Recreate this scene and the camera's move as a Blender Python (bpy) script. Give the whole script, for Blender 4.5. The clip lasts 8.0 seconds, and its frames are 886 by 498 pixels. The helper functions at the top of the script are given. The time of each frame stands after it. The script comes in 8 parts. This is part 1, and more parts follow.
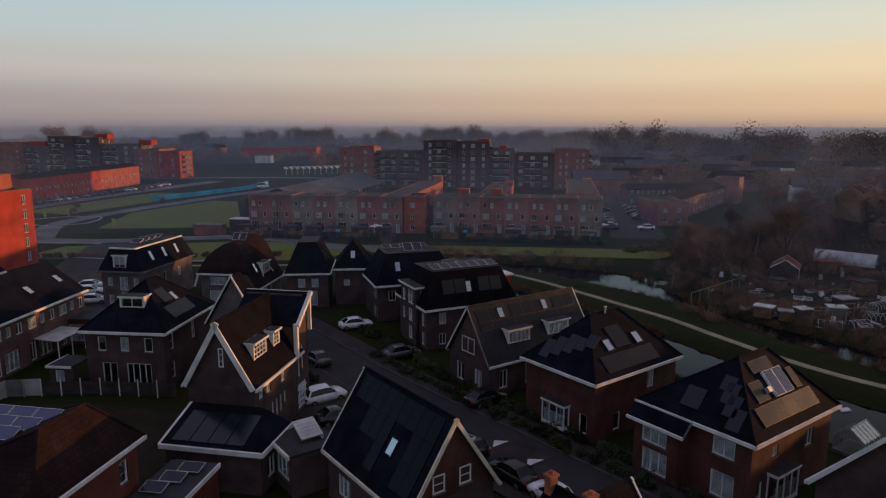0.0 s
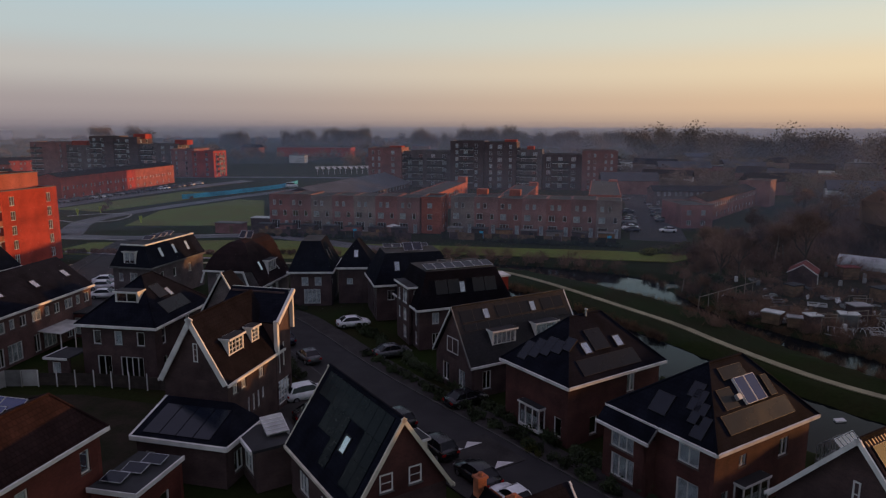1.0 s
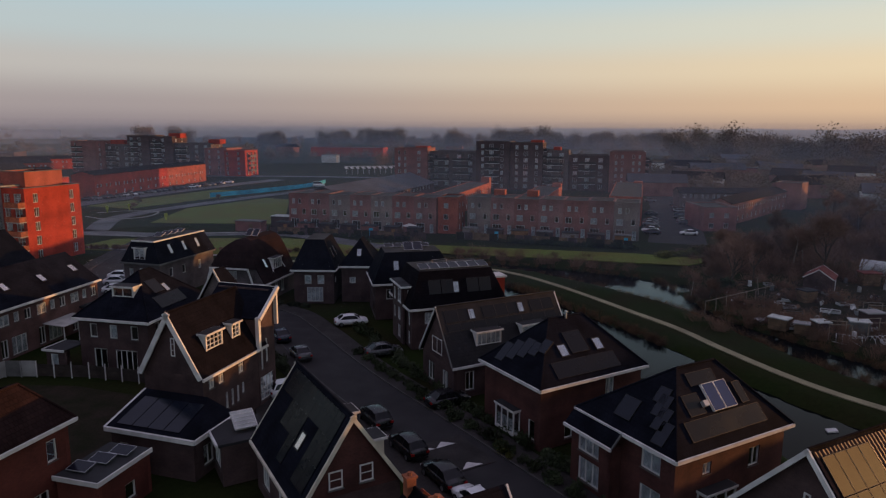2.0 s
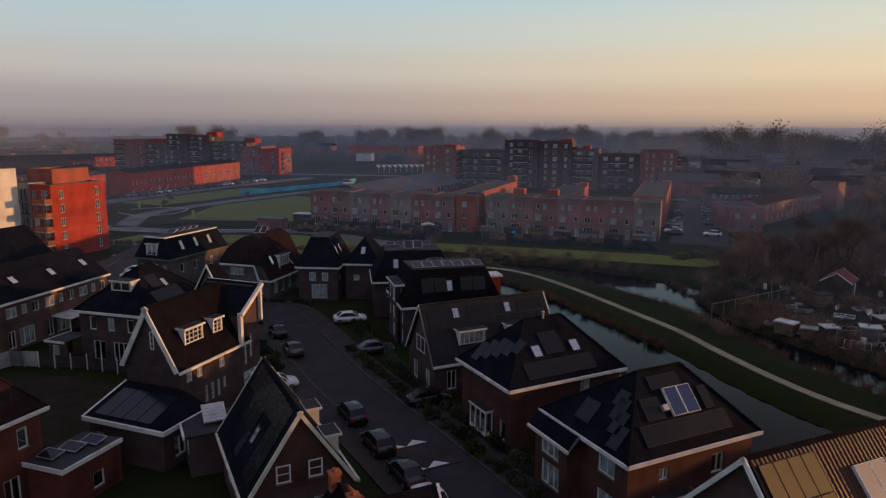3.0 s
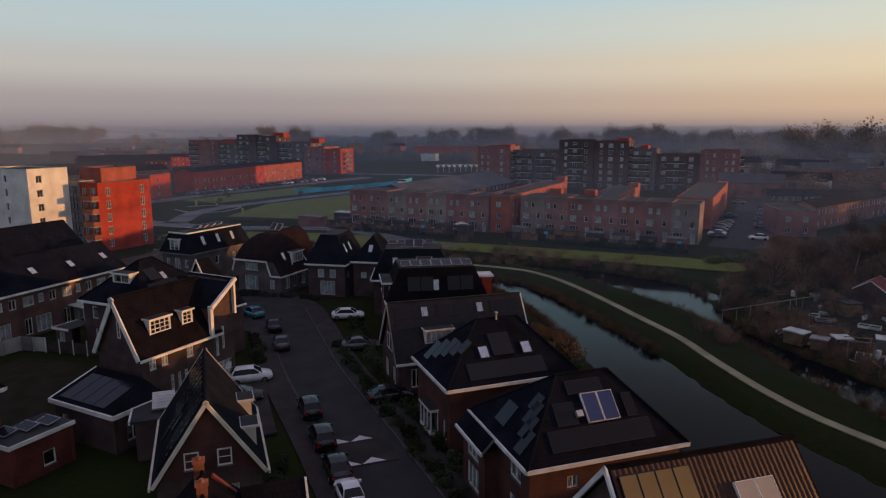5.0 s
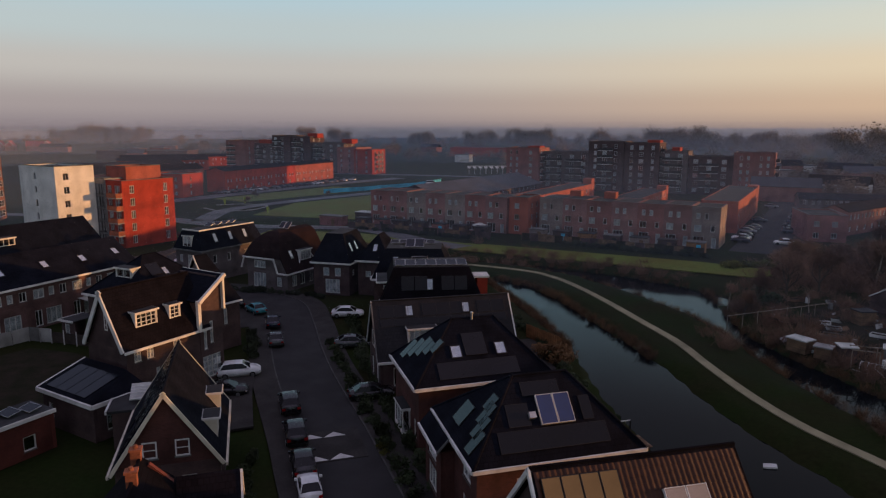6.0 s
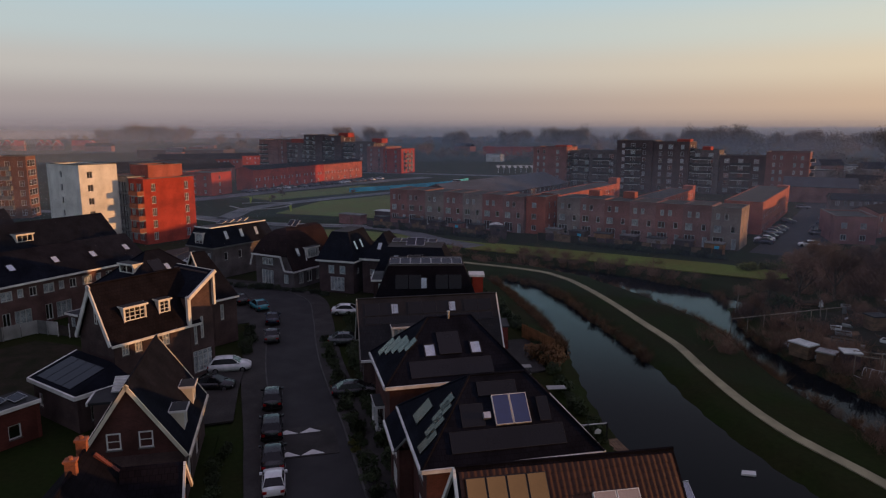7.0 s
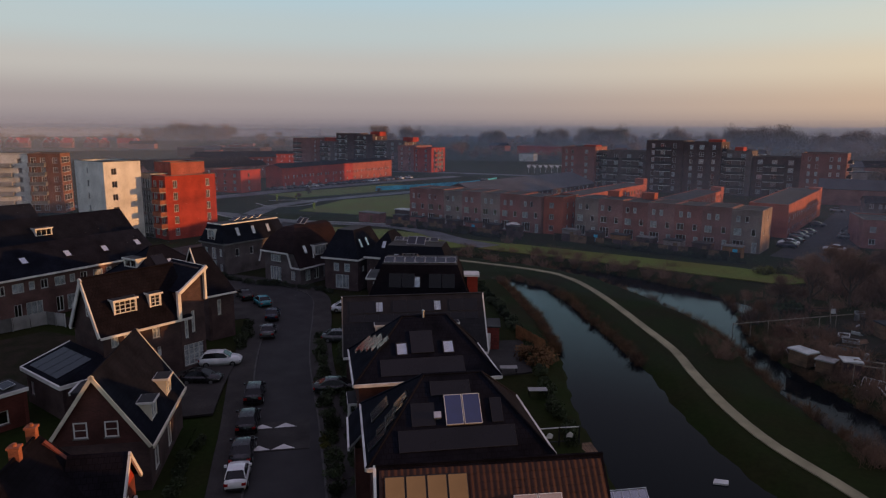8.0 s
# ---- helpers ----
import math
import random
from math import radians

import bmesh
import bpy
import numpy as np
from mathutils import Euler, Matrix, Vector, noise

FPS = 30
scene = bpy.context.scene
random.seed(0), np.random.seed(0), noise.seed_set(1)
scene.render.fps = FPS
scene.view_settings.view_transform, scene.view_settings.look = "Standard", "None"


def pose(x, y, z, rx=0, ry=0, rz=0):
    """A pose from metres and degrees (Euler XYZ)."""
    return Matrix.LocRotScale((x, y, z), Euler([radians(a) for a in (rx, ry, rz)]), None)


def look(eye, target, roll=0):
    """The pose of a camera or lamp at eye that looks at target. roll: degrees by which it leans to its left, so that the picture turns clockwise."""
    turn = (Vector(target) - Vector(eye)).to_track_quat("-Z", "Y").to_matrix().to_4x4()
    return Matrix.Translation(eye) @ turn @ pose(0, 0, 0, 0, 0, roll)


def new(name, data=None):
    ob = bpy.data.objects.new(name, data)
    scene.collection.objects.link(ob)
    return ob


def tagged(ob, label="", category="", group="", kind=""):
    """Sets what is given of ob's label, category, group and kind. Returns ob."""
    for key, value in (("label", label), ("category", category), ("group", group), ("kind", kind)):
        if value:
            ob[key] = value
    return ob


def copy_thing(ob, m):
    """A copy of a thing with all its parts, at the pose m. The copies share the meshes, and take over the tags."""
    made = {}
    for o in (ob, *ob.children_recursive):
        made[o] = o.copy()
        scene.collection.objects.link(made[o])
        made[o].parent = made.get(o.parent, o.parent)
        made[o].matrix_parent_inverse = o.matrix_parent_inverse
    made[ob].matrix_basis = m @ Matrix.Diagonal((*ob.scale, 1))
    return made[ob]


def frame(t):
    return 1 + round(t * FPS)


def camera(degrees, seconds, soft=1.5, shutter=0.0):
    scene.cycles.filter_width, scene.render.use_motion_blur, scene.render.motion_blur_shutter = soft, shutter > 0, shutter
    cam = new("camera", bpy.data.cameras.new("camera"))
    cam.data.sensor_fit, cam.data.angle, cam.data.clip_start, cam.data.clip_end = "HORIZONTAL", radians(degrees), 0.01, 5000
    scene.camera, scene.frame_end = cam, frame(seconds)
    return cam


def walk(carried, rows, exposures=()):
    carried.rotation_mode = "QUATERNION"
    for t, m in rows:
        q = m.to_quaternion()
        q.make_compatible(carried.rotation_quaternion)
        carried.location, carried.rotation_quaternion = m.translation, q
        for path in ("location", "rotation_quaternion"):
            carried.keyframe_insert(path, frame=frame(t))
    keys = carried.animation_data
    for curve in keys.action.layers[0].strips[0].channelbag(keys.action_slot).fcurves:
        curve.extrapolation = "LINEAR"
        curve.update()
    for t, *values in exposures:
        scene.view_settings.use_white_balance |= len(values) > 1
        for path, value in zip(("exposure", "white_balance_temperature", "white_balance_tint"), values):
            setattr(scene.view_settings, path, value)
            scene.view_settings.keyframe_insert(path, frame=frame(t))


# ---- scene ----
EXPO = 0.07
cam = camera(66.8, 8.0, soft=1.2)
PATH = [
    (0, (1.489, -0.51, 25.909), (1.427, 1.457, 25.552), 0.1),
    (0.5, (4.152, -0.384, 25.853), (4.032, 1.581, 25.498), 0.2),
    (1, (6.71, -0.144, 25.831), (6.535, 1.816, 25.476), 0.2),
    (1.5, (9.156, 0.13, 25.779), (8.929, 2.085, 25.425), 0.3),
    (3, (17.216, 1.403, 25.843), (16.815, 3.329, 25.484), 0.3),
    (3.5, (19.995, 1.934, 25.863), (19.536, 3.847, 25.502), 0.3),
    (4, (22.575, 2.551, 25.861), (22.062, 4.45, 25.5), 0.2),
    (4.5, (25.019, 3.283, 25.84), (24.453, 5.167, 25.479), 0.0),
    (6, (32.663, 5.969, 25.559), (31.93, 7.796, 25.204), 0.2),
    (6.5, (35.017, 6.945, 25.525), (34.234, 8.75, 25.17), 0.1),
    (7, (37.366, 8.094, 25.492), (36.531, 9.876, 25.135), 0.1),
    (7.5, (39.746, 9.236, 25.509), (38.86, 10.993, 25.151), 0.1),
    (8, (42.165, 10.485, 25.536), (41.228, 12.215, 25.176), 0.3),
]
walk(cam, [(t, look(eye, target, roll)) for t, eye, target, roll in PATH], [(0.0, EXPO), (8.0, EXPO)])

# ---- light: low sun on the right, clear evening sky ----
SUN_AZ, SUN_EL = 66.0, 3.2          # degrees clockwise from +y, and above the horizon
world = bpy.data.worlds.new("evening_sky")
scene.world = world
world.use_nodes = True
wn, wl = world.node_tree.nodes, world.node_tree.links
wn.clear()
w_out, w_bg, w_sky = wn.new("ShaderNodeOutputWorld"), wn.new("ShaderNodeBackground"), wn.new("ShaderNodeTexSky")
w_sky.sky_type, w_sky.sun_disc = "NISHITA", False
w_sky.sun_elevation, w_sky.sun_rotation = radians(SUN_EL), radians(SUN_AZ)
w_sky.air_density, w_sky.dust_density, w_sky.ozone_density, w_sky.altitude = 1.0, 1.0, 2.0, 0.0
w_tc, w_sep, w_norm = wn.new("ShaderNodeTexCoord"), wn.new("ShaderNodeSeparateXYZ"), wn.new("ShaderNodeVectorMath")
w_norm.operation = "NORMALIZE"
wl.new(w_tc.outputs["Generated"], w_norm.inputs[0])
wl.new(w_norm.outputs[0], w_sep.inputs[0])


def sky_ramp(stops):
    r = wn.new("ShaderNodeValToRGB")
    r.color_ramp.interpolation = "EASE"
    while len(r.color_ramp.elements) < len(stops):
        r.color_ramp.elements.new(0.5)
    for e, (p, c) in zip(r.color_ramp.elements, stops):
        e.position, e.color = p, (*c, 1)
    wl.new(w_sep.outputs[2], r.inputs[0])
    return r


cool = sky_ramp(((0.0, (0.25, 0.215, 0.235)), (0.03, (0.33, 0.285, 0.295)), (0.08, (0.47, 0.44, 0.42)), (0.13, (0.45, 0.51, 0.52)), (0.19, (0.40, 0.54, 0.61)), (0.25, (0.31, 0.50, 0.62)), (0.40, (0.17, 0.18, 0.26)), (1.0, (0.385, 0.335, 0.49))))
warm = sky_ramp(((0.0, (0.43, 0.30, 0.23)), (0.03, (0.66, 0.45, 0.29)), (0.08, (0.76, 0.59, 0.38)), (0.13, (0.67, 0.63, 0.50)), (0.19, (0.50, 0.59, 0.60)), (0.25, (0.42, 0.52, 0.57)), (0.40, (0.33, 0.31, 0.33)), (0.56, (0.28, 0.26, 0.30)), (0.70, (0.19, 0.185, 0.26)), (1.0, (0.36, 0.315, 0.47))))
w_dot = wn.new("ShaderNodeVectorMath")
w_dot.operation = "DOT_PRODUCT"
w_dot.inputs[1].default_value = (math.sin(radians(SUN_AZ)), math.cos(radians(SUN_AZ)), 0)
wl.new(w_norm.outputs[0], w_dot.inputs[0])
w_rng = wn.new("ShaderNodeMapRange")
w_rng.interpolation_type = "SMOOTHSTEP"
w_rng.inputs[1].default_value, w_rng.inputs[2].default_value = -0.25, 1.05
wl.new(w_dot.outputs["Value"], w_rng.inputs[0])
w_mix, w_add = wn.new("ShaderNodeMix"), wn.new("ShaderNodeMix")
w_mix.data_type = w_add.data_type = "RGBA"
w_add.blend_type = "ADD"
w_add.inputs[0].default_value = 0.02
wl.new(w_rng.outputs[0], w_mix.inputs[0])
wl.new(cool.outputs[0], w_mix.inputs[6])
wl.new(warm.outputs[0], w_mix.inputs[7])
# brighter glow round the low sun itself
w_glow, w_sum = wn.new("ShaderNodeMapRange"), wn.new("ShaderNodeMix")
w_glow.interpolation_type = "SMOOTHSTEP"
w_glow.inputs[1].default_value, w_glow.inputs[2].default_value = 0.93, 0.998
wl.new(w_dot.outputs["Value"], w_glow.inputs[0])
w_sum.data_type, w_sum.blend_type = "RGBA", "ADD"
w_sum.inputs[7].default_value = (0.7, 0.38, 0.15, 1)
wl.new(w_glow.outputs[0], w_sum.inputs[0])
wl.new(w_mix.outputs[2], w_sum.inputs[6])
wl.new(w_sum.outputs[2], w_add.inputs[6])
wl.new(w_sky.outputs[0], w_add.inputs[7])
w_bg.inputs["Strength"].default_value = 1.0
wl.new(w_add.outputs[2], w_bg.inputs[0])
wl.new(w_bg.outputs[0], w_out.inputs[0])

sun_dir = Vector((math.sin(radians(SUN_AZ)) * math.cos(radians(SUN_EL)), math.cos(radians(SUN_AZ)) * math.cos(radians(SUN_EL)), math.sin(radians(SUN_EL))))
sun = new("sun", bpy.data.lights.new("sun", "SUN"))
sun.data.energy, sun.data.angle, sun.data.color = 3.4, radians(0.6), (1.0, 0.46, 0.16)
sun.matrix_world = look(sun_dir * 300, (0, 0, 0))


# ---- materials ----
def mat(name, col, rough=0.85, var=0.3, scale=1.2, fine=18.0, bump=0.25, metal=0.0, spec=0.3, tint=None, jitter=0.0, kind="", cell=(0.25, 0.33)):
    """A surface with stains (scale) and grain (fine) in metres; kind: brick, tile or boards laid on the faces' own metres."""
    m = bpy.data.materials.new(name)
    m.use_nodes = True
    n, l = m.node_tree.nodes, m.node_tree.links
    p = n["Principled BSDF"]
    p.inputs["Metallic"].default_value = metal
    p.inputs["Specular IOR Level"].default_value = spec
    tc = n.new("ShaderNodeTexCoord")
    big, small = n.new("ShaderNodeTexNoise"), n.new("ShaderNodeTexNoise")
    big.inputs["Scale"].default_value, big.inputs["Detail"].default_value = scale, 4
    small.inputs["Scale"].default_value, small.inputs["Detail"].default_value = fine, 3
    l.new(tc.outputs["Object"], big.inputs["Vector"])
    l.new(tc.outputs["Object"], small.inputs["Vector"])
    t2 = tint or tuple(c * (1 - var) * 0.75 for c in col)
    ramp = n.new("ShaderNodeMapRange")
    ramp.inputs[1].default_value, ramp.inputs[2].default_value = 0.32, 0.68
    l.new(big.outputs[0], ramp.inputs[0])
    mix = n.new("ShaderNodeMix")
    mix.data_type = "RGBA"
    mix.inputs[6].default_value, mix.inputs[7].default_value = (*col, 1), (*t2, 1)
    l.new(ramp.outputs[0], mix.inputs[0])
    hsv = n.new("ShaderNodeHueSaturation")
    gr = n.new("ShaderNodeMapRange")
    gr.inputs[3].default_value, gr.inputs[4].default_value = 1 - var * 0.7, 1 + var * 0.7
    l.new(small.outputs[0], gr.inputs[0])
    val = gr.outputs[0]
    if jitter:
        oi = n.new("ShaderNodeObjectInfo")
        jr = n.new("ShaderNodeMapRange")
        jr.inputs[3].default_value, jr.inputs[4].default_value = 1 - jitter, 1 + jitter
        l.new(oi.outputs["Random"], jr.inputs[0])
        mu = n.new("ShaderNodeMath")
        mu.operation = "MULTIPLY"
        l.new(val, mu.inputs[0])
        l.new(jr.outputs[0], mu.inputs[1])
        val = mu.outputs[0]
    l.new(mix.outputs[2], hsv.inputs["Color"])
    l.new(val, hsv.inputs["Value"])
    colour, height = hsv.outputs[0], small.outputs[0]
    if kind:
        bt = n.new("ShaderNodeTexBrick")
        bt.inputs["Scale"].default_value = 1.0
        bt.inputs["Brick Width"].default_value, bt.inputs["Row Height"].default_value = cell
        bt.inputs["Mortar Size"].default_value = {"brick": 0.010, "tile": 0.022, "boards": 0.008, "paver": 0.01}[kind]
        bt.inputs["Mortar Smooth"].default_value = 0.3
        bt.offset = 0.0 if kind == "boards" else 0.5
        l.new(tc.outputs["UV"], bt.inputs["Vector"])
        bt.inputs["Color1"].default_value, bt.inputs["Color2"].default_value = (0.75, 0.75, 0.75, 1), (1.2, 1.15, 1.1, 1)
        bt.inputs["Mortar"].default_value = (1.35, 1.4, 1.45, 1) if kind == "brick" else (0.4, 0.4, 0.4, 1)
        mm = n.new("ShaderNodeMix")
        mm.data_type, mm.blend_type = "RGBA", "MULTIPLY"
        mm.inputs[0].default_value = 0.8
        l.new(colour, mm.inputs[6])
        l.new(bt.outputs[0], mm.inputs[7])
        colour, height = mm.outputs[2], bt.outputs["Fac"]
    l.new(colour, p.inputs["Base Color"])
    rr = n.new("ShaderNodeMapRange")
    rr.inputs[3].default_value, rr.inputs[4].default_value = max(0.03, rough - 0.12), min(1.0, rough + 0.08)
    l.new(big.outputs[0], rr.inputs[0])
    l.new(rr.outputs[0], p.inputs["Roughness"])
    bm_ = n.new("ShaderNodeBump")
    bm_.inputs["Strength"].default_value, bm_.inputs["Distance"].default_value = bump, 0.03
    bm_.invert = bool(kind)
    l.new(height, bm_.inputs["Height"])
    l.new(bm_.outputs[0], p.inputs["Normal"])
    return m


def glass_mat(name, tint, gloss):
    """A window pane: a clear, slightly tinted sheet that mirrors more at a grazing view."""
    m = bpy.data.materials.new(name)
    m.use_nodes = True
    n, l = m.node_tree.nodes, m.node_tree.links
    n.clear()
    o, mx, tr, gl, lw, mr = (n.new("ShaderNode" + k) for k in ("OutputMaterial", "MixShader", "BsdfTransparent", "BsdfGlossy", "LayerWeight", "MapRange"))
    tr.inputs[0].default_value = (*tint, 1)
    gl.inputs["Roughness"].default_value = 0.03
    gl.inputs["Color"].default_value = (0.9, 0.92, 0.95, 1)
    lw.inputs[0].default_value = 0.3
    mr.inputs[3].default_value, mr.inputs[4].default_value = gloss, 0.75
    l.new(lw.outputs["Facing"], mr.inputs[0])
    l.new(mr.outputs[0], mx.inputs[0])
    l.new(tr.outputs[0], mx.inputs[1])
    l.new(gl.outputs[0], mx.inputs[2])
    l.new(mx.outputs[0], o.inputs[0])
    return m


def water_mat():
    m = bpy.data.materials.new("still_water")
    m.use_nodes = True
    n, l = m.node_tree.nodes, m.node_tree.links
    p = n["Principled BSDF"]
    p.inputs["Base Color"].default_value = (0.002, 0.003, 0.004, 1)
    p.inputs["Roughness"].default_value = 0.04
    p.inputs["IOR"].default_value = 1.15
    tc, no, b = n.new("ShaderNodeTexCoord"), n.new("ShaderNodeTexNoise"), n.new("ShaderNodeBump")
    no.inputs["Scale"].default_value, no.inputs["Detail"].default_value = 1.6, 3
    b.inputs["Strength"].default_value, b.inputs["Distance"].default_value = 0.12, 0.02
    l.new(tc.outputs["Object"], no.inputs["Vector"])
    l.new(no.outputs[0], b.inputs["Height"])
    l.new(b.outputs[0], p.inputs["Normal"])
    return m


M_DARKBRICK = mat("dark_brown_brick", (0.082, 0.050, 0.049), 0.9, 0.35, 0.5, 9, 0.3, kind="brick", cell=(0.22, 0.07), jitter=0.08)
M_GREYBRICK = mat("grey_brown_brick", (0.140, 0.112, 0.112), 0.9, 0.35, 0.5, 9, 0.3, kind="brick", cell=(0.22, 0.07), jitter=0.08)
M_REDBRICK = mat("red_brick", (0.13, 0.034, 0.024), 0.9, 0.3, 0.4, 9, 0.3, kind="brick", cell=(0.22, 0.07), jitter=0.08)
M_REDBRICK2 = mat("dark_red_brick", (0.090, 0.034, 0.029), 0.9, 0.35, 0.5, 9, 0.3, kind="brick", cell=(0.22, 0.07), jitter=0.08)
M_BRIGHTBRICK = mat("orange_red_brick", (0.37, 0.043, 0.022), 0.9, 0.25, 0.3, 9, 0.3, kind="brick", cell=(0.22, 0.07))
M_ROWBRICK = mat("row_brick", (0.275, 0.118, 0.108), 0.9, 0.3, 0.3, 9, 0.3, kind="brick", cell=(0.22, 0.07), jitter=0.12)
M_TERRACE = mat("brown_red_brick", (0.150, 0.082, 0.075), 0.9, 0.35, 0.5, 9, 0.3, kind="brick", cell=(0.22, 0.07), jitter=0.08)
M_ROWGREY = mat("row_grey_brick", (0.275, 0.215, 0.20), 0.9, 0.3, 0.3, 9, 0.3, kind="brick", cell=(0.22, 0.07), jitter=0.1)
M_ROWMAUVE = mat("row_mauve_brick", (0.265, 0.138, 0.13), 0.9, 0.3, 0.3, 9, 0.3, kind="brick", cell=(0.22, 0.07), jitter=0.12)
M_SLATE = mat("dark_roof_tiles", (0.0100, 0.0113, 0.0188), 0.88, 0.35, 0.6, 6, 0.3, spec=0.04, kind="tile", cell=(0.30, 0.34), jitter=0.15)
M_GLAZED = mat("dark_glazed_tiles", (0.017, 0.016, 0.019), 0.42, 0.3, 0.6, 6, 0.3, spec=0.16, kind="tile", cell=(0.30, 0.34), jitter=0.15)
M_BROWNTILE = mat("brown_roof_tiles", (0.0098, 0.0085, 0.0122), 0.9, 0.35, 0.6, 6, 0.35, spec=0.04, kind="tile", cell=(0.30, 0.34), jitter=0.15)
M_RUSTTILE = mat("rust_brown_roof_tiles", (0.026, 0.0145, 0.0145), 0.88, 0.3, 0.5, 6, 0.22, spec=0.05, kind="tile", cell=(0.30, 0.34), jitter=0.1)
M_PANTILE = mat("orange_brown_pantile", (0.062, 0.024, 0.014), 0.5, 0.35, 0.7, 12, 0.25, jitter=0.14, spec=0.2)
M_WHITE = mat("white_paint", (0.72, 0.70, 0.67), 0.6, 0.12, 0.8, 25, 0.08)
M_CREAM = mat("cream_boards", (0.66, 0.60, 0.48), 0.65, 0.12, 0.8, 20, 0.1)
M_WHITEWALL = mat("white_render", (0.74, 0.72, 0.68), 0.9, 0.12, 0.3, 14, 0.2)
M_ASPHALT = mat("asphalt", (0.030, 0.028, 0.029), 0.9, 0.35, 0.35, 40, 0.3, tint=(0.020, 0.019, 0.020))
M_FARWOOD = mat("bare_far_wood", (0.16, 0.108, 0.09), 0.95, 0.5, 0.02, 0.5, 0.1, spec=0.05, tint=(0.150, 0.122, 0.078))
M_ROWFRAME = mat("dull_white_frame", (0.76, 0.74, 0.73), 0.7, 0.15, 0.8, 20, 0.05)
M_FARROAD = mat("pale_grey_asphalt", (0.125, 0.122, 0.128), 0.7, 0.35, 0.12, 8, 0.2)
M_PAVER = mat("dark_pavers", (0.042, 0.038, 0.036), 0.9, 0.3, 0.4, 30, 0.3, kind="paver", cell=(0.21, 0.105))
M_STREETKERB = mat("dark_street_kerb", (0.075, 0.072, 0.07), 0.9, 0.25, 0.9, 30, 0.2)
M_KERB = mat("concrete_kerb", (0.16, 0.155, 0.15), 0.9, 0.25, 0.9, 30, 0.2)
M_PATH = mat("pale_shell_path", (0.335, 0.295, 0.175), 0.95, 0.25, 0.3, 30, 0.3)
M_GRASS = mat("grass_ground", (0.0145, 0.025, 0.0055), 0.95, 0.6, 0.12, 2.2, 0.6, spec=0.04, tint=(0.021, 0.019, 0.008))
M_LAWN = mat("field_grass", (0.125, 0.165, 0.040), 0.95, 0.6, 0.10, 1.5, 0.5, spec=0.04, tint=(0.130, 0.125, 0.036))
# soil colour lowered to carry the shade of the close back gardens
M_EARTH = mat("garden_soil", (0.034, 0.026, 0.019), 0.95, 0.5, 0.5, 5, 0.6, spec=0.05, tint=(0.018, 0.020, 0.010))
M_TWIG = mat("bare_twigs", (0.225, 0.135, 0.094), 0.95, 0.45, 0.2, 3, 0.2, spec=0.05, jitter=0.3)
M_BARK = mat("grey_bark", (0.10, 0.075, 0.055), 0.95, 0.4, 2, 14, 0.5, jitter=0.2)
M_BIRCH = mat("pale_birch_bark", (0.34, 0.27, 0.21), 0.9, 0.5, 2, 10, 0.3)
M_REED = mat("dry_reed", (0.20, 0.105, 0.045), 0.95, 0.5, 0.5, 6, 0.2, jitter=0.2)
M_LEAF = mat("evergreen_leaves", (0.032, 0.045, 0.016), 0.8, 0.5, 1, 6, 0.2, jitter=0.3)
M_YLEAF = mat("yellow_green_leaves", (0.12, 0.12, 0.025), 0.8, 0.5, 1, 6, 0.2, jitter=0.2)
M_PV = mat("solar_cells", (0.010, 0.014, 0.024), 0.16, 0.2, 0.6, 8, 0.02, spec=0.3)
M_PVBLUE = mat("blue_solar_cells", (0.016, 0.028, 0.12), 0.2, 0.2, 0.6, 8, 0.02, spec=0.9)
M_PVMATT = mat("grey_solar_cells", (0.008, 0.0075, 0.009), 0.28, 0.15, 0.4, 8, 0.02, spec=0.28)
M_PVBLACK = mat("black_solar_cells", (0.007, 0.0075, 0.012), 0.28, 0.2, 0.6, 8, 0.02, spec=0.07)
# the gold of the mirrored sunset is put into these two metal colours
M_PVSHEEN = mat("solar_cells_sunset_sheen", (0.50, 0.275, 0.10), 0.13, 0.10, 0.4, 8, 0.02, metal=0.95)
M_PVPALESHEEN = mat("heat_collector_sunset_sheen", (0.80, 0.55, 0.38), 0.2, 0.10, 0.4, 8, 0.02, metal=0.95)
M_WINGBRICK = mat("dull_orange_brick", (0.37, 0.10, 0.066), 0.9, 0.25, 0.3, 9, 0.3, kind="brick", cell=(0.22, 0.07), jitter=0.1)
M_ALU = mat("pale_metal_frame", (0.55, 0.55, 0.56), 0.4, 0.1, 2, 20, 0.05, metal=0.6)
M_DARKMETAL = mat("dark_metal", (0.03, 0.03, 0.033), 0.5, 0.2, 2, 20, 0.05, metal=0.5)
M_CURTAIN = mat("pale_curtain", (0.74, 0.75, 0.76), 0.9, 0.25, 1.5, 12, 0.2)
# dark surfaces inside the houses: the lack of light indoors is in this colour
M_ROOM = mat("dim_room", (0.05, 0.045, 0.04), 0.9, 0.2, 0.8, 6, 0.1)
M_FLATROOF = mat("bitumen_roof", (0.035, 0.035, 0.038), 0.85, 0.3, 0.4, 10, 0.2)
M_GREYROOF = mat("grey_membrane_roof", (0.055, 0.058, 0.072), 0.7, 0.2, 0.2, 6, 0.1)
M_WOOD = mat("weathered_wood", (0.20, 0.12, 0.07), 0.85, 0.4, 1.0, 14, 0.3, kind="boards", cell=(3.0, 0.14))
M_DARKBOARD = mat("dark_stained_boards", (0.055, 0.042, 0.036), 0.85, 0.4, 1.0, 14, 0.3, kind="boards", cell=(3.0, 0.14))
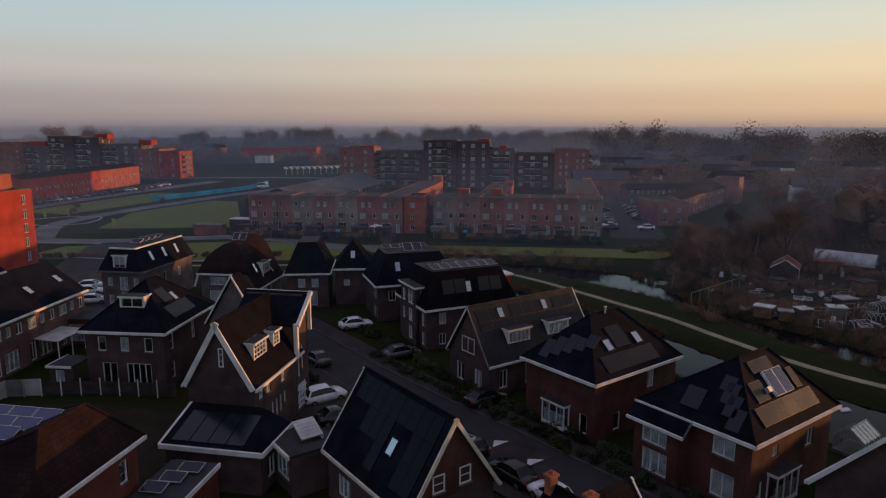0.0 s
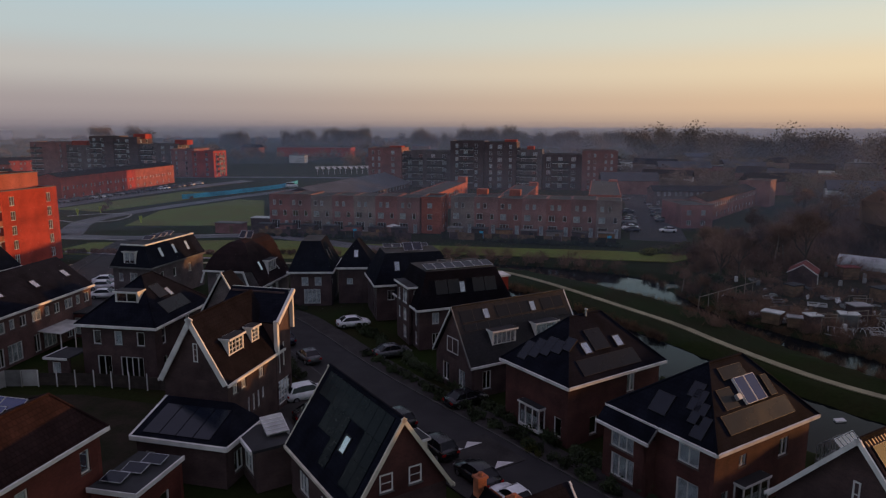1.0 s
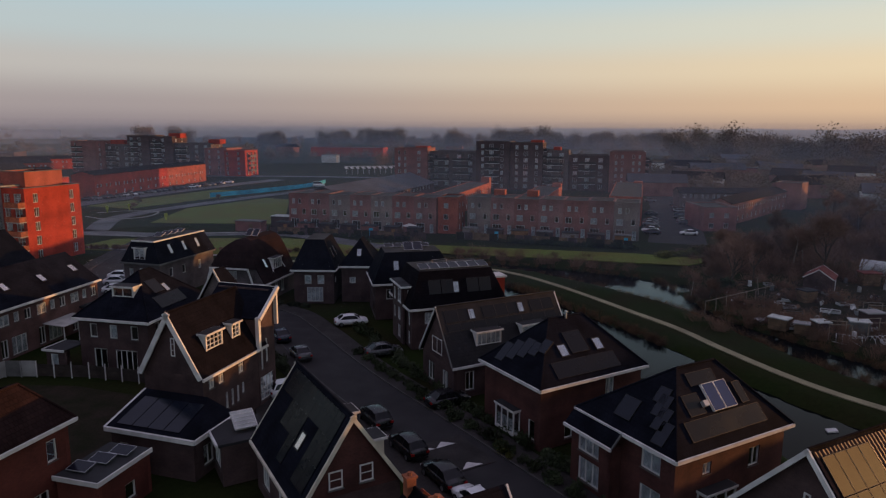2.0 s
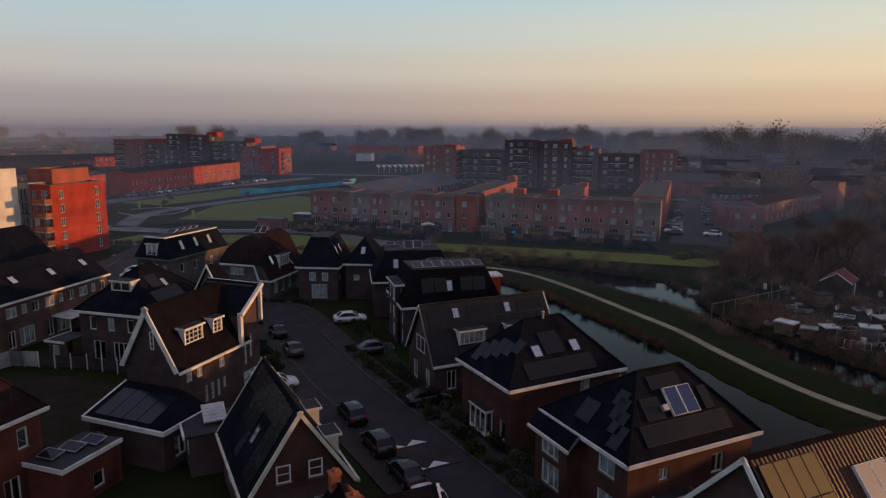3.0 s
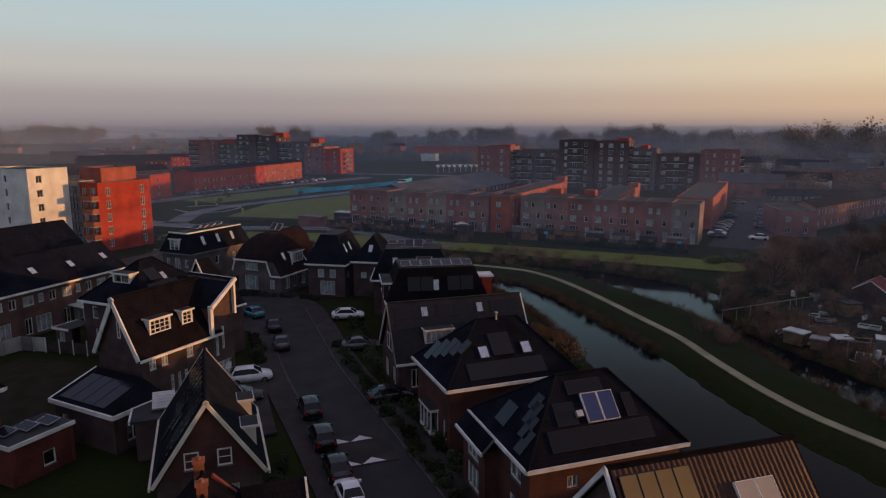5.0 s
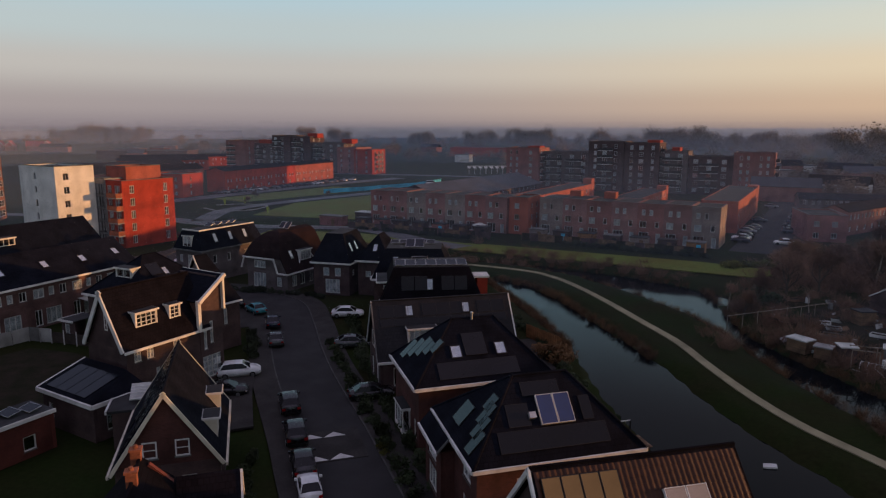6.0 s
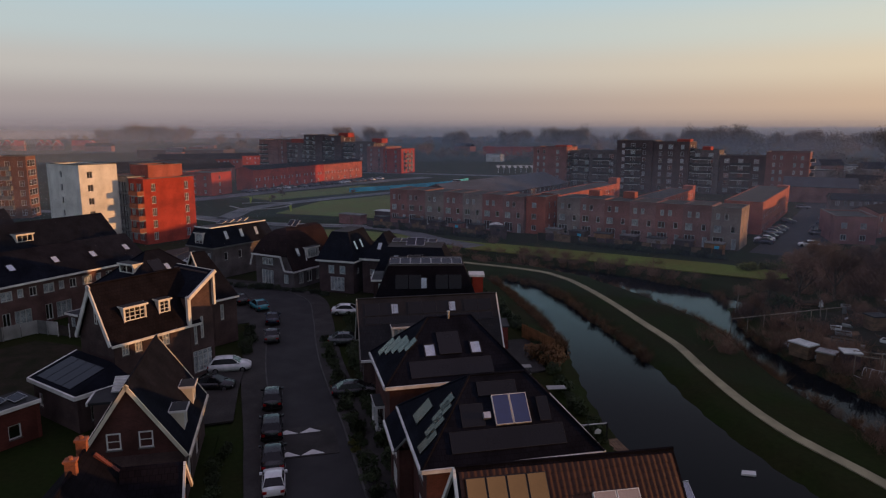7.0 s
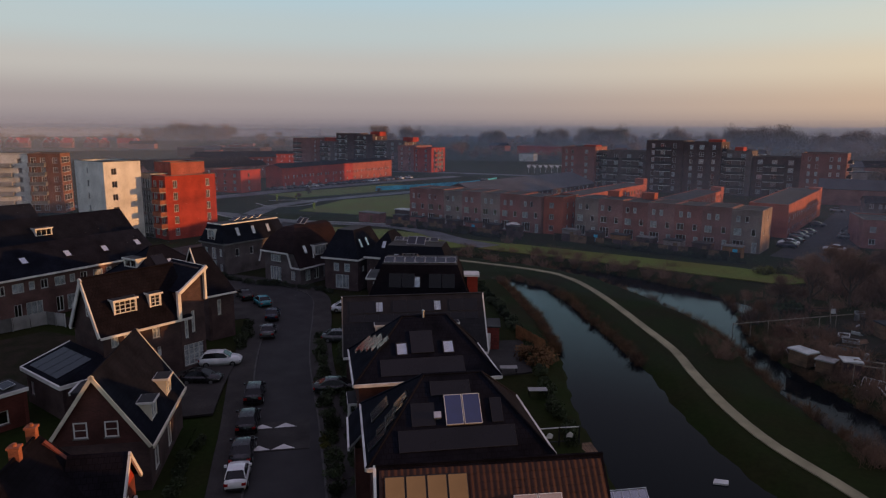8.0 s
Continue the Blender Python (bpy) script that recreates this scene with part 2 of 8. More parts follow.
M_ORWOOD = mat("orange_wood", (0.32, 0.15, 0.06), 0.8, 0.3, 1.0, 14, 0.3, kind="boards", cell=(3.0, 0.14))
M_TEAL = mat("teal_sheeting", (0.05, 0.50, 0.74), 0.6, 0.25, 0.3, 6, 0.2)
M_CONCRETE = mat("pale_concrete", (0.36, 0.35, 0.335), 0.9, 0.25, 0.5, 12, 0.2)
M_REDROOF = mat("dull_red_tiles", (0.20, 0.04, 0.035), 0.8, 0.3, 0.6, 8, 0.4, kind="tile", cell=(0.3, 0.34))
M_TANBRICK = mat("tan_brick", (0.20, 0.085, 0.050), 0.9, 0.25, 0.3, 9, 0.3, kind="brick", cell=(0.22, 0.07))
M_VILLAGE = mat("bright_red_tiles", (0.52, 0.075, 0.065), 0.8, 0.25, 0.6, 8, 0.3)
M_CLAY = mat("clay_chimney_brick", (0.34, 0.11, 0.055), 0.9, 0.35, 1.5, 14, 0.3, kind="brick", cell=(0.22, 0.07))
M_PLASTIC = mat("milky_plastic", (0.52, 0.52, 0.50), 0.45, 0.2, 0.8, 8, 0.1)
M_TYRE = mat("tyre_rubber", (0.012, 0.012, 0.012), 0.8, 0.2, 4, 30, 0.1)
M_RIM = mat("wheel_rim", (0.35, 0.35, 0.36), 0.35, 0.1, 3, 20, 0.05, metal=0.8)
M_REDLIGHT = mat("red_tail_light", (0.30, 0.01, 0.01), 0.2, 0.1, 3, 20, 0.0)
M_HEADLIGHT = mat("clear_head_light", (0.5, 0.5, 0.52), 0.12, 0.1, 3, 20, 0.0, spec=0.8)
M_YELLOW = mat("yellow_green_signal", (0.42, 0.50, 0.06), 0.6, 0.15, 2, 20, 0.05)
M_GLASS = glass_mat("window_glass", (0.95, 0.97, 0.98), 0.09)
M_CARGLASS = mat("dark_car_glass", (0.008, 0.009, 0.011), 0.08, 0.1, 2, 20, 0.0, spec=0.3)
M_FROST = glass_mat("frosted_greenhouse_glass", (0.55, 0.58, 0.58), 0.25)
M_WATER = water_mat()


def paint(name, col):
    return mat("car_paint_" + name, col, 0.28, 0.06, 1, 40, 0.0, spec=0.6)


# ---- mesh helpers ----
class Shape:
    """Gathers corners and faces in metres; made() turns them into a mesh whose face coordinates are metres too."""

    def __init__(self):
        self.v, self.f = [], []

    def face(self, *pts):
        k = len(self.v)
        self.v.extend(tuple(p) for p in pts)
        self.f.append(tuple(range(k, k + len(pts))))
        return self

    def solid(self, pts, faces):
        k = len(self.v)
        self.v.extend(tuple(p) for p in pts)
        self.f.extend(tuple(k + i for i in q) for q in faces)
        return self

    def box(self, x0, x1, y0, y1, z0, z1):
        return self.solid([(x0, y0, z0), (x1, y0, z0), (x1, y1, z0), (x0, y1, z0), (x0, y0, z1), (x1, y0, z1), (x1, y1, z1), (x0, y1, z1)],
                          [(0, 3, 2, 1), (4, 5, 6, 7), (0, 1, 5, 4), (1, 2, 6, 5), (2, 3, 7, 6), (3, 0, 4, 7)])

    def beam(self, p, q, w, h, up=(0, 0, 1)):
        """A bar from p to q, w wide and h deep (h below the line along -up)."""
        p, q, up = Vector(p), Vector(q), Vector(up)
        d = (q - p).normalized()
        s = d.cross(up).normalized() * (w / 2)
        u = s.cross(d).normalized() * h
        c = [p - s - u, p + s - u, p + s, p - s, q - s - u, q + s - u, q + s, q - s]
        return self.solid(c, [(0, 1, 2, 3), (7, 6, 5, 4), (0, 4, 5, 1), (1, 5, 6, 2), (2, 6, 7, 3), (3, 7, 4, 0)])

    def slab(self, pts, thick):
        """A plate of that thickness hung below the polygon."""
        pts = [Vector(p) for p in pts]
        nrm = (pts[1] - pts[0]).cross(pts[2] - pts[0]).normalized()
        n = len(pts)
        return self.solid(pts + [p - nrm * thick for p in pts], [tuple(range(n)), tuple(range(2 * n - 1, n - 1, -1))] + [(i + n, (i + 1) % n + n, (i + 1) % n, i) for i in range(n)])

    def tube(self, p, q, r0, r1, sides=6):
        p, q = Vector(p), Vector(q)
        d = (q - p).normalized()
        a = d.orthogonal().normalized()
        b = d.cross(a)
        ring = [a * math.cos(6.2832 * i / sides) + b * math.sin(6.2832 * i / sides) for i in range(sides)]
        return self.solid([p + c * r0 for c in ring] + [q + c * r1 for c in ring],
                          [(i, (i + 1) % sides, (i + 1) % sides + sides, i + sides) for i in range(sides)] + [tuple(range(sides - 1, -1, -1)), tuple(range(sides, 2 * sides))])

    def lattice(self, xs, zs, solid, y0, y1):
        """One joined plate of grid cells with square holes; solid(i, j) says which cells are filled."""
        at, nx, nz = {}, len(xs) - 1, len(zs) - 1

        def v(i, j, k):
            if (i, j, k) not in at:
                at[i, j, k] = len(self.v)
                self.v.append((xs[i], (y0, y1)[k], zs[j]))
            return at[i, j, k]
        full = {(i, j) for i in range(nx) for j in range(nz) if solid(i, j)}
        for i, j in full:
            self.f.append((v(i, j, 0), v(i + 1, j, 0), v(i + 1, j + 1, 0), v(i, j + 1, 0)))
            self.f.append((v(i, j + 1, 1), v(i + 1, j + 1, 1), v(i + 1, j, 1), v(i, j, 1)))
            if (i - 1, j) not in full:
                self.f.append((v(i, j, 0), v(i, j + 1, 0), v(i, j + 1, 1), v(i, j, 1)))
            if (i + 1, j) not in full:
                self.f.append((v(i + 1, j, 1), v(i + 1, j + 1, 1), v(i + 1, j + 1, 0), v(i + 1, j, 0)))
            if (i, j - 1) not in full:
                self.f.append((v(i, j, 1), v(i + 1, j, 1), v(i + 1, j, 0), v(i, j, 0)))
            if (i, j + 1) not in full:
                self.f.append((v(i, j + 1, 0), v(i + 1, j + 1, 0), v(i + 1, j + 1, 1), v(i, j + 1, 1)))
        return self

    def frame_of(self, w, h, b, cols=1, rows=1, y0=0.0, y1=0.1, mx=0.035, mz=0.025):
        """A joined window frame with its glazing bars."""
        xs, zs = [0, b], [0, b]
        for i in range(1, cols):
            xs += [w * i / cols - mx, w * i / cols + mx]
        for i in range(1, rows):
            zs += [h * i / rows - mz, h * i / rows + mz]
        xs, zs = xs + [w - b, w], zs + [h - b, h]
        return self.lattice(xs, zs, lambda i, j: i % 2 == 0 or j % 2 == 0, y0, y1)

    def made(self, name):
        if "roof" in name:
            seen, ids, keep = {}, [], []
            for p in self.v:
                k = tuple(round(c, 3) for c in p)
                if k not in seen:
                    seen[k] = len(keep)
                    keep.append(p)
                ids.append(seen[k])
            faces = [tuple(ids[i] for i in f) for f in self.f]
            self.v, self.f = keep, [f for f in faces if len(set(f)) == len(f)]
        me = bpy.data.meshes.new(name)
        me.from_pydata(self.v, [], self.f)
        uv = me.uv_layers.new(name="metres")
        n = len(me.loops)
        co, lv = np.empty(len(me.vertices) * 3), np.empty(n, dtype=np.int32)
        me.vertices.foreach_get("co", co)
        me.loops.foreach_get("vertex_index", lv)
        nr, tot = np.empty(len(me.polygons) * 3), np.empty(len(me.polygons), dtype=np.int32)
        me.polygons.foreach_get("normal", nr)
        me.polygons.foreach_get("loop_total", tot)
        nl = np.repeat(nr.reshape(-1, 3), tot, axis=0)
        t = np.stack([-nl[:, 1], nl[:, 0], np.zeros(n)], 1)
        ln = np.linalg.norm(t, axis=1)
        t[ln < 0.05] = (1, 0, 0)
        t /= np.linalg.norm(t, axis=1)[:, None]
        w = np.cross(nl, t)
        c = co.reshape(-1, 3)[lv]
        uv.data.foreach_set("uv", np.stack([(c * t).sum(1), (c * w).sum(1)], 1).ravel())
        return me


def part(name, shape, material, parent, label="", m=None):
    """One mesh object under a thing or under a part."""
    me = shape.made(name) if isinstance(shape, Shape) else shape
    if not me.materials:
        me.materials.append(material)
    ob = new(name, me)
    ob.parent = parent
    if m is not None:
        ob.matrix_basis = m
    return tagged(ob, label) if label else ob


def thing(name, label, category, m=None, group="", kind=""):
    ob = new(name)
    if m is not None:
        ob.matrix_basis = m
    return tagged(ob, label, category, group, kind)


def single(name, shape, material, label, category, m=None, group="", kind=""):
    me = shape.made(name) if isinstance(shape, Shape) else shape
    if not me.materials:
        me.materials.append(material)
    ob = new(name, me)
    if m is not None:
        ob.matrix_basis = m
    return tagged(ob, label, category, group, kind)


def axes(origin, u, n):
    """A pose with x along u, y along the inward normal -n, z as their cross."""
    u, n = Vector(u).normalized(), Vector(n).normalized()
    w = u.cross(-n)
    m = Matrix((u, -n, w)).transposed().to_4x4()
    m.translation = Vector(origin)
    return m


WINDOW_CACHE = {}


def window_meshes(w, h, cols, rows, fmat):
    key = (round(w, 2), round(h, 2), cols, rows, fmat.name)
    if key not in WINDOW_CACHE:
        b = 0.09
        s = Shape().frame_of(w, h, b, cols, rows)
        fr = s.made("window_frame")
        fr.materials.append(fmat)
        pane = Shape().box(b, w - b, 0.045, 0.057, b, h - b).made("pane")
        pane.materials.append(M_GLASS)
        k = max(4, int(w / 0.12))
        xs = [b + (w - 2 * b) * i / k for i in range(k + 1)]
        cur = Shape()
        cur.v = [(x, 0.085 + 0.025 * (i % 2), z) for z in (b, h - b) for i, x in enumerate(xs)]
        cur.f = [(i, i + 1, i + k + 2, i + k + 1) for i in range(k)]
        cur = cur.made("curtain")
        cur.materials.append(M_CURTAIN)
        sill = Shape().box(-0.06, w + 0.06, -0.10, 0.12, -0.07, -0.005).made("sill")
        sill.materials.append(M_KERB)
        WINDOW_CACHE[key] = (fr, pane, cur, sill)
    return WINDOW_CACHE[key]


def window(parent, m, w, h, cols=2, rows=1, fmat=None, curtain=False, sill=True):
    """A framed window at pose m: x along the wall, y inwards, z up, from its lower left corner."""
    fr, pane, cur, si = window_meshes(w, h, cols, rows, fmat or M_WHITE)
    ob = part("window", fr, None, parent, m=m)
    part("pane", pane, None, ob)
    if curtain:
        part("curtain", cur, None, ob)
    if sill:
        part("sill", si, None, ob)
    return ob


def wall(parent, p0, p1, z0, z1, material, openings=(), thick=0.3, name="wall", fmat=None, label="", sills=True):
    """An upright wall whose outer face runs from p0 to p1 with its outer side on the right; openings: (along, up, wide, high, columns, rows, curtain)."""
    p0, p1 = Vector((*p0, 0)), Vector((*p1, 0))
    d = p1 - p0
    length = d.length
    u = d.normalized()
    n = Vector((u.y, -u.x, 0))
    m = axes(p0 + Vector((0, 0, z0)), u, n)
    height = z1 - z0
    ops = [o for o in openings if o[0] >= 0.05 and o[0] + o[2] <= length - 0.05 and o[1] + o[3] <= height + 0.001]
    xs = sorted({0.0, length, *(o[0] for o in ops), *(o[0] + o[2] for o in ops)})
    zs = sorted({0.0, height, *(o[1] for o in ops), *(o[1] + o[3] for o in ops)})
    s = Shape().lattice(xs, zs, lambda i, j: not any(o[0] - 1e-4 <= xs[i] and xs[i + 1] <= o[0] + o[2] + 1e-4 and o[1] - 1e-4 <= zs[j] and zs[j + 1] <= o[1] + o[3] + 1e-4 for o in ops), 0, thick)
    ob = part(name, s, material, parent, label, m=m)
    for o in ops:
        window(parent, m @ Matrix.Translation((o[0], 0.08, o[1])), o[2], o[3], o[4], o[5], fmat, curtain=bool(o[6]), sill=sills)
    return ob


def gable(parent, p0, p1, z0, zt, material, off=0.5, thick=0.3, jerkin=0.0):
    """The three-cornered wall above the eaves between p0 and p1."""
    p0, p1 = Vector((*p0, 0)), Vector((*p1, 0))
    u = (p1 - p0).normalized()
    n = Vector((u.y, -u.x, 0))
    length, h = (p1 - p0).length, zt - z0
    s = Shape()
    a = [(0, 0, 0), (length, 0, 0), (length * off, 0, h)]
    s.solid(a + [(x, thick, z) for x, _, z in a], [(0, 1, 2), (5, 4, 3), (0, 3, 4, 1), (1, 4, 5, 2), (2, 5, 3, 0)])
    return part("gable", s, material, parent, m=axes(p0 + Vector((0, 0, z0)), u, n))


def slope_pose(e0, e1, top):
    """The pose of a roof plane seen from outside: x from e0 to e1 along the eaves, z up the slope, y inwards."""
    e0, e1, top = Vector(e0), Vector(e1), Vector(top)
    u = (e1 - e0).normalized()
    n = u.cross(top - e0).normalized()
    return axes(e0, u, n)


PV_CACHE = {}


def solar_panel(parent, m, w=1.0, h=1.65, cells=None, name="solar_panel", lift=0.10, frame_mat=None):
    """A framed solar panel lying on the roof plane m."""
    cells = cells or M_PV
    frame_mat = frame_mat or M_ALU
    key = (w, h, cells.name, frame_mat.name)
    if key not in PV_CACHE:
        c = Shape().box(0.03, w - 0.03, -lift, -lift + 0.03, 0.03, h - 0.03).made(name)
        c.materials.append(cells)
        f = Shape().frame_of(w, h, 0.035, 1, 1, -lift - 0.008, 0.0)
        f = f.made("panel_frame")
        f.materials.append(frame_mat)
        PV_CACHE[key] = (c, f)
    c, f = PV_CACHE[key]
    ob = part(name, c, None, parent, m=m)
    part("panel_frame", f, None, ob)
    return ob


def skylight(parent, m, w=0.78, h=1.2):
    b = 0.08
    s = Shape().frame_of(w, h, b, 1, 1, -0.10, 0.0)
    ob = part("skylight", s, M_DARKMETAL, parent, m=m)
    # pale sheet under the pane stands in for the mirrored sky
    part("blind", Shape().box(b, w - b, -0.045, -0.015, b, h - b), M_CURTAIN, ob)
    part("pane", Shape().box(b, w - b, -0.07, -0.06, b, h - b), M_GLASS, ob)
    return ob


def hip_roof(parent, x0, x1, y0, y1, ze, zr, r0, r1, material, fascia=None, thick=0.16, ridge_mat=None):
    """A hipped roof over the eaves' rectangle with a ridge from r0 to r1 (x, y): its planes' poses, by side."""
    fascia = fascia or M_WHITE
    c = [Vector((x0, y0, ze)), Vector((x1, y0, ze)), Vector((x1, y1, ze)), Vector((x0, y1, ze))]
    a, b = Vector((*r0, zr)), Vector((*r1, zr))
    along_x = abs(b.x - a.x) >= abs(b.y - a.y)
    point = (b - a).length < 0.05
    if along_x:
        planes = [("front", [c[0], c[1], b, a]), ("right", [c[1], c[2], b]), ("back", [c[2], c[3], a, b]), ("left", [c[3], c[0], a])]
    else:
        planes = [("front", [c[0], c[1], a]), ("right", [c[1], c[2], b, a]), ("back", [c[2], c[3], b]), ("left", [c[3], c[0], a, b])]
    s = Shape()
    poses = {}
    tops = c + ([a] if point else [a, b])
    n = len(tops)
    s.v = [tuple(p) for p in tops] + [(p.x, p.y, p.z - thick) for p in tops]
    where = {tuple(p): i for i, p in enumerate(tops)}
    for side, pts in planes:
        ids = []
        for p in pts:
            k = where[tuple(a if point and p in (a, b) else p)]
            if k not in ids:
                ids.append(k)
        s.f.append(tuple(ids))
        s.f.append(tuple(k + n for k in reversed(ids)))
        poses[side] = slope_pose(pts[0], pts[1], pts[2])
    s.f.extend((i + n, (i + 1) % 4 + n, (i + 1) % 4, i) for i in range(4))
    part("roof", s, material, parent)
    for i in range(4):
        p, q = c[i], c[(i + 1) % 4]
        o = Vector(((q - p).y, -(q - p).x, 0)).normalized() * 0.05
        part("gutter", Shape().beam(p + o + Vector((0, 0, 0.02)), q + o + Vector((0, 0, 0.02)), 0.14, 0.24), fascia, parent)
    part("soffit", Shape().box(x0 + 0.02, x1 - 0.02, y0 + 0.02, y1 - 0.02, ze - 0.30, ze - 0.23), fascia, parent)
    nr = [] if point else [(a, b)]
    ends = [(c[0], a), (c[1], b if along_x else a), (c[2], b), (c[3], a if along_x else b)]
    for p, q in nr + ends:
        part("ridge", Shape().tube(p, q, 0.10, 0.10, 6), ridge_mat or material, parent)
    return poses


def gable_roof(parent, x0, x1, y0, y1, ze, zr, material, xr=None, fascia=None, thick=0.18, ends=(True, True), eaves=(True, True), board=0.26):
    """A saddle roof, ridge along y at xr: poses of its left and right planes; white boards on the open ends."""
    fascia = fascia or M_WHITE
    xr = (x0 + x1) / 2 if xr is None else xr
    prof = [(x0, ze), (xr, zr), (x1, ze), (x1, ze - thick), (xr, zr - thick), (x0, ze - thick)]
    s = Shape().solid([(x, y, z) for y in (y0, y1) for x, z in prof],
                      [(0, 1, 7, 6), (1, 2, 8, 7), (2, 3, 9, 8), (3, 4, 10, 9), (4, 5, 11, 10), (5, 0, 6, 11), (5, 4, 1, 0), (4, 3, 2, 1), (6, 7, 10, 11), (7, 8, 9, 10)])
    part("roof", s, material, parent)
    part("ridge", Shape().tube((xr, y0, zr), (xr, y1, zr), 0.10, 0.10, 6), material, parent)
    for flag, y, sg in ((ends[0], y0, -1), (ends[1], y1, 1)):
        if flag:
            for xe in (x0, x1):
                part("bargeboard", Shape().beam((xe, y + sg * 0.03, ze + 0.05), (xr, y + sg * 0.03, zr + 0.05), 0.13, board), fascia, parent)
    for flag, x, sg in ((eaves[0], x0, -1), (eaves[1], x1, 1)):
        if flag:
            part("gutter", Shape().beam((x + sg * 0.06, y0, ze + 0.02), (x + sg * 0.06, y1, ze + 0.02), 0.15, 0.22), fascia, parent)
    return slope_pose((x0, y1, ze), (x0, y0, ze), (xr, y0, zr)), slope_pose((x1, y0, ze), (x1, y1, ze), (xr, y1, zr))


def dormer(parent, m, x, z, w, h, pitch, cols=3, rows=2, depth=None, cheek=None, flat=True, body=None, curtain=False):
    """A flat-topped dormer on the roof plane m (x along, z up the slope); pitch: the plane's slope in degrees."""
    cheek, body = cheek or M_WHITE, body or M_WHITE
    tan = math.tan(radians(pitch))
    depth = depth or h / tan
    base = m @ Vector((x, 0, z))
    u = (m.to_3x3() @ Vector((1, 0, 0))).normalized()
    inward = Vector((-u.y, u.x, 0)).normalized()
    f = axes(base, u, -inward)
    d = part("dormer", Shape().box(-0.12, w + 0.12, -0.22, depth + 0.1, h + 0.003, h + 0.17), body, parent, m=f)
    part("roof_felt", Shape().box(-0.06, w + 0.06, -0.16, depth + 0.05, h + 0.172, h + 0.19), M_FLATROOF, d)
    for x0 in (0.0, w - 0.10):
        part("cheek", Shape().solid([(x0, 0, 0), (x0 + 0.1, 0, 0), (x0 + 0.1, depth, h), (x0, depth, h), (x0, 0, h), (x0 + 0.1, 0, h)],
                                    [(0, 1, 5, 4), (1, 2, 5), (2, 3, 4, 5), (3, 0, 4), (0, 3, 2, 1)]), cheek, d)
    fr, pane, cur, _ = window_meshes(w - 0.2, h - 0.06, cols, rows, body)
    wob = part("window", fr, None, d, m=Matrix.Translation((0.1, 0.02, 0.03)))
    wob = part("pane", pane, None, d, m=Matrix.Translation((0.1, 0.02, 0.03)))
    # without a curtain, a dark sheet behind the glass stands in for the unlit room
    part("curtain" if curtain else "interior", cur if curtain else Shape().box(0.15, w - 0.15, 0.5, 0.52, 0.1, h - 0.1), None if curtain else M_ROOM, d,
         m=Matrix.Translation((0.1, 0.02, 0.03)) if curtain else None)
    return d


def chimney(parent, x, y, z0, z1, w=0.6, d=0.6, material=None):
    s = Shape().box(x - w / 2, x + w / 2, y - d / 2, y + d / 2, z0, z1 - 0.12)
    s.box(x - w / 2 - 0.06, x + w / 2 + 0.06, y - d / 2 - 0.06, y + d / 2 + 0.06, z1 - 0.12, z1)
    c = part("chimney", s, material or M_CLAY, parent)
    part("chimney_pot", Shape().tube((x, y, z1), (x, y, z1 + 0.16), 0.13, 0.11, 8), M_CLAY, c)
    return c


def four_walls(h, x0, x1, y0, y1, z1, material, front=(), right=(), back=(), left=(), z0=0.0, sills=True, fmat=None):
    """Outer walls of a box house; the openings are listed side by side, each in that wall's own run."""
    t = 0.3
    wall(h, (x0, y0), (x1, y0), z0, z1, material, front, sills=sills, fmat=fmat)
    wall(h, (x1, y0 + t), (x1, y1 - t), z0, z1, material, right, sills=sills, fmat=fmat)
    wall(h, (x1, y1), (x0, y1), z0, z1, material, back, sills=sills, fmat=fmat)
    wall(h, (x0, y1 - t), (x0, y0 + t), z0, z1, material, left, sills=sills, fmat=fmat)
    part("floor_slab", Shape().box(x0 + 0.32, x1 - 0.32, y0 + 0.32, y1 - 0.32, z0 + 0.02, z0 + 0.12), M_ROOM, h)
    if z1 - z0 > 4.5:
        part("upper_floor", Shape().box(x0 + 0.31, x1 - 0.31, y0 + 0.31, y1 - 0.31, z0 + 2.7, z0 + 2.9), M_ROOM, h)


def bay(parent, m, w=2.4, h=1.9, d=0.7, z=0.4):
    """A white bay window on a wall whose pose is m (x along, y inwards, z up)."""
    b = part("bay_window", Shape().box(0, w, -d, -0.002, z - 0.18, z), M_WHITE, parent, m=m)
    part("bay_roof", Shape().box(-0.08, w + 0.08, -d - 0.08, -0.002, z + h, z + h + 0.16), M_WHITE, b)
    for mm, ww, c in ((Matrix.Translation((0, -d + 0.02, z)), w, 3), (Matrix.Translation((0.0, -0.02, z)) @ pose(0, 0, 0, 0, 0, -90), d - 0.05, 1), (Matrix.Translation((w, -d + 0.05, z)) @ pose(0, 0, 0, 0, 0, 90), d - 0.07, 1)):
        fr, pane, cur, _ = window_meshes(ww, h, c, 1, M_WHITE)
        part("bay_frame", fr, None, b, m=mm)
        part("pane", pane, None, b, m=mm)
    part("roof_felt", Shape().box(-0.04, w + 0.04, -d - 0.04, -0.01, z + h + 0.162, z + h + 0.18), M_FLATROOF, b)
    part("net_curtain", Shape().box(0.1, w - 0.1, -d + 0.2, -d + 0.22, z + 0.1, z + h * 0.6), M_CURTAIN, b)
    return b


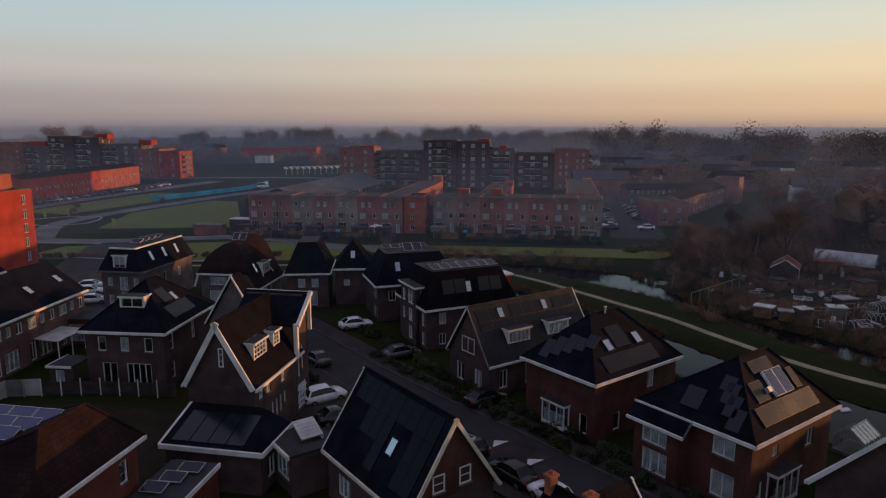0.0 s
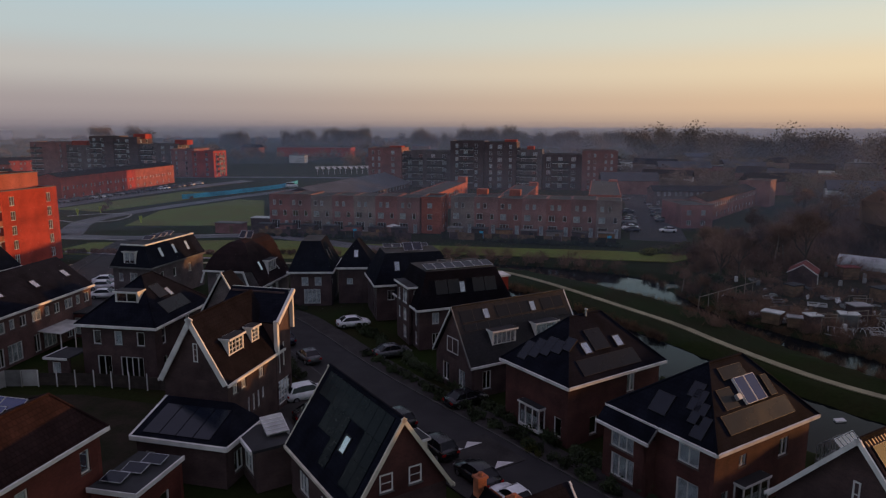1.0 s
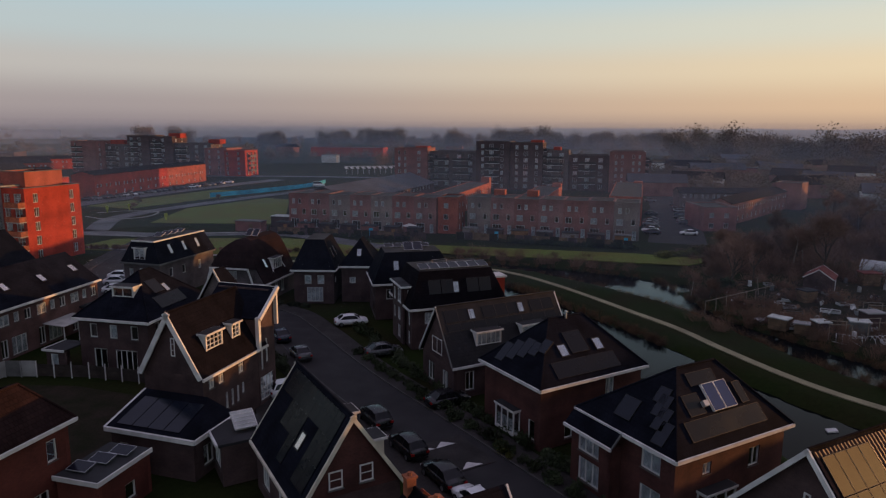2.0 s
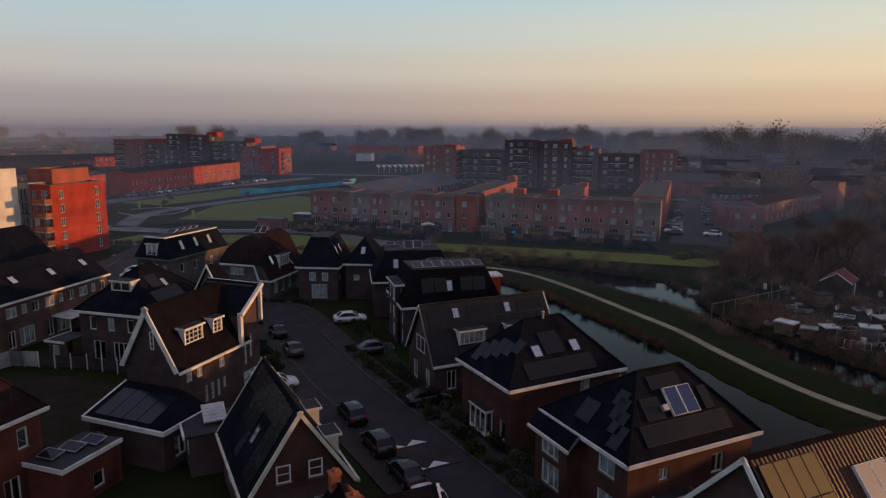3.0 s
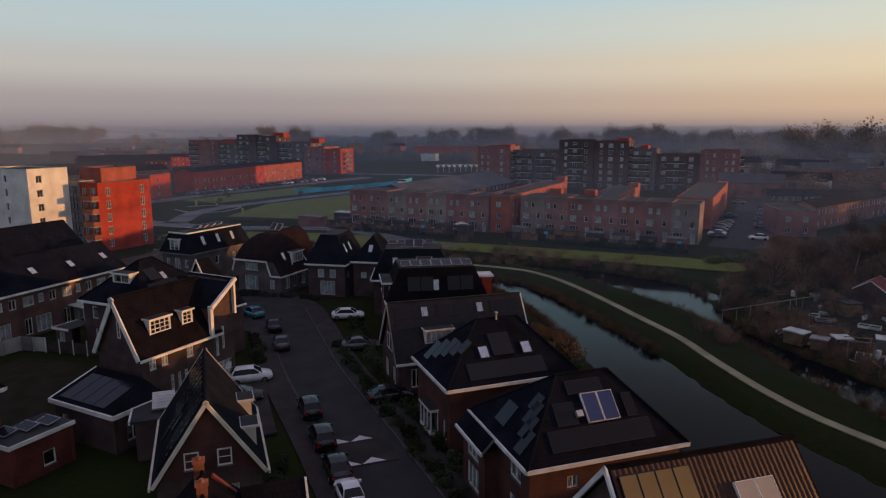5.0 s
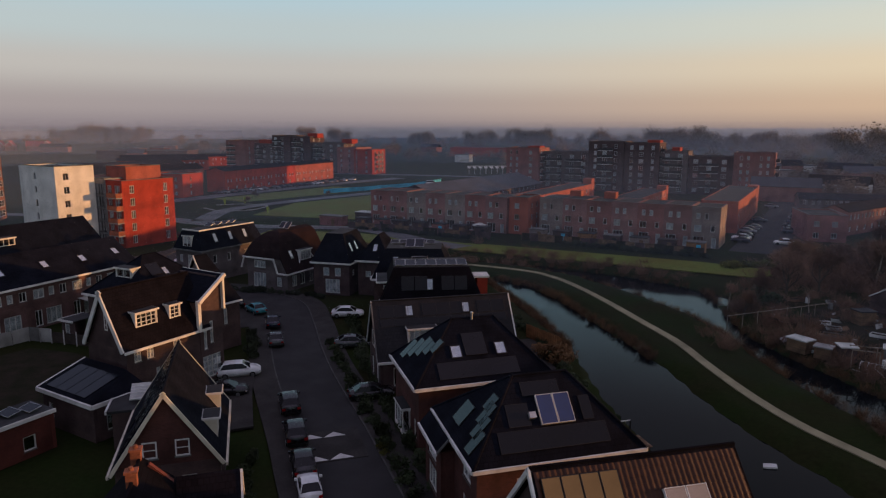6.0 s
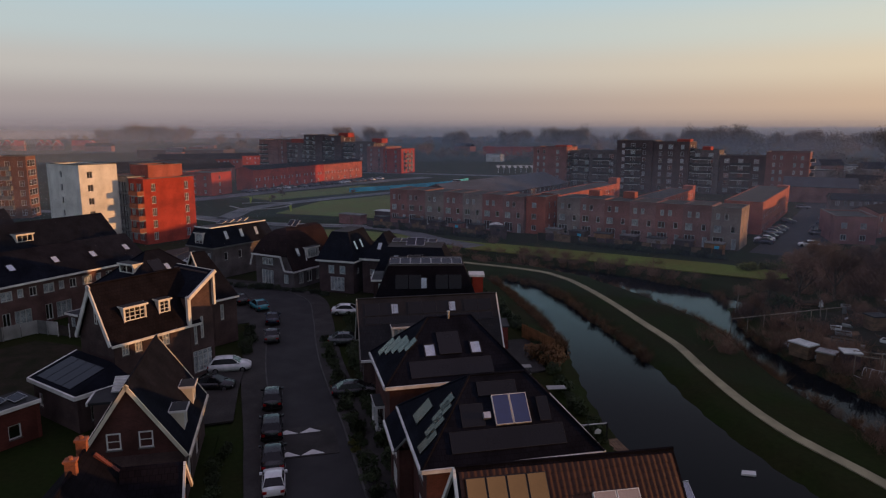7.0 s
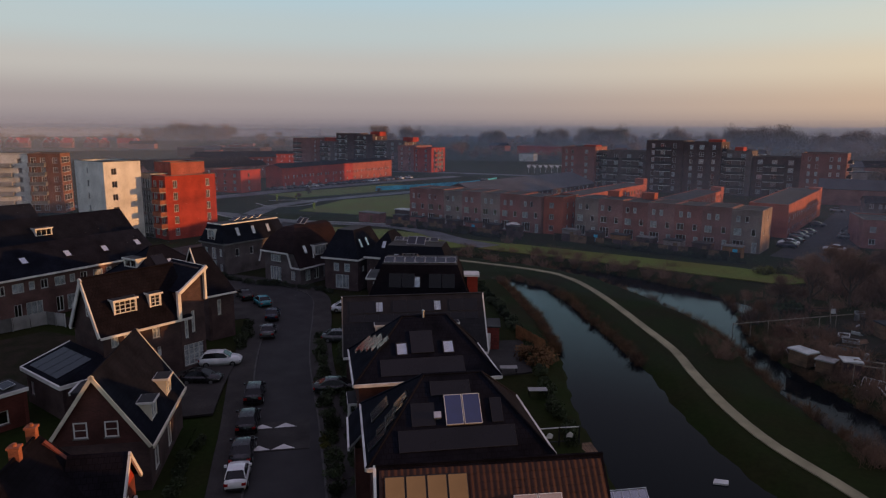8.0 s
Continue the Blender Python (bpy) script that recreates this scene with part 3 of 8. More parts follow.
# ---- ground, water, roads ----
CANAL = [(-3, 117, 1.0), (3.4, 111.8, 3.0), (9, 105, 3.6), (14, 98, 3.4), (19.9, 89, 3.9), (24.8, 80, 4.5), (28.3, 72.6, 4.8), (32.4, 66, 4.9), (36, 60.8, 5.3), (43, 50.5, 5.8), (53, 36, 6.5)]
DITCH = [(-22, 132, 1.2), (0, 131, 1.8), (14, 127, 3.4), (27, 119, 6.0), (33, 108, 3.0), (37, 98, 1.2), (40.6, 91, 1.9), (44.0, 85, 2.7), (48.4, 78, 2.8), (53.4, 70.5, 2.8), (61.5, 59, 2.8), (73, 46, 2.8)]
POND = [(24, 120, 5.0), (31, 117, 5.0), (36, 117, 3.0)]
WATER_Z = -1.0


def reach(px, py, line):
    """How far points lie outside a watercourse (negative: inside it)."""
    best = np.full(px.shape, 1e9)
    for (xa, ya, wa), (xb, yb, wb) in zip(line, line[1:]):
        ex, ey = xb - xa, yb - ya
        k = np.clip(((px - xa) * ex + (py - ya) * ey) / (ex * ex + ey * ey), 0, 1)
        best = np.minimum(best, np.hypot(px - xa - k * ex, py - ya - k * ey) - (wa + k * (wb - wa)))
    return best


def ground_height(px, py):
    wob = 0.5 * np.sin(px * 0.9 + py * 0.35) + 0.35 * np.sin(px * 0.37 - py * 1.3) + 0.25 * np.sin(px * 2.1 + py * 1.7)
    d = np.minimum(np.minimum(reach(px, py, CANAL), reach(px, py, DITCH)), reach(px, py, POND)) + 0.45 * wob
    z = np.clip(-1.05 + d * 0.62, -1.8, 0.0)
    rough_ground = 0.06 * wob * np.clip((d - 2.5) / 4, 0, 1)
    paved = (px < 16 - 0.75 * (py - 50)) & (py < 118)
    return np.where(paved, np.minimum(z, -0.04), z + rough_ground - 0.10 * (z > -0.3))


def build_ground():
    gx = np.concatenate([[-4500, -2200, -1100, -600, -380, -260], np.arange(-190, -30, 6.0), np.arange(-30, 96, 1.2), np.arange(96, 200, 6.0), [260, 380, 600, 1100, 2200, 4500]])
    gy = np.concatenate([[-3000, -1200, -500, -200, -80, -30, 0], np.arange(16, 150, 1.2), np.arange(150, 330, 6.0), [380, 500, 700, 1100, 1800, 3000, 4600]])
    X, Y = np.meshgrid(gx, gy)
    Z = ground_height(X, Y)
    nx, ny = len(gx), len(gy)
    s = Shape()
    s.v = [tuple(p) for p in np.stack([X.ravel(), Y.ravel(), Z.ravel()], 1)]
    s.f = [(j * nx + i, j * nx + i + 1, (j + 1) * nx + i + 1, (j + 1) * nx + i) for j in range(ny - 1) for i in range(nx - 1)]
    g = single("ground", s, M_GRASS, "dark rough grass and soil around the houses", "ground", kind="structure")
    for p in g.data.polygons:
        p.use_smooth = True


def ribbon(line, width, z=0.0, thick=0.06, step=2.0, closed=False):
    """A flat band along a smooth line through the points."""
    pts = [Vector((x, y, 0)) for x, y in line]
    pts = [pts[0] * 2 - pts[1]] + pts + [pts[-1] * 2 - pts[-2]]
    out = []
    for i in range(1, len(pts) - 2):
        a, b, c, d = pts[i - 1:i + 3]
        n = max(2, int((c - b).length / step))
        for k in range(n):
            t = k / n
            out.append(0.5 * ((2 * b) + (c - a) * t + (2 * a - 5 * b + 4 * c - d) * t * t + (3 * b - a - 3 * c + d) * t ** 3))
    out.append(pts[-2])
    s = Shape()
    rows = []
    for i, p in enumerate(out):
        t = (out[min(i + 1, len(out) - 1)] - out[max(i - 1, 0)]).normalized()
        n = Vector((t.y, -t.x, 0)) * (width / 2)
        rows.append((p - n, p + n))
    for (a, b), (c, d) in zip(rows, rows[1:]):
        up, dn = Vector((0, 0, z)), Vector((0, 0, z - thick))
        s.solid([a + dn, b + dn, d + dn, c + dn, a + up, b + up, d + up, c + up], [(4, 5, 6, 7), (0, 4, 7, 3), (1, 2, 6, 5)])
    return s, rows


def plate(pts, z, thick=0.06):
    return Shape().slab([(x, y, z) for x, y in pts], thick)


build_ground()
single("water", Shape().face((-40, 30, WATER_Z), (90, 30, WATER_Z), (90, 150, WATER_Z), (-40, 150, WATER_Z)), M_WATER, "still dark canal water mirroring the evening sky", "water", kind="structure")

STREET = [(24, 28), (17.5, 36.5), (12.1, 43), (7.5, 48.2), (4, 52.2), (-5.6, 62.7), (-12, 70.5), (-18, 78.3), (-25, 86), (-35, 88.5), (-48, 88), (-58, 95), (-66, 110), (-72, 130), (-76, 146)]
road_s, road_rows = ribbon(STREET, 5.6, 0.03, 0.1, 1.5)
single("road", road_s, M_ASPHALT, "dark asphalt residential street", "road", kind="structure")
side_rows = {}
for sgn, nm in ((-1, "pavement_inner"), (1, "pavement_outer")):
    s, k = Shape(), Shape()
    for (a, b), (c, d) in zip(road_rows, road_rows[1:]):
        e0, e1 = (a, c) if sgn < 0 else (b, d)
        o0, o1 = (e0 - (b - a if sgn < 0 else a - b).normalized() * 0), e1
        n0 = (b - a).normalized() * sgn
        n1 = (d - c).normalized() * sgn
        up = Vector((0, 0, 0.12))
        for sh, w0, w1, zz in ((k, 0.0, 0.15, 0.13), (s, 0.152, 2.6, 0.12)):
            q = [e0 + n0 * w0, e1 + n1 * w0, e1 + n1 * w1, e0 + n0 * w1]
            if sgn < 0:
                q = q[::-1]
            sh.solid([Vector((p.x, p.y, -0.1)) for p in q] + [Vector((p.x, p.y, zz)) for p in q], [(7, 6, 5, 4), (0, 4, 5, 1), (1, 5, 6, 2), (2, 6, 7, 3), (3, 7, 4, 0)])
    single(nm, s, M_PAVER, "dark brick-paved footway beside the street", "pavement", kind="structure")
    single("kerb_" + nm[9:], k, M_STREETKERB, "low concrete kerb along the street", "kerb", kind="structure")

# raised table with white teeth
T = Vector((-0.63, 0.777, 0))
N = Vector((0.777, 0.63, 0))
C = Vector((5.1, 49.9, 0))
s = Shape()
c4 = [C - T * 2.7 - N * 2.75, C - T * 2.7 + N * 2.75, C + T * 2.7 + N * 2.75, C + T * 2.7 - N * 2.75]
s.slab([p + Vector((0, 0, 0.075)) for p in c4], 0.07)
single("speed_table", s, M_PAVER, "raised paved speed table across the street", "speed table", kind="structure")
s = Shape()
for side, off in ((-1, -2.5), (1, 1.5)):
    for k in range(2):
        a = C + T * off + N * (-2.2 + 1.95 * k)
        b = a + N * 1.85
        s.slab([p + Vector((0, 0, 0.09)) for p in (a, b, (a + b) / 2 + T * 0.85)], 0.012)
single("road_marking", s, M_WHITE, "white painted teeth on the speed table", "road marking", kind="structure")

PATHLINE = [(-75, 118), (-48, 123), (-19.7, 124.2), (0.4, 123.2), (7.8, 119.6), (13.3, 113.8), (19.2, 105.8), (25.2, 96.8), (30.2, 89.2), (33.6, 82), (37.9, 73.9), (41.8, 68.3), (45.9, 64.2), (53.8, 55.6), (63, 46.5), (76, 34)]
s, _ = ribbon(PATHLINE, 1.12, 0.02, 0.1)
single("footpath", s, M_PATH, "pale shell footpath winding along the canal", "path", kind="structure")

# far roads, car parks, fields
for line, w, nm in (([(-240, 120), (-160, 141), (-113, 151), (-82, 149), (-50, 156), (-20, 142), (20, 140)], 5.5, "road_far"),
                    ([(-98, 152), (-108, 176), (-104, 205), (-92, 245), (-72, 300), (-66, 340)], 6.0, "road_field"),
                    ([(-150, 150), (-143, 190), (-138, 230), (-130, 275), (-118, 320)], 9.0, "road_parking"),
                    ([(43, 158), (46, 175), (50, 200), (57, 250), (62, 310)], 13.0, "road_lot"),
                    ([(-200, 330), (-90, 345), (60, 330), (200, 340)], 7.0, "road_cross")):
    s, _ = ribbon(line, w, 0.03, 0.12, 5)
    single(nm, s, M_ASPHALT if nm == "road_lot" else M_FARROAD, "grey road in the distance", "road", kind="structure")
single("field", plate([(-93, 168), (-58, 172), (-63, 190), (-78, 232), (-88, 235), (-100, 200)], 0.05, 0.15), M_LAWN, "green grass field beside the road", "field", kind="structure")
single("verge", plate([(-88, 128), (-30, 128.5), (-14, 146), (-50, 150), (-86, 142)], 0.02, 0.15), M_LAWN, "green grass verge behind the houses", "grass", kind="structure")
single("bank", plate([(-18, 137), (10, 135), (40, 132), (48, 139), (32, 143), (-14, 146)], 0.04, 0.15), M_LAWN, "green bank behind the terraced gardens", "grass", kind="structure")
single("lawn_far", plate([(-135, 200), (-118, 196), (-112, 214), (-98, 262), (-122, 262)], 0.05, 0.15), M_LAWN, "grass strip along the car park", "grass", kind="structure")


# ---- houses of the street ----
def W(*spec):
    return list(spec)


def house_gable_lane():
    """Tall dark gabled house with white boards, two dormers and a three-storey cross gable."""
    h = thing("house", "tall dark gabled house with broad white bargeboards and two dormers", "house", pose(-17.45, 48.95, 0, 0, 0, -9), "street houses")
    x0, x1, L = -2.95, 2.75, 10.75
    ze, zr = 5.95, 11.15
    wall(h, (x0, 0), (x1, 0), 0, ze, M_DARKBRICK, [(2.0, 0.6, 1.0, 1.6, 2, 2, 0)])
    gable(h, (x0, 0), (x1, 0), ze - 0.02, zr - 0.35, M_DARKBRICK)
    window(h, axes((-0.15, -0.02, 7.4), (1, 0, 0), (0, -1, 0)), 0.42, 1.55, 1, 3, sill=False)
    right = [(0.45, 4.55, 0.75, 1.3, 2, 2, 1), (1.75, 4.55, 0.75, 1.3, 2, 2, 1), (4.6, 4.45, 0.8, 1.35, 2, 2, 1), (2.6, 2.0, 0.42, 1.5, 1, 3, 1), (3.4, 2.0, 0.42, 1.5, 1, 3, 1), (4.2, 2.0, 0.42, 1.5, 1, 3, 1), (5.0, 2.5, 0.42, 1.0, 1, 2, 1)]
    wall(h, (x1, 0.3), (x1, 7.95), 0, ze, M_DARKBRICK, right)
    wall(h, (x0, L - 0.3), (x0, 0.3), 0, ze, M_DARKBRICK, [(3, 1, 1, 1.4, 2, 1, 0), (6, 4, 1, 1.3, 2, 1, 0)])
    wall(h, (x1, L), (x0, L), 0, ze, M_DARKBRICK, [(2, 4, 1, 1.3, 2, 1, 0)])
    part("floor_slab", Shape().box(x0 + 0.32, x1 - 0.32, 0.32, L - 0.32, 2.9, 3.1), M_ROOM, h)
    lp, rp = gable_roof(h, x0 - 0.25, x1 + 0.25, -0.35, 9.2, ze - 0.1, zr, M_BROWNTILE, ends=(True, False), board=0.42)
    dormer(h, rp, 1.95, 1.9, 2.3, 1.3, 60, 4, 3)
    dormer(h, rp, 5.55, 1.9, 1.25, 1.25, 60, 2, 3)
    # cross gable with three storeys
    zc, za, ya, yb = 8.75, 10.95, 7.95, 10.75
    xw = x1 + 0.05
    wall(h, (xw, ya), (xw, yb), 0, zc, M_DARKBRICK, [(0.45, 3.6, 0.42, 2.2, 1, 2, 1), (1.25, 4.1, 0.42, 2.3, 1, 2, 1), (0.2, 0.6, 2.4, 2.3, 4, 4, 1)])
    s = Shape().solid([(xw - 0.3, ya, zc), (xw, ya, zc), (xw, yb, zc), (xw - 0.3, yb, zc), (xw - 0.3, yb, za - 0.15), (xw, yb, za - 0.15)], [(1, 2, 5), (0, 4, 3), (2, 3, 4, 5), (0, 1, 5, 4), (0, 3, 2, 1)])
    part("half_gable", s, M_DARKBRICK, h)
    wall(h, (x0, ya), (x1 - 0.25, ya), ze + 0.3, zc, M_DARKBRICK)
    wall(h, (x1 - 0.25, yb + 0.02), (x0, yb + 0.02), ze, za - 0.2, M_DARKBRICK)
    s = Shape()
    s.slab([(x0 - 0.2, ya - 0.25, zc - 0.1), (x1 + 0.35, ya - 0.25, zc - 0.1), (x1 + 0.35, yb + 0.2, za), (x0 - 0.2, yb + 0.2, za)], 0.16)
    part("cross_roof", s, M_SLATE, h)
    xf = x1 + 0.4
    part("bargeboard", Shape().beam((xf, ya - 0.28, zc), (xf, yb + 0.24, za + 0.12), 0.3, 0.34), M_WHITE, h)
    part("corner_board", Shape().box(x1 + 0.06, x1 + 0.42, yb - 0.02, yb + 0.22, 7.4, za - 0.12), M_WHITE, h)
    part("ridge_board", Shape().box(x0 - 0.2, x1 + 0.34, yb + 0.21, yb + 0.3, za - 0.22, za + 0.04), M_WHITE, h)
    part("corner_board", Shape().box(x1 + 0.06, x1 + 0.42, ya - 0.33, ya + 0.02, ze - 0.15, zc + 0.05), M_WHITE, h)
    # garden room at the gable foot, with panels on its low roof
    a = thing("annex", "low dark garden room with white fascia and solar panels", "annex", pose(-20.4, 43.95, 0, 0, 0, -9))
    ax, ay, z = 8.0, 4.3, 3.15
    wall(a, (0.3, 0.3), (ax - 0.3, 0.3), 0, z, M_DARKBRICK, [(0.7, 0.9, 0.8, 1.3, 1, 1, 1)])
    wall(a, (ax - 0.3, 0.6), (ax - 0.3, ay), 0, z, M_DARKBRICK, [(0.8, 0.7, 1.2, 1.6, 2, 1, 0)])
    wall(a, (0.3, ay), (0.3, 0.6), 0, z, M_DARKBRICK)
    s = Shape()
    e0, e1, t1, t0, r1 = (0, 0, 3.4), (ax, 0, 3.4), (ax - 2.0, ay + 0.2, 4.75), (0, ay + 0.2, 4.75), (ax, 5.2, 3.4)
    s.slab([e0, e1, t1, t0], 0.14)
    s.slab([e1, r1, t1], 0.14)
    part("roof", s, M_SLATE, a)
    for p, q in ((e0, e1), (e1, r1), (t0, e0)):
        part("fascia", Shape().beam(Vector(p) + Vector((0, 0, 0.03)), Vector(q) + Vector((0, 0, 0.03)), 0.18, 0.34), M_WHITE, a)
    pl = slope_pose(e0, e1, t0)
    for i in range(4):
        solar_panel(a, pl @ Matrix.Translation((0.7 + 1.42 * i, 0, 0.5)), 1.4, 3.3, M_PV, lift=0.06, frame_mat=M_PVBLACK)


def house_hip(label, m, Lx, Ly, ze, zr, r0, r1, wallmat, roofmat, front=(), right=(), left=(), back=(), over=0.4, fascia=None):
    h = thing("house", label, "house", m, "street houses")
    four_walls(h, over, Lx - over, over, Ly - over, ze - 0.31, wallmat, front, right, back, left)
    return h, hip_roof(h, 0, Lx, 0, Ly, ze, zr, r0, r1, roofmat, fascia)


def houses_canal_side():
    # nearest pyramid-roofed house: x away from the street, y along it
    h, pl = house_hip("dark red brick house with hipped roof and solar collectors", pose(20.6, 40.9, 0, 0, 0, 37.5), 11.7, 9.6, 5.45, 9.65, (3.9, 3.9), (7.7, 3.9), M_REDBRICK2, M_SLATE,
                      front=[(2.6, 3.55, 0.8, 0.85, 2, 1, 1), (0.9, 0.3, 0.8, 1.9, 1, 1, 0), (7.2, 3.0, 1.1, 1.4, 2, 1, 0)],
                      left=[(5.6, 3.55, 1.7, 1.35, 2, 1, 1), (5.6, 0.5, 1.8, 1.9, 2, 1, 1)])
    # the far half of the street front steps out under a longer slope
    s = Shape().slab([(0.0, 9.6, 5.47), (-0.95, 9.6, 4.45), (-0.95, 4.7, 4.45), (0.0, 4.7, 5.47)], 0.14)
    part("roof_step", s, M_SLATE, h)
    part("gutter", Shape().beam((-1.0, 9.62, 4.47), (-1.0, 4.68, 4.47), 0.14, 0.22), M_WHITE, h)
    part("verge", Shape().beam((-1.0, 4.68, 4.47), (-0.02, 4.68, 5.49), 0.1, 0.12), M_KERB, h)
    wall(h, (-0.55, 9.2), (-0.55, 5.1), 0, 4.25, M_REDBRICK2, [(0.7, 2.75, 2.2, 1.3, 3, 1, 1), (0.8, 0.5, 2.2, 1.8, 3, 1, 1)])
    wall(h, (-0.55, 5.1), (0.39, 5.1), 0, 4.25, M_REDBRICK2, thick=0.25)
    bay(h, axes((2.6, 0.4, 0), (1, 0, 0), (0, -1, 0)), 2.9, 2.0, 0.8, 0.5)
    f = pl["front"]
    solar_panel(h, f @ Matrix.Translation((2.0, 0, 0.75)), 7.4, 1.35, M_PVMATT, lift=0.07, frame_mat=M_DARKMETAL)
    solar_panel(h, f @ Matrix.Translation((2.9, 0, 2.3)), 1.5, 1.5, M_PVMATT, lift=0.07, frame_mat=M_DARKMETAL)
    solar_panel(h, f @ Matrix.Translation((8.0, 0, 2.3)), 0.75, 1.6, M_PVMATT, lift=0.07, frame_mat=M_DARKMETAL)
    solar_panel(h, f @ Matrix.Translation((4.25, 0, 4.25)), 2.6, 0.95, M_PVMATT, lift=0.07, frame_mat=M_DARKMETAL)
    for i in range(2):
        solar_panel(h, f @ Matrix.Translation((5.05 + 1.17 * i, 0, 2.25)), 1.12, 1.95, M_PVBLUE, lift=0.2, frame_mat=M_WHITE)
    part("roof_vent", Shape().box(4.3, 4.75, -0.35, 0.02, 2.7, 3.1), M_ALU, h, m=f)
    l = pl["left"]
    for a, b, w, d in ((3.4, 0.9, 1.5, 1.65), (7.2, 0.35, 1.0, 1.65), (6.55, 1.2, 1.0, 1.65), (6.0, 2.05, 1.0, 1.65), (5.55, 2.95, 1.0, 1.2)):
        solar_panel(h, l @ Matrix.Translation((a, 0, b)), w, d, M_PV, frame_mat=M_DARKMETAL)

    h, pl = house_hip("dark brick house with hipped roof, skylights and a white bay window", pose(12.2, 51.2, 0, 0, 0, 39), 12.0, 8.7, 5.45, 9.55, (4.4, 4.6), (8.2, 4.6), M_REDBRICK2, M_SLATE,
                      front=[(7.0, 3.3, 1.0, 1.8, 2, 1, 1), (2.6, 0.5, 0.9, 1.6, 1, 1, 0), (8.4, 0.4, 1.2, 1.8, 2, 1, 0)],
                      left=[(0.8, 3.75, 1.4, 1.4, 2, 1, 1), (5.8, 3.7, 0.9, 1.5, 1, 1, 1), (6.0, 0.6, 0.9, 1.7, 1, 1, 0), (3.8, 0.3, 0.9, 2.1, 1, 1, 0)])
    bay(h, axes((0.4, 5.6, 0), (0, -1, 0), (-1, 0, 0)), 2.6, 1.9, 0.75, 0.6)
    f = pl["front"]
    solar_panel(h, f @ Matrix.Translation((4.85, 0, 2.5)), 1.9, 2.1, M_PVMATT, lift=0.08, frame_mat=M_DARKMETAL)
    skylight(h, f @ Matrix.Translation((3.6, 0, 2.35)), 0.95, 1.2)
    skylight(h, f @ Matrix.Translation((7.5, 0, 2.35)), 0.95, 1.2)
    solar_panel(h, f @ Matrix.Translation((2.2, 0, 0.55)), 6.9, 1.5, M_PVMATT, lift=0.05, frame_mat=M_DARKMETAL)
    l = pl["left"]
    for i in range(5):
        solar_panel(h, l @ Matrix.Translation((1.7 + 1.0 * i - (0.2 if i == 4 else 0), 0, 0.7 + 0.55 * i)), 1.05, 1.9 if i < 3 else 1.3, M_PV, frame_mat=M_DARKMETAL)
    part("chimney", Shape().tube((6.2, 4.4, 9.4), (6.2, 4.4, 10.0), 0.09, 0.09, 8).tube((6.2, 4.4, 9.98), (6.2, 4.4, 10.06), 0.15, 0.15, 8), M_ALU, h)

    # saddle-roofed house with its gable to the street
    h = thing("house", "dark gabled house with low eaves and two white dormers", "house", pose(1.85, 63.6, 0, 0, 0, 36.5), "street houses")
    W2, L = 3.3, 14.2
    h.matrix_basis = pose(1.85, 63.6, 0, 0, 0, 36.5 - 90)
    wall(h, (-W2, 0.3), (W2, 0.3), 0, 3.2, M_DARKBRICK, [(1.2, 0.5, 1.3, 1.9, 2, 1, 0), (4.2, 0.5, 1.2, 1.9, 2, 1, 1)])
    gable(h, (-W2, 0.3), (W2, 0.3), 3.18, 8.15, M_DARKBRICK)
    window(h, axes((-1.2, 0.26, 3.7), (1, 0, 0), (0, -1, 0)), 2.1, 1.6, 2, 1, curtain=True, sill=False)
    wall(h, (W2, 0.6), (W2, L - 0.3), 0, 3.2, M_DARKBRICK, [(1.0, 0.7, 1.0, 1.9, 2, 1, 0), (4.3, 0.6, 2.2, 2.2, 3, 1, 1), (9, 0.6, 2.0, 2.0, 2, 1, 0)])
    wall(h, (-W2, L - 0.3), (-W2, 0.6), 0, 3.2, M_DARKBRICK, [(3, 0.7, 1.0, 1.6, 2, 1, 0)])
    wall(h, (W2, L), (-W2, L), 0, 3.2, M_DARKBRICK, [(2, 0.6, 2.4, 2.1, 3, 1, 0)])
    gable(h, (W2, L), (-W2, L), 3.18, 8.15, M_DARKBRICK)
    part("floor_slab", Shape().box(-W2 + 0.32, W2 - 0.32, 0.62, L - 0.32, 2.9, 3.05), M_ROOM, h)
    lp, rp = gable_roof(h, -W2 - 0.25, W2 + 0.25, 0, L + 0.2, 3.3, 8.5, M_GLAZED, ends=(False, True), board=0.15)
    part("bargeboard", Shape().beam((-W2 - 0.25, -0.03, 3.35), (0, -0.03, 8.55), 0.12, 0.15), M_WHITE, h)
    part("verge", Shape().beam((W2 + 0.25, -0.03, 3.35), (0, -0.03, 8.55), 0.12, 0.12), M_KERB, h)
    dormer(h, rp, 3.2, 1.75, 2.9, 1.3, 55, 5, 1, curtain=True)
    dormer(h, rp, 8.6, 1.75, 2.9, 1.3, 55, 4, 1, curtain=True)
    skylight(h, rp @ Matrix.Translation((3.3, 0, 4.5)), 0.8, 1.15)
    skylight(h, rp @ Matrix.Translation((9.2, 0, 4.5)), 0.8, 1.15)
    part("flashing", Shape().box(0.5, L - 0.6, -0.05, -0.01, 4.34, 4.38), M_DARKMETAL, h, m=rp)
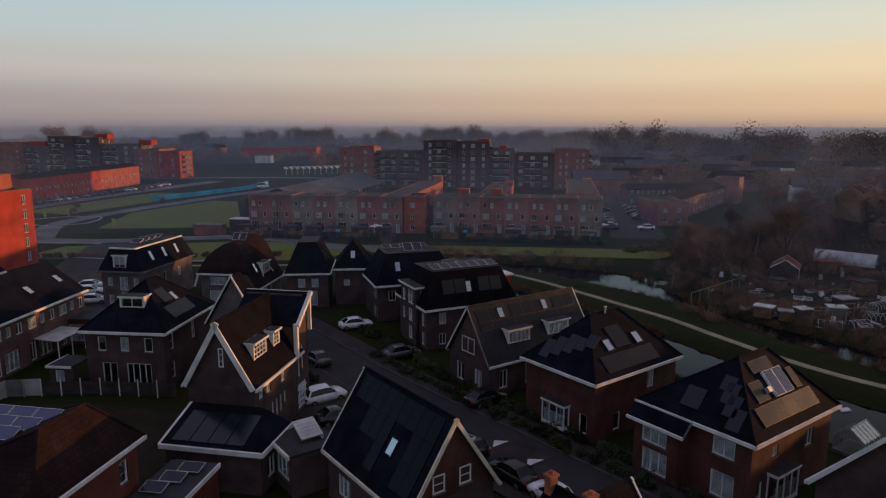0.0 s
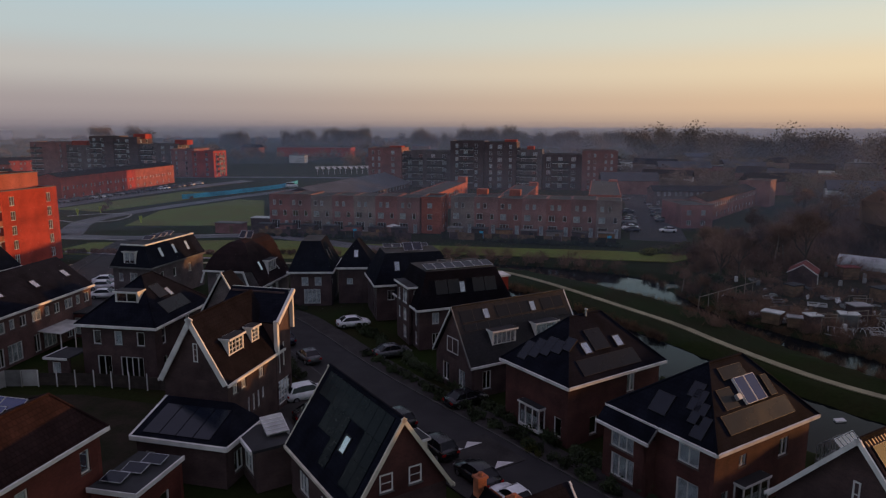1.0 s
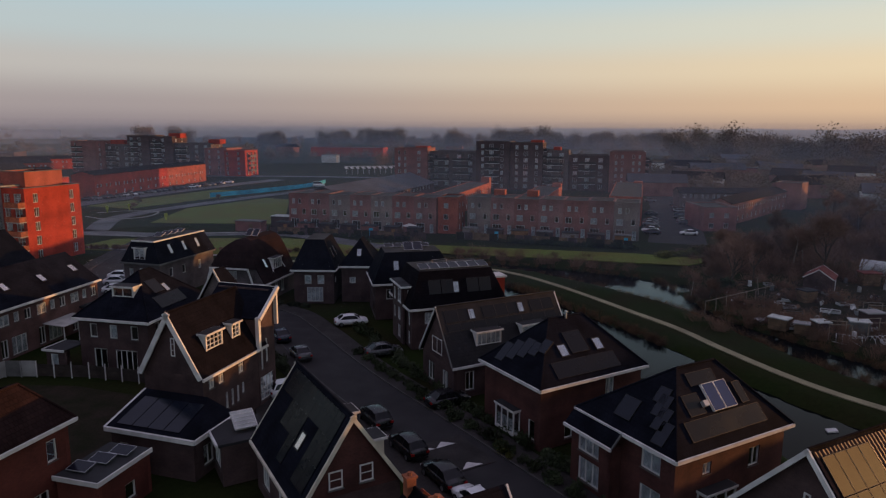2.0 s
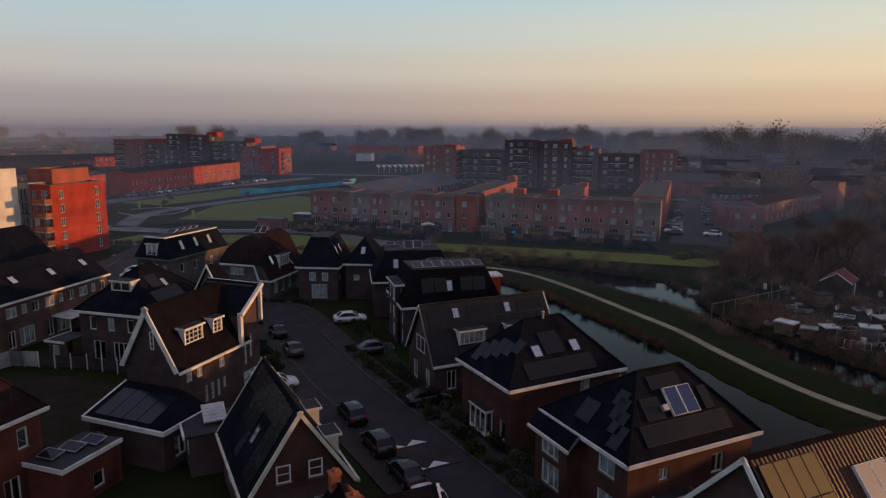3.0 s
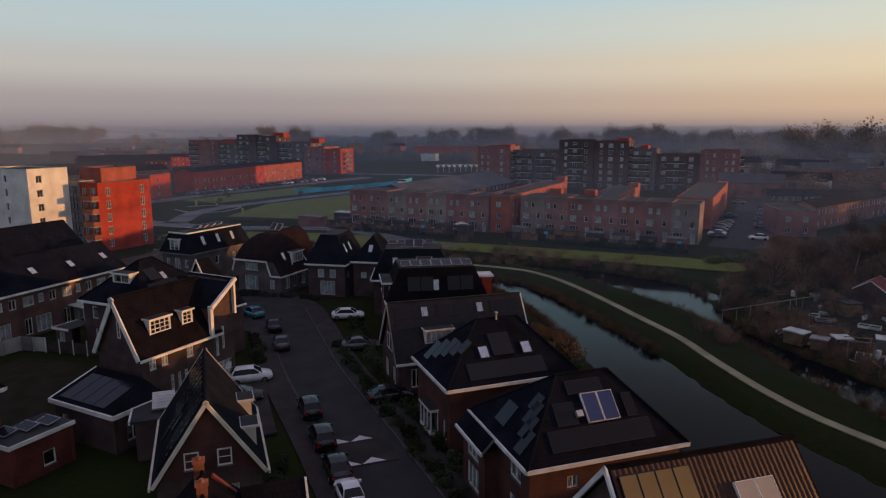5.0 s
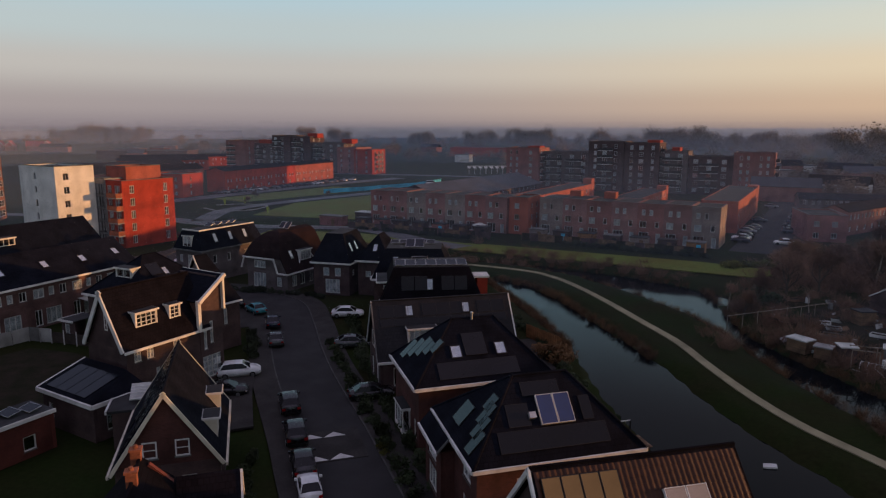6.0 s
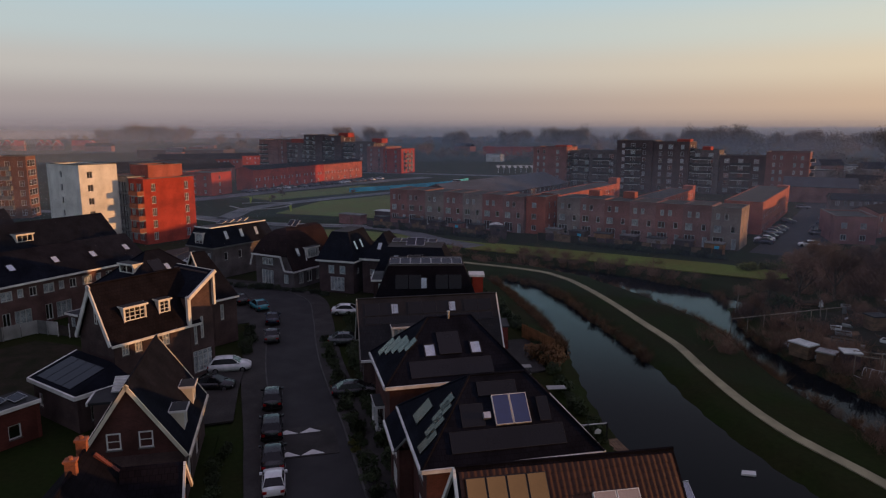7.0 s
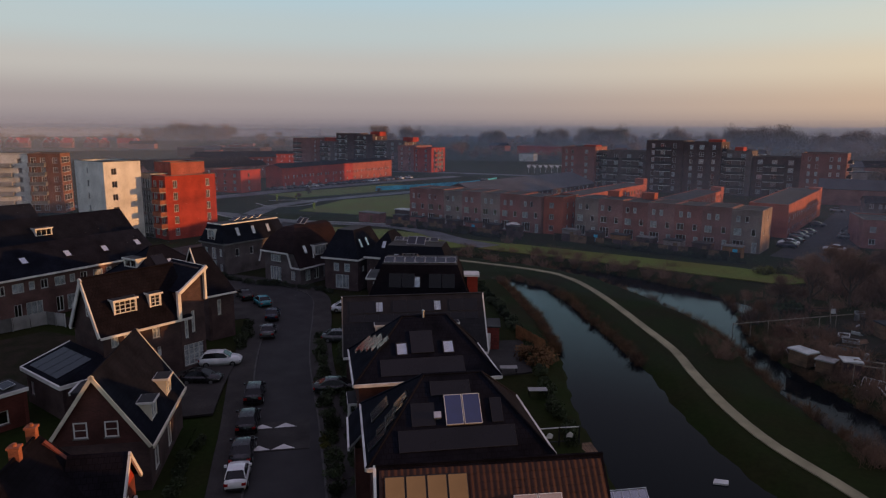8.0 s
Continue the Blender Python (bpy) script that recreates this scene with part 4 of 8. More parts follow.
    for i in range(9):
        solar_panel(h, rp @ Matrix.Translation((0.7 + 1.45 * i, 0, 4.46)), 1.44, 1.3, M_PVMATT, lift=0.04, frame_mat=M_DARKMETAL) if i not in (2, 6) else None
        solar_panel(h, rp @ Matrix.Translation((0.7 + 1.45 * i, 0, 3.55)), 1.44, 0.76, M_PVMATT, lift=0.04, frame_mat=M_DARKMETAL)

    # mansard house with panels on its flat crown
    def crowned(label, m, Lx, Ly, ze, zt, inset, wallmat, roofmat, front=(), left=(), right=()):
        h = thing("house", label, "house", m, "street houses")
        four_walls(h, 0.35, Lx - 0.35, 0.35, Ly - 0.35, ze - 0.31, wallmat, front, right, (), left)
        a = [Vector(p) for p in ((0, 0, ze), (Lx, 0, ze), (Lx, Ly, ze), (0, Ly, ze))]
        i = inset
        b = [Vector(p) for p in ((i, i, zt), (Lx - i, i, zt), (Lx - i, Ly - i, zt), (i, Ly - i, zt))]
        s = Shape()
        poses = []
        for k in range(4):
            s.slab([a[k], a[(k + 1) % 4], b[(k + 1) % 4], b[k]], 0.16)
            poses.append(slope_pose(a[k], a[(k + 1) % 4], b[(k + 1) % 4]))
            o = Vector(((a[(k + 1) % 4] - a[k]).y, -(a[(k + 1) % 4] - a[k]).x, 0)).normalized() * 0.05
            part("gutter", Shape().beam(a[k] + o, a[(k + 1) % 4] + o, 0.15, 0.24), M_WHITE, h)
        part("roof", s, roofmat, h)
        part("crown", Shape().slab(b, 0.15), M_FLATROOF, h)
        part("soffit", Shape().box(0.02, Lx - 0.02, 0.02, Ly - 0.02, ze - 0.30, ze - 0.24), M_WHITE, h)
        return h, poses, b

    h, ps, b = crowned("tall dark brick house with solar panels on its roof", pose(-2.9, 74.6, 0, 0, 0, 27), 12.5, 9.2, 5.0, 9.1, 1.7, M_DARKBRICK, M_BROWNTILE,
                       front=[(1.6, 3.0, 0.9, 1.4, 2, 1, 1), (1.6, 0.5, 0.9, 1.4, 2, 1, 0), (6, 3.0, 1.0, 1.4, 2, 1, 0)],
                       left=[(6.6, 2.7, 0.8, 1.6, 1, 2, 1), (6.6, 0.4, 0.8, 1.6, 1, 2, 1)])
    # tall white-edged bay on the street face
    wall(h, (-0.15, 7.2), (-0.15, 2.6), 0, 7.0, M_DARKBRICK, [(0.5, 4.9, 0.9, 1.5, 1, 2, 1), (2.2, 4.9, 1.7, 1.7, 2, 2, 1), (2.3, 2.7, 1.3, 1.6, 2, 2, 1), (2.3, 0.5, 1.3, 1.6, 2, 2, 1), (0.5, 2.6, 0.8, 1.5, 1, 2, 1)])
    wall(h, (-0.15, 2.6), (2.4, 2.6), 4.6, 7.0, M_DARKBRICK, [(0.6, 0.7, 0.9, 1.4, 1, 2, 1)], thick=0.2)
    wall(h, (2.4, 7.2), (-0.15, 7.2), 4.6, 7.0, M_DARKBRICK, thick=0.2)
    part("bay_roof", Shape().box(-0.45, 2.6, 2.3, 7.5, 7.0, 7.22), M_WHITE, h)
    part("bay_felt", Shape().box(-0.35, 2.5, 2.4, 7.4, 7.222, 7.25), M_FLATROOF, h)
    for i in range(7):
        solar_panel(h, axes((1.9 + 1.25 * i, 2.0, 9.25), (1, 0, 0), (0, -math.sin(radians(12)), math.cos(radians(12)))), 1.2, 1.7, M_PV, lift=0.05)
    part("antenna", Shape().tube((4.0, 4, 9.1), (4.0, 4, 10.0), 0.02, 0.02, 5).tube((5.9, 4, 9.1), (5.9, 4, 10.0), 0.02, 0.02, 5).tube((4.0, 4, 9.95), (5.9, 4, 9.95), 0.02, 0.02, 5), M_ALU, h)
    skylight(h, ps[0] @ Matrix.Translation((5.6, 0, 1.6)), 0.8, 1.4)
    for i in range(5):
        solar_panel(h, ps[0] @ Matrix.Translation((2.6 + 1.6 * i, 0, 1.6)), 1.5, 1.7, M_PVMATT, lift=0.05, frame_mat=M_DARKMETAL) if i != 2 else None
    part("side_dormer", Shape().box(12.0, 13.3, 3.0, 5.0, 5.0, 7.4), M_BRIGHTBRICK, h)
    part("dormer_board", Shape().box(11.6, 13.5, 2.8, 5.2, 7.4, 7.62), M_WHITE, h)

    h, ps, b = crowned("dark brick house with steep brown roof and white gutters", pose(-10.2, 86.2, 0, 0, 0, 20), 11.5, 8.5, 5.05, 9.0, 1.9, M_DARKBRICK, M_SLATE,
                       left=[(4.6, 2.9, 0.6, 1.5, 1, 2, 1), (5.5, 2.9, 0.6, 1.5, 1, 2, 1), (6.4, 2.9, 0.6, 1.5, 1, 2, 1), (4.6, 0.4, 0.6, 1.6, 1, 2, 1), (5.5, 0.4, 0.6, 1.6, 1, 2, 1), (6.4, 0.4, 0.6, 1.6, 1, 2, 0)],
                       front=[(1.5, 2.8, 1.0, 1.4, 2, 1, 0)])
    skylight(h, ps[0] @ Matrix.Translation((2.9, 0, 1.8)), 0.8, 1.4)
    for i in range(2):
        solar_panel(h, axes((4.6 + 1.3 * i, 2.2, 9.2), (1, 0, 0), (0, -0.5, 0.86)), 1.25, 1.7, M_PV, lift=0.05)
    for i in range(5):
        solar_panel(h, axes((2.2 + 1.3 * i, 5.0, 9.2), (1, 0, 0), (0, -0.3, 0.95)), 1.2, 1.1, M_PVMATT, lift=0.05)

    h, ps, b = crowned("dark brick house with tall hipped roof beside the bend", pose(-24.3, 92.9, 0, 0, 0, 7), 6.6, 9.5, 5.15, 9.4, 1.9, M_DARKBRICK, M_SLATE,
                       front=[(1.6, 3.0, 1.0, 1.3, 1, 1, 1), (3.5, 3.0, 1.0, 1.3, 1, 1, 1), (1.9, 0.3, 2.4, 2.2, 4, 1, 1)], right=[(1.0, 2.9, 0.9, 0.9, 1, 1, 1)])
    for a in (0.9, 3.0):
        skylight(h, ps[1] @ Matrix.Translation((a + 1.2, 0, 1.6)), 0.75, 1.5)
    wing = thing("house", "dark brick wing with hipped roof joined to its neighbour", "house", pose(-17.6, 95.0, 0, 0, 0, 7), "street houses")
    four_walls(wing, 0.3, 5.4, 0.35, 7, 5.2, M_DARKBRICK, front=[(1.2, 2.9, 0.9, 0.9, 1, 1, 1)])
    pl = hip_roof(wing, 0, 5.8, 0, 7.4, 5.5, 9.2, (2.9, 2.6), (2.9, 5.0), M_SLATE)
    skylight(wing, pl["front"] @ Matrix.Translation((2.5, 0, 1.6)), 0.75, 1.3)


def house_gambrel():
    h = thing("house", "grey brick house with rounded brown gambrel roof and white boards", "house", pose(-36.6, 92.9, 0, 0, 0, -5), "street houses")
    Ly = 10.5
    four_walls(h, 0.1, 8.3, 0.3, Ly, 3.0, M_GREYBRICK, front=[(1.2, 0.3, 2.6, 2.3, 4, 1, 1), (6.0, 0.7, 1.0, 1.5, 2, 1, 1)],
               right=[(0.8, 0.6, 1.2, 1.8, 2, 1, 1), (2.8, 0.6, 1.2, 1.8, 2, 1, 0), (5.0, 0.6, 1.2, 1.8, 2, 1, 1)])
    wall(h, (0.1, 0.3), (5.9, 0.3), 3.0, 4.9, M_GREYBRICK, [(1.4, 0.4, 2.4, 1.2, 4, 1, 1)])
    part("gable", Shape().slab([(5.9, 0.3, 3.0), (8.2, 0.3, 3.0), (7.0, 0.3, 5.9), (5.9, 0.3, 5.9)], 0.28), M_GREYBRICK, h)
    wall(h, (0.1, Ly), (0.1, 0.6), 3.0, 4.9, M_GREYBRICK)
    # rounded slopes, level by level: height, left edge, right edge, set-back of the front hip
    levels = [(2.95, None, 8.75, -0.2), (4.2, None, 8.0, -0.2), (5.15, -0.2, 7.5, -0.2), (6.4, 0.35, 6.95, 0.25), (7.5, 1.0, 6.4, 0.8), (8.4, 1.9, 5.8, 1.6), (9.0, 2.8, 5.1, 2.4), (9.3, 4.0, 4.0, 3.2)]
    s = Shape()
    yb = Ly + 0.2
    for (z0, l0, r0, f0), (z1, l1, r1, f1) in zip(levels, levels[1:]):
        s.slab([(r0, f0, z0), (r0, yb, z0), (r1, yb, z1), (r1, f1, z1)], 0.12)
        if l0 is not None:
            s.slab([(l0, yb, z0), (l0, f0, z0), (l1, f1, z1), (l1, yb, z1)], 0.12)
            s.slab([(l0, f0, z0), (r0, f0, z0), (r1, f1, z1), (l1, f1, z1)] if l1 != r1 else [(l0, f0, z0), (r0, f0, z0), (r1, f1, z1)], 0.12)
    part("roof", s, M_RUSTTILE, h)
    part("back_wall", Shape().slab([(8.3, Ly + 0.02, 3.0), (0.1, Ly + 0.02, 3.0), (0.1, Ly + 0.02, 5.1), (1.0, Ly + 0.02, 7.3), (2.8, Ly + 0.02, 8.8), (5.1, Ly + 0.02, 8.8), (6.4, Ly + 0.02, 7.3), (7.5, Ly + 0.02, 5.0)], 0.2), M_GREYBRICK, h)
    for p, q in (((-0.3, -0.27, 5.2), (6.1, -0.27, 5.2)), ((6.1, -0.27, 5.2), (6.9, -0.27, 2.9)), ((6.9, -0.27, 3.0), (8.75, -0.27, 3.0)), ((8.83, -0.3, 2.98), (8.83, yb, 2.98)), ((-0.1, -0.27, 5.15), (-0.75, -0.27, 3.3))):
        part("white_board", Shape().beam(p, q, 0.16, 0.24), M_WHITE, h)
    pl = slope_pose((8.75, -0.2, 2.95), (8.75, yb, 2.95), (6.95, yb, 6.4))
    skylight(h, pl @ Matrix.Translation((2.0, -0.12, 2.2)), 0.8, 1.5)
    dormer(h, pl, 4.2, 1.6, 2.7, 1.6, 63, 4, 1, curtain=True)
    for xa, xb in ((3.6, 4.35), (7.5, 6.75)):
        part("dormer_board", Shape().beam((xa, -0.2, 1.3), (xb, -0.2, 3.5), 0.14, 0.1, (0, -1, 0)), M_WHITE, h, m=pl)
    for i in range(2):
        solar_panel(h, axes((3.2 + 1.1 * i, 4.5, 9.35), (1, 0, 0), (0.2, -0.6, 0.77)), 0.9, 1.5, M_PV, lift=0.05)


def house_parapet():
    """Mansard house with a white edge along its flat top."""
    h = thing("house", "grey brick house with dark mansard roof and white-edged top", "house", pose(-51.2, 92.6, 0, 0, 0, -8), "street houses")
    Lx, Ly, ze, zt = 7.0, 14.0, 5.5, 8.6
    four_walls(h, 0.3, Lx - 0.3, 0.3, Ly - 0.3, ze - 0.25, M_GREYBRICK, front=[(0.9, 3.2, 0.8, 1.3, 1, 1, 1), (2.8, 2.6, 1.3, 2.0, 2, 1, 1), (5.0, 3.2, 0.8, 1.3, 1, 1, 1), (0.9, 0.5, 0.8, 1.4, 1, 1, 1), (3.0, 0.3, 1.2, 2.1, 2, 1, 1), (5.0, 0.5, 0.8, 1.4, 1, 1, 1)],
               right=[(2, 3, 0.8, 1.4, 1, 1, 0), (5, 3, 0.8, 1.4, 1, 1, 0), (9, 3, 0.8, 1.4, 1, 1, 1)])
    a = [Vector(p) for p in ((0, 0, ze), (Lx, 0, ze), (Lx, Ly, ze), (0, Ly, ze))]
    b = [Vector(p) for p in ((1.5, 0.9, zt), (Lx - 1.5, 0.9, zt), (Lx - 1.5, Ly - 0.9, zt), (1.5, Ly - 0.9, zt))]
    s = Shape()
    for k in range(4):
        s.slab([a[k], a[(k + 1) % 4], b[(k + 1) % 4], b[k]], 0.15)
        part("gutter", Shape().beam(a[k], a[(k + 1) % 4], 0.2, 0.24), M_KERB, h)
    part("roof", s, M_SLATE, h)
    part("flat_top", Shape().slab(b, 0.15), M_FLATROOF, h)
    for k in (0, 1):
        part("top_edge", Shape().beam(b[k] + Vector((0, 0, 0.16)), b[(k + 1) % 4] + Vector((0, 0, 0.16)), 0.2, 0.2), M_WHITE, h)
    pl = slope_pose(a[0], a[1], b[1])
    dormer(h, pl, 2.4, 0.5, 2.0, 1.7, 73, 2, 1, depth=1.2, curtain=True)
    pr = slope_pose(a[1], a[2], b[2])
    for i in range(3):
        skylight(h, pr @ Matrix.Translation((3.2 + 3.3 * i, 0, 1.1)), 0.8, 1.6)
    for i in range(4):
        solar_panel(h, axes((2.0, 5 + 1.6 * i, 8.75), (1, 0, 0), (0, -0.4, 0.9)), 1.6, 1.2, M_PV, lift=0.05)


def houses_inner():
    h, pl = house_hip("dark brown brick house with hipped roof and white eaves dormer", pose(-36.95, 62.8, 0, 0, 0, -4), 9.1, 11.8, 5.85, 10.0, (4.5, 5.2), (4.5, 7.2), M_DARKBRICK, M_SLATE,
                      front=[(1.3, 3.7, 0.9, 1.5, 1, 1, 0), (3.7, 3.7, 0.9, 1.5, 1, 1, 1), (6.2, 3.7, 0.9, 1.5, 1, 1, 0), (1.6, 0.3, 1.6, 2.2, 2, 1, 0), (4.2, 0.3, 2.6, 2.2, 4, 1, 0)],
                      right=[(1.0, 3.6, 0.7, 1.7, 1, 2, 0), (5.5, 3.4, 0.9, 2.0, 2, 2, 1), (1.0, 0.6, 0.7, 1.7, 1, 2, 0)])
    dormer(h, pl["front"], 3.2, 3.0, 2.6, 1.05, 39, 2, 1, cheek=M_WHITE)
    skylight(h, pl["right"] @ Matrix.Translation((6.2, 0, 2.6)), 0.8, 1.2)
    solar_panel(h, pl["right"] @ Matrix.Translation((4.4, 0, 2.9)), 1.8, 1.8, M_PVMATT, lift=0.06, frame_mat=M_DARKMETAL)
    solar_panel(h, pl["right"] @ Matrix.Translation((3.4, 0, 0.9)), 4.6, 1.6, M_PVMATT, lift=0.06, frame_mat=M_DARKMETAL)
    sh = thing("porch", "dark timber porch with white trim and a white door", "porch", pose(-39.4, 61.6, 0, 0, 0, -4))
    wall(sh, (0, 0), (2.4, 0), 0, 2.5, M_DARKBRICK, [(0.5, 0.05, 0.95, 2.1, 1, 1, 1)], thick=0.2)
    wall(sh, (0, 3), (0, 0.2), 0, 2.5, M_DARKBRICK, thick=0.2)
    part("roof", Shape().box(-0.2, 2.4, -0.2, 3.2, 2.5, 2.64), M_FLATROOF, sh)
    part("edge", Shape().box(-0.3, 2.4, -0.3, -0.202, 2.46, 2.7).box(-0.3, -0.202, -0.2, 3.2, 2.46, 2.7), M_WHITE, sh)

    # gabled neighbour behind the tall white-boarded house
    h = thing("house", "dark gabled house with thin white bargeboards and slate roof", "house", pose(-22.2, 66.0, 0, 0, 0, -14), "street houses")
    wall(h, (-3.2, 0), (3.2, 0), 0, 5.6, M_DARKBRICK, [(1.5, 3.4, 1.0, 1.4, 2, 1, 1), (3.8, 3.4, 1.0, 1.4, 2, 1, 1)])
    gable(h, (-3.2, 0), (3.2, 0), 5.58, 10.7, M_GREYBRICK)
    wall(h, (3.2, 0.3), (3.2, 3), 0, 5.6, M_DARKBRICK, [(0.8, 3.0, 0.5, 1.9, 1, 2, 1)])
    wall(h, (-3.2, 3), (-3.2, 0.3), 0, 5.6, M_DARKBRICK)
    wall(h, (3.2, 3.3), (-3.2, 3.3), 0, 5.6, M_DARKBRICK)
    s = Shape()
    e, r = 5.6, 11.0
    s.slab([(3.45, -0.3, e), (3.45, 3.5, e), (0, 1.4, r), (0, -0.3, r)], 0.16)
    s.slab([(-3.45, 3.5, e), (-3.45, -0.3, e), (0, -0.3, r), (0, 1.4, r)], 0.16)
    s.slab([(3.45, 3.5, e), (-3.45, 3.5, e), (0, 1.4, r)], 0.16)
    part("roof", s, M_SLATE, h)
    for x in (-3.45, 3.45):
        part("bargeboard", Shape().beam((x, -0.33, e + 0.05), (0, -0.33, r + 0.05), 0.12, 0.16), M_WHITE, h)
    part("gutter", Shape().beam((3.52, -0.3, e + 0.02), (3.52, 3.5, e + 0.02), 0.14, 0.2), M_WHITE, h)

    # gabled house in front, ridge away from the lane
    h = thing("house", "brown gabled house with cream bargeboards and wedge dormers", "house", pose(1.1, 36.8, 0, 0, 0, 38), "street houses")
    xl, xr, L, ze, zr = -3.2, 3.25, 10.4, 3.9, 8.95
    wall(h, (xl, 0.3), (xr, 0.3), 0, ze, M_DARKBRICK, [(2.2, 1.6, 0.95, 1.4, 1, 2, 1), (4.0, 1.6, 0.95, 1.4, 1, 2, 1)])
    gable(h, (xl, 0.3), (xr, 0.3), ze - 0.02, zr - 0.25, M_REDBRICK2)
    window(h, axes((-1.5, 0.26, 4.4), (1, 0, 0), (0, -1, 0)), 0.9, 1.15, 1, 2, curtain=True)
    window(h, axes((0.5, 0.26, 4.4), (1, 0, 0), (0, -1, 0)), 0.9, 1.15, 1, 2, curtain=False)
    part("attic_room", Shape().box(-2.0, 2.0, 0.62, L - 0.4, 3.8, 5.9), M_ROOM, h)
    wall(h, (xr, 0.6), (xr, L), 0, ze, M_DARKBRICK, [(1, 0.8, 1.4, 1.7, 2, 1, 1), (5, 0.6, 1.4, 1.9, 2, 1, 0)])
    wall(h, (xl, L), (xl, 0.6), 0, ze, M_DARKBRICK, [(1.2, 0.9, 1.8, 1.6, 3, 1, 1), (5, 0.3, 1.0, 2.1, 1, 1, 1), (7, 0.6, 1.4, 1.9, 2, 1, 1)])
    wall(h, (xr, L + 0.3), (xl, L + 0.3), 0, ze, M_DARKBRICK)
    gable(h, (xr, L + 0.3), (xl, L + 0.3), ze - 0.02, zr - 0.25, M_DARKBRICK)
    lp, rp = gable_roof(h, xl - 0.35, xr + 0.35, 0, L + 0.4, ze - 0.25, zr, M_SLATE, fascia=M_CREAM, board=0.24)
    skylight(h, lp @ Matrix.Translation((6.3, 0, 2.3)), 0.85, 1.2)
    for j, z in enumerate((0.85, 2.6, 4.35)):
        for i in range(9):
            x = 0.7 + 1.05 * i
            if not (z < 3.6 and 5.2 < x < 7.2) and not (j == 0 and i < 4) and not (j == 1 and i < 2):
                solar_panel(h, lp @ Matrix.Translation((x, 0, z)), 1.03, 1.73, M_PVBLACK, lift=0.06, frame_mat=M_PVBLACK)
    for y in (2.3, 6.9):
        dormer(h, rp, y, 0.95, 1.5, 1.35, 56, 2, 1, cheek=M_CREAM, curtain=True)
    a = thing("annex", "flat-roofed dark side bay with white-striped roof light", "annex", pose(-8.5, 44.2, 0, 0, 0, 38))
    wall(a, (-2.4, 3.4), (-2.4, 0.2), 0, 3.2, M_DARKBRICK, [(0.5, 0.9, 2.2, 1.7, 3, 1, 1)], thick=0.25)
    wall(a, (-2.4, 0), (1.2, 0), 0, 3.2, M_DARKBRICK, thick=0.25)
    wall(a, (1.2, 3.6), (-2.4, 3.6), 0, 3.2, M_DARKBRICK, thick=0.25)
    part("roof", Shape().box(-2.7, 1.2, -0.25, 3.9, 3.2, 3.4), M_FLATROOF, a)
    part("edge", Shape().box(-2.85, -2.705, -0.25, 3.9, 3.15, 3.45), M_WHITE, a)
    part("roof_light", Shape().slab([(-1.2, 1.0, 3.75), (0.4, 1.0, 3.75), (0.4, 2.7, 4.5), (-1.2, 2.7, 4.5)], 0.1), M_PLASTIC, a)
    for k in range(6):
        part("glazing_bar", Shape().beam((-1.2, 1.05 + 0.32 * k, 3.81 + 0.141 * k), (0.4, 1.05 + 0.32 * k, 3.81 + 0.141 * k), 0.06, 0.06), M_WHITE, a)
    part("roof_light_cheek", Shape().solid([(0.42, 1.0, 3.4), (0.42, 2.7, 3.4), (0.42, 2.7, 4.5), (0.42, 1.0, 3.75), (0.5, 1.0, 3.4), (0.5, 2.7, 3.4), (0.5, 2.7, 4.5), (0.5, 1.0, 3.75)],
                                           [(0, 1, 2, 3), (7, 6, 5, 4), (0, 4, 5, 1), (1, 5, 6, 2), (2, 6, 7, 3), (3, 7, 4, 0)]), M_WHITE, a)

    # red brick house beside the lane, ridge along it, blue panels on frames behind the ridge
    h = thing("house", "red brick house with brown hipped roof and blue solar panels", "house", pose(-30.15, 31.35, 0, 0, 0, -8.3), "street houses")
    four_walls(h, 0.4, 9.6, 0.4, 9.0, 6.1, M_REDBRICK, right=[(6.5, 4.0, 0.8, 1.5, 1, 1, 0), (1.6, 3.9, 0.9, 1.5, 1, 1, 1), (5.2, 0.5, 1.2, 1.8, 2, 1, 0), (2.0, 0.5, 1.2, 1.8, 2, 1, 0)])
    hip_roof(h, 0, 10.0, 0, 9.4, 6.4, 9.2, (7.5, 3.6), (7.5, 7.4), M_RUSTTILE)
    tilt = radians(24)
    for j, (y, right) in enumerate(((6.1, 6.4), (5.0, 5.9), (3.9, 5.4))):
        for i in range(3):
            x = right - 1.72 * (i + 1)
            m = axes((x, y, 8.45 - 0.1 * j), (1, 0, 0), (0, -math.sin(tilt), math.cos(tilt)))
            p = solar_panel(h, m, 1.68, 1.02, M_PVBLUE, lift=0.04)
            for lx in (0.1, 1.55):
                part("panel_leg", Shape().box(lx, lx + 0.05, -0.01, 0.04, 0.9, 0.95).tube((lx, 0.02, 0.9), (lx, 0.95, 0.48), 0.02, 0.02, 4), M_ALU, p)
    s = thing("flat_roof_shed", "red brick shed with flat roof, white edge and solar panels", "shed", pose(-19.2, 36.9, 0, 0, 0, -7))
    four_walls(s, 0.1, 3.4, 0.15, 5.0, 3.0, M_REDBRICK, right=[(2, 0.6, 1.0, 1.2, 1, 1, 0)])
    part("roof", Shape().box(0, 3.5, 0, 5.1, 3.0, 3.28), M_FLATROOF, s)
    part("edge", Shape().box(0, 3.5, -0.1, -0.002, 3.02, 3.34), M_WHITE, s)
    part("edge", Shape().box(3.502, 3.6, -0.1, 5.1, 3.02, 3.34), M_WHITE, s)
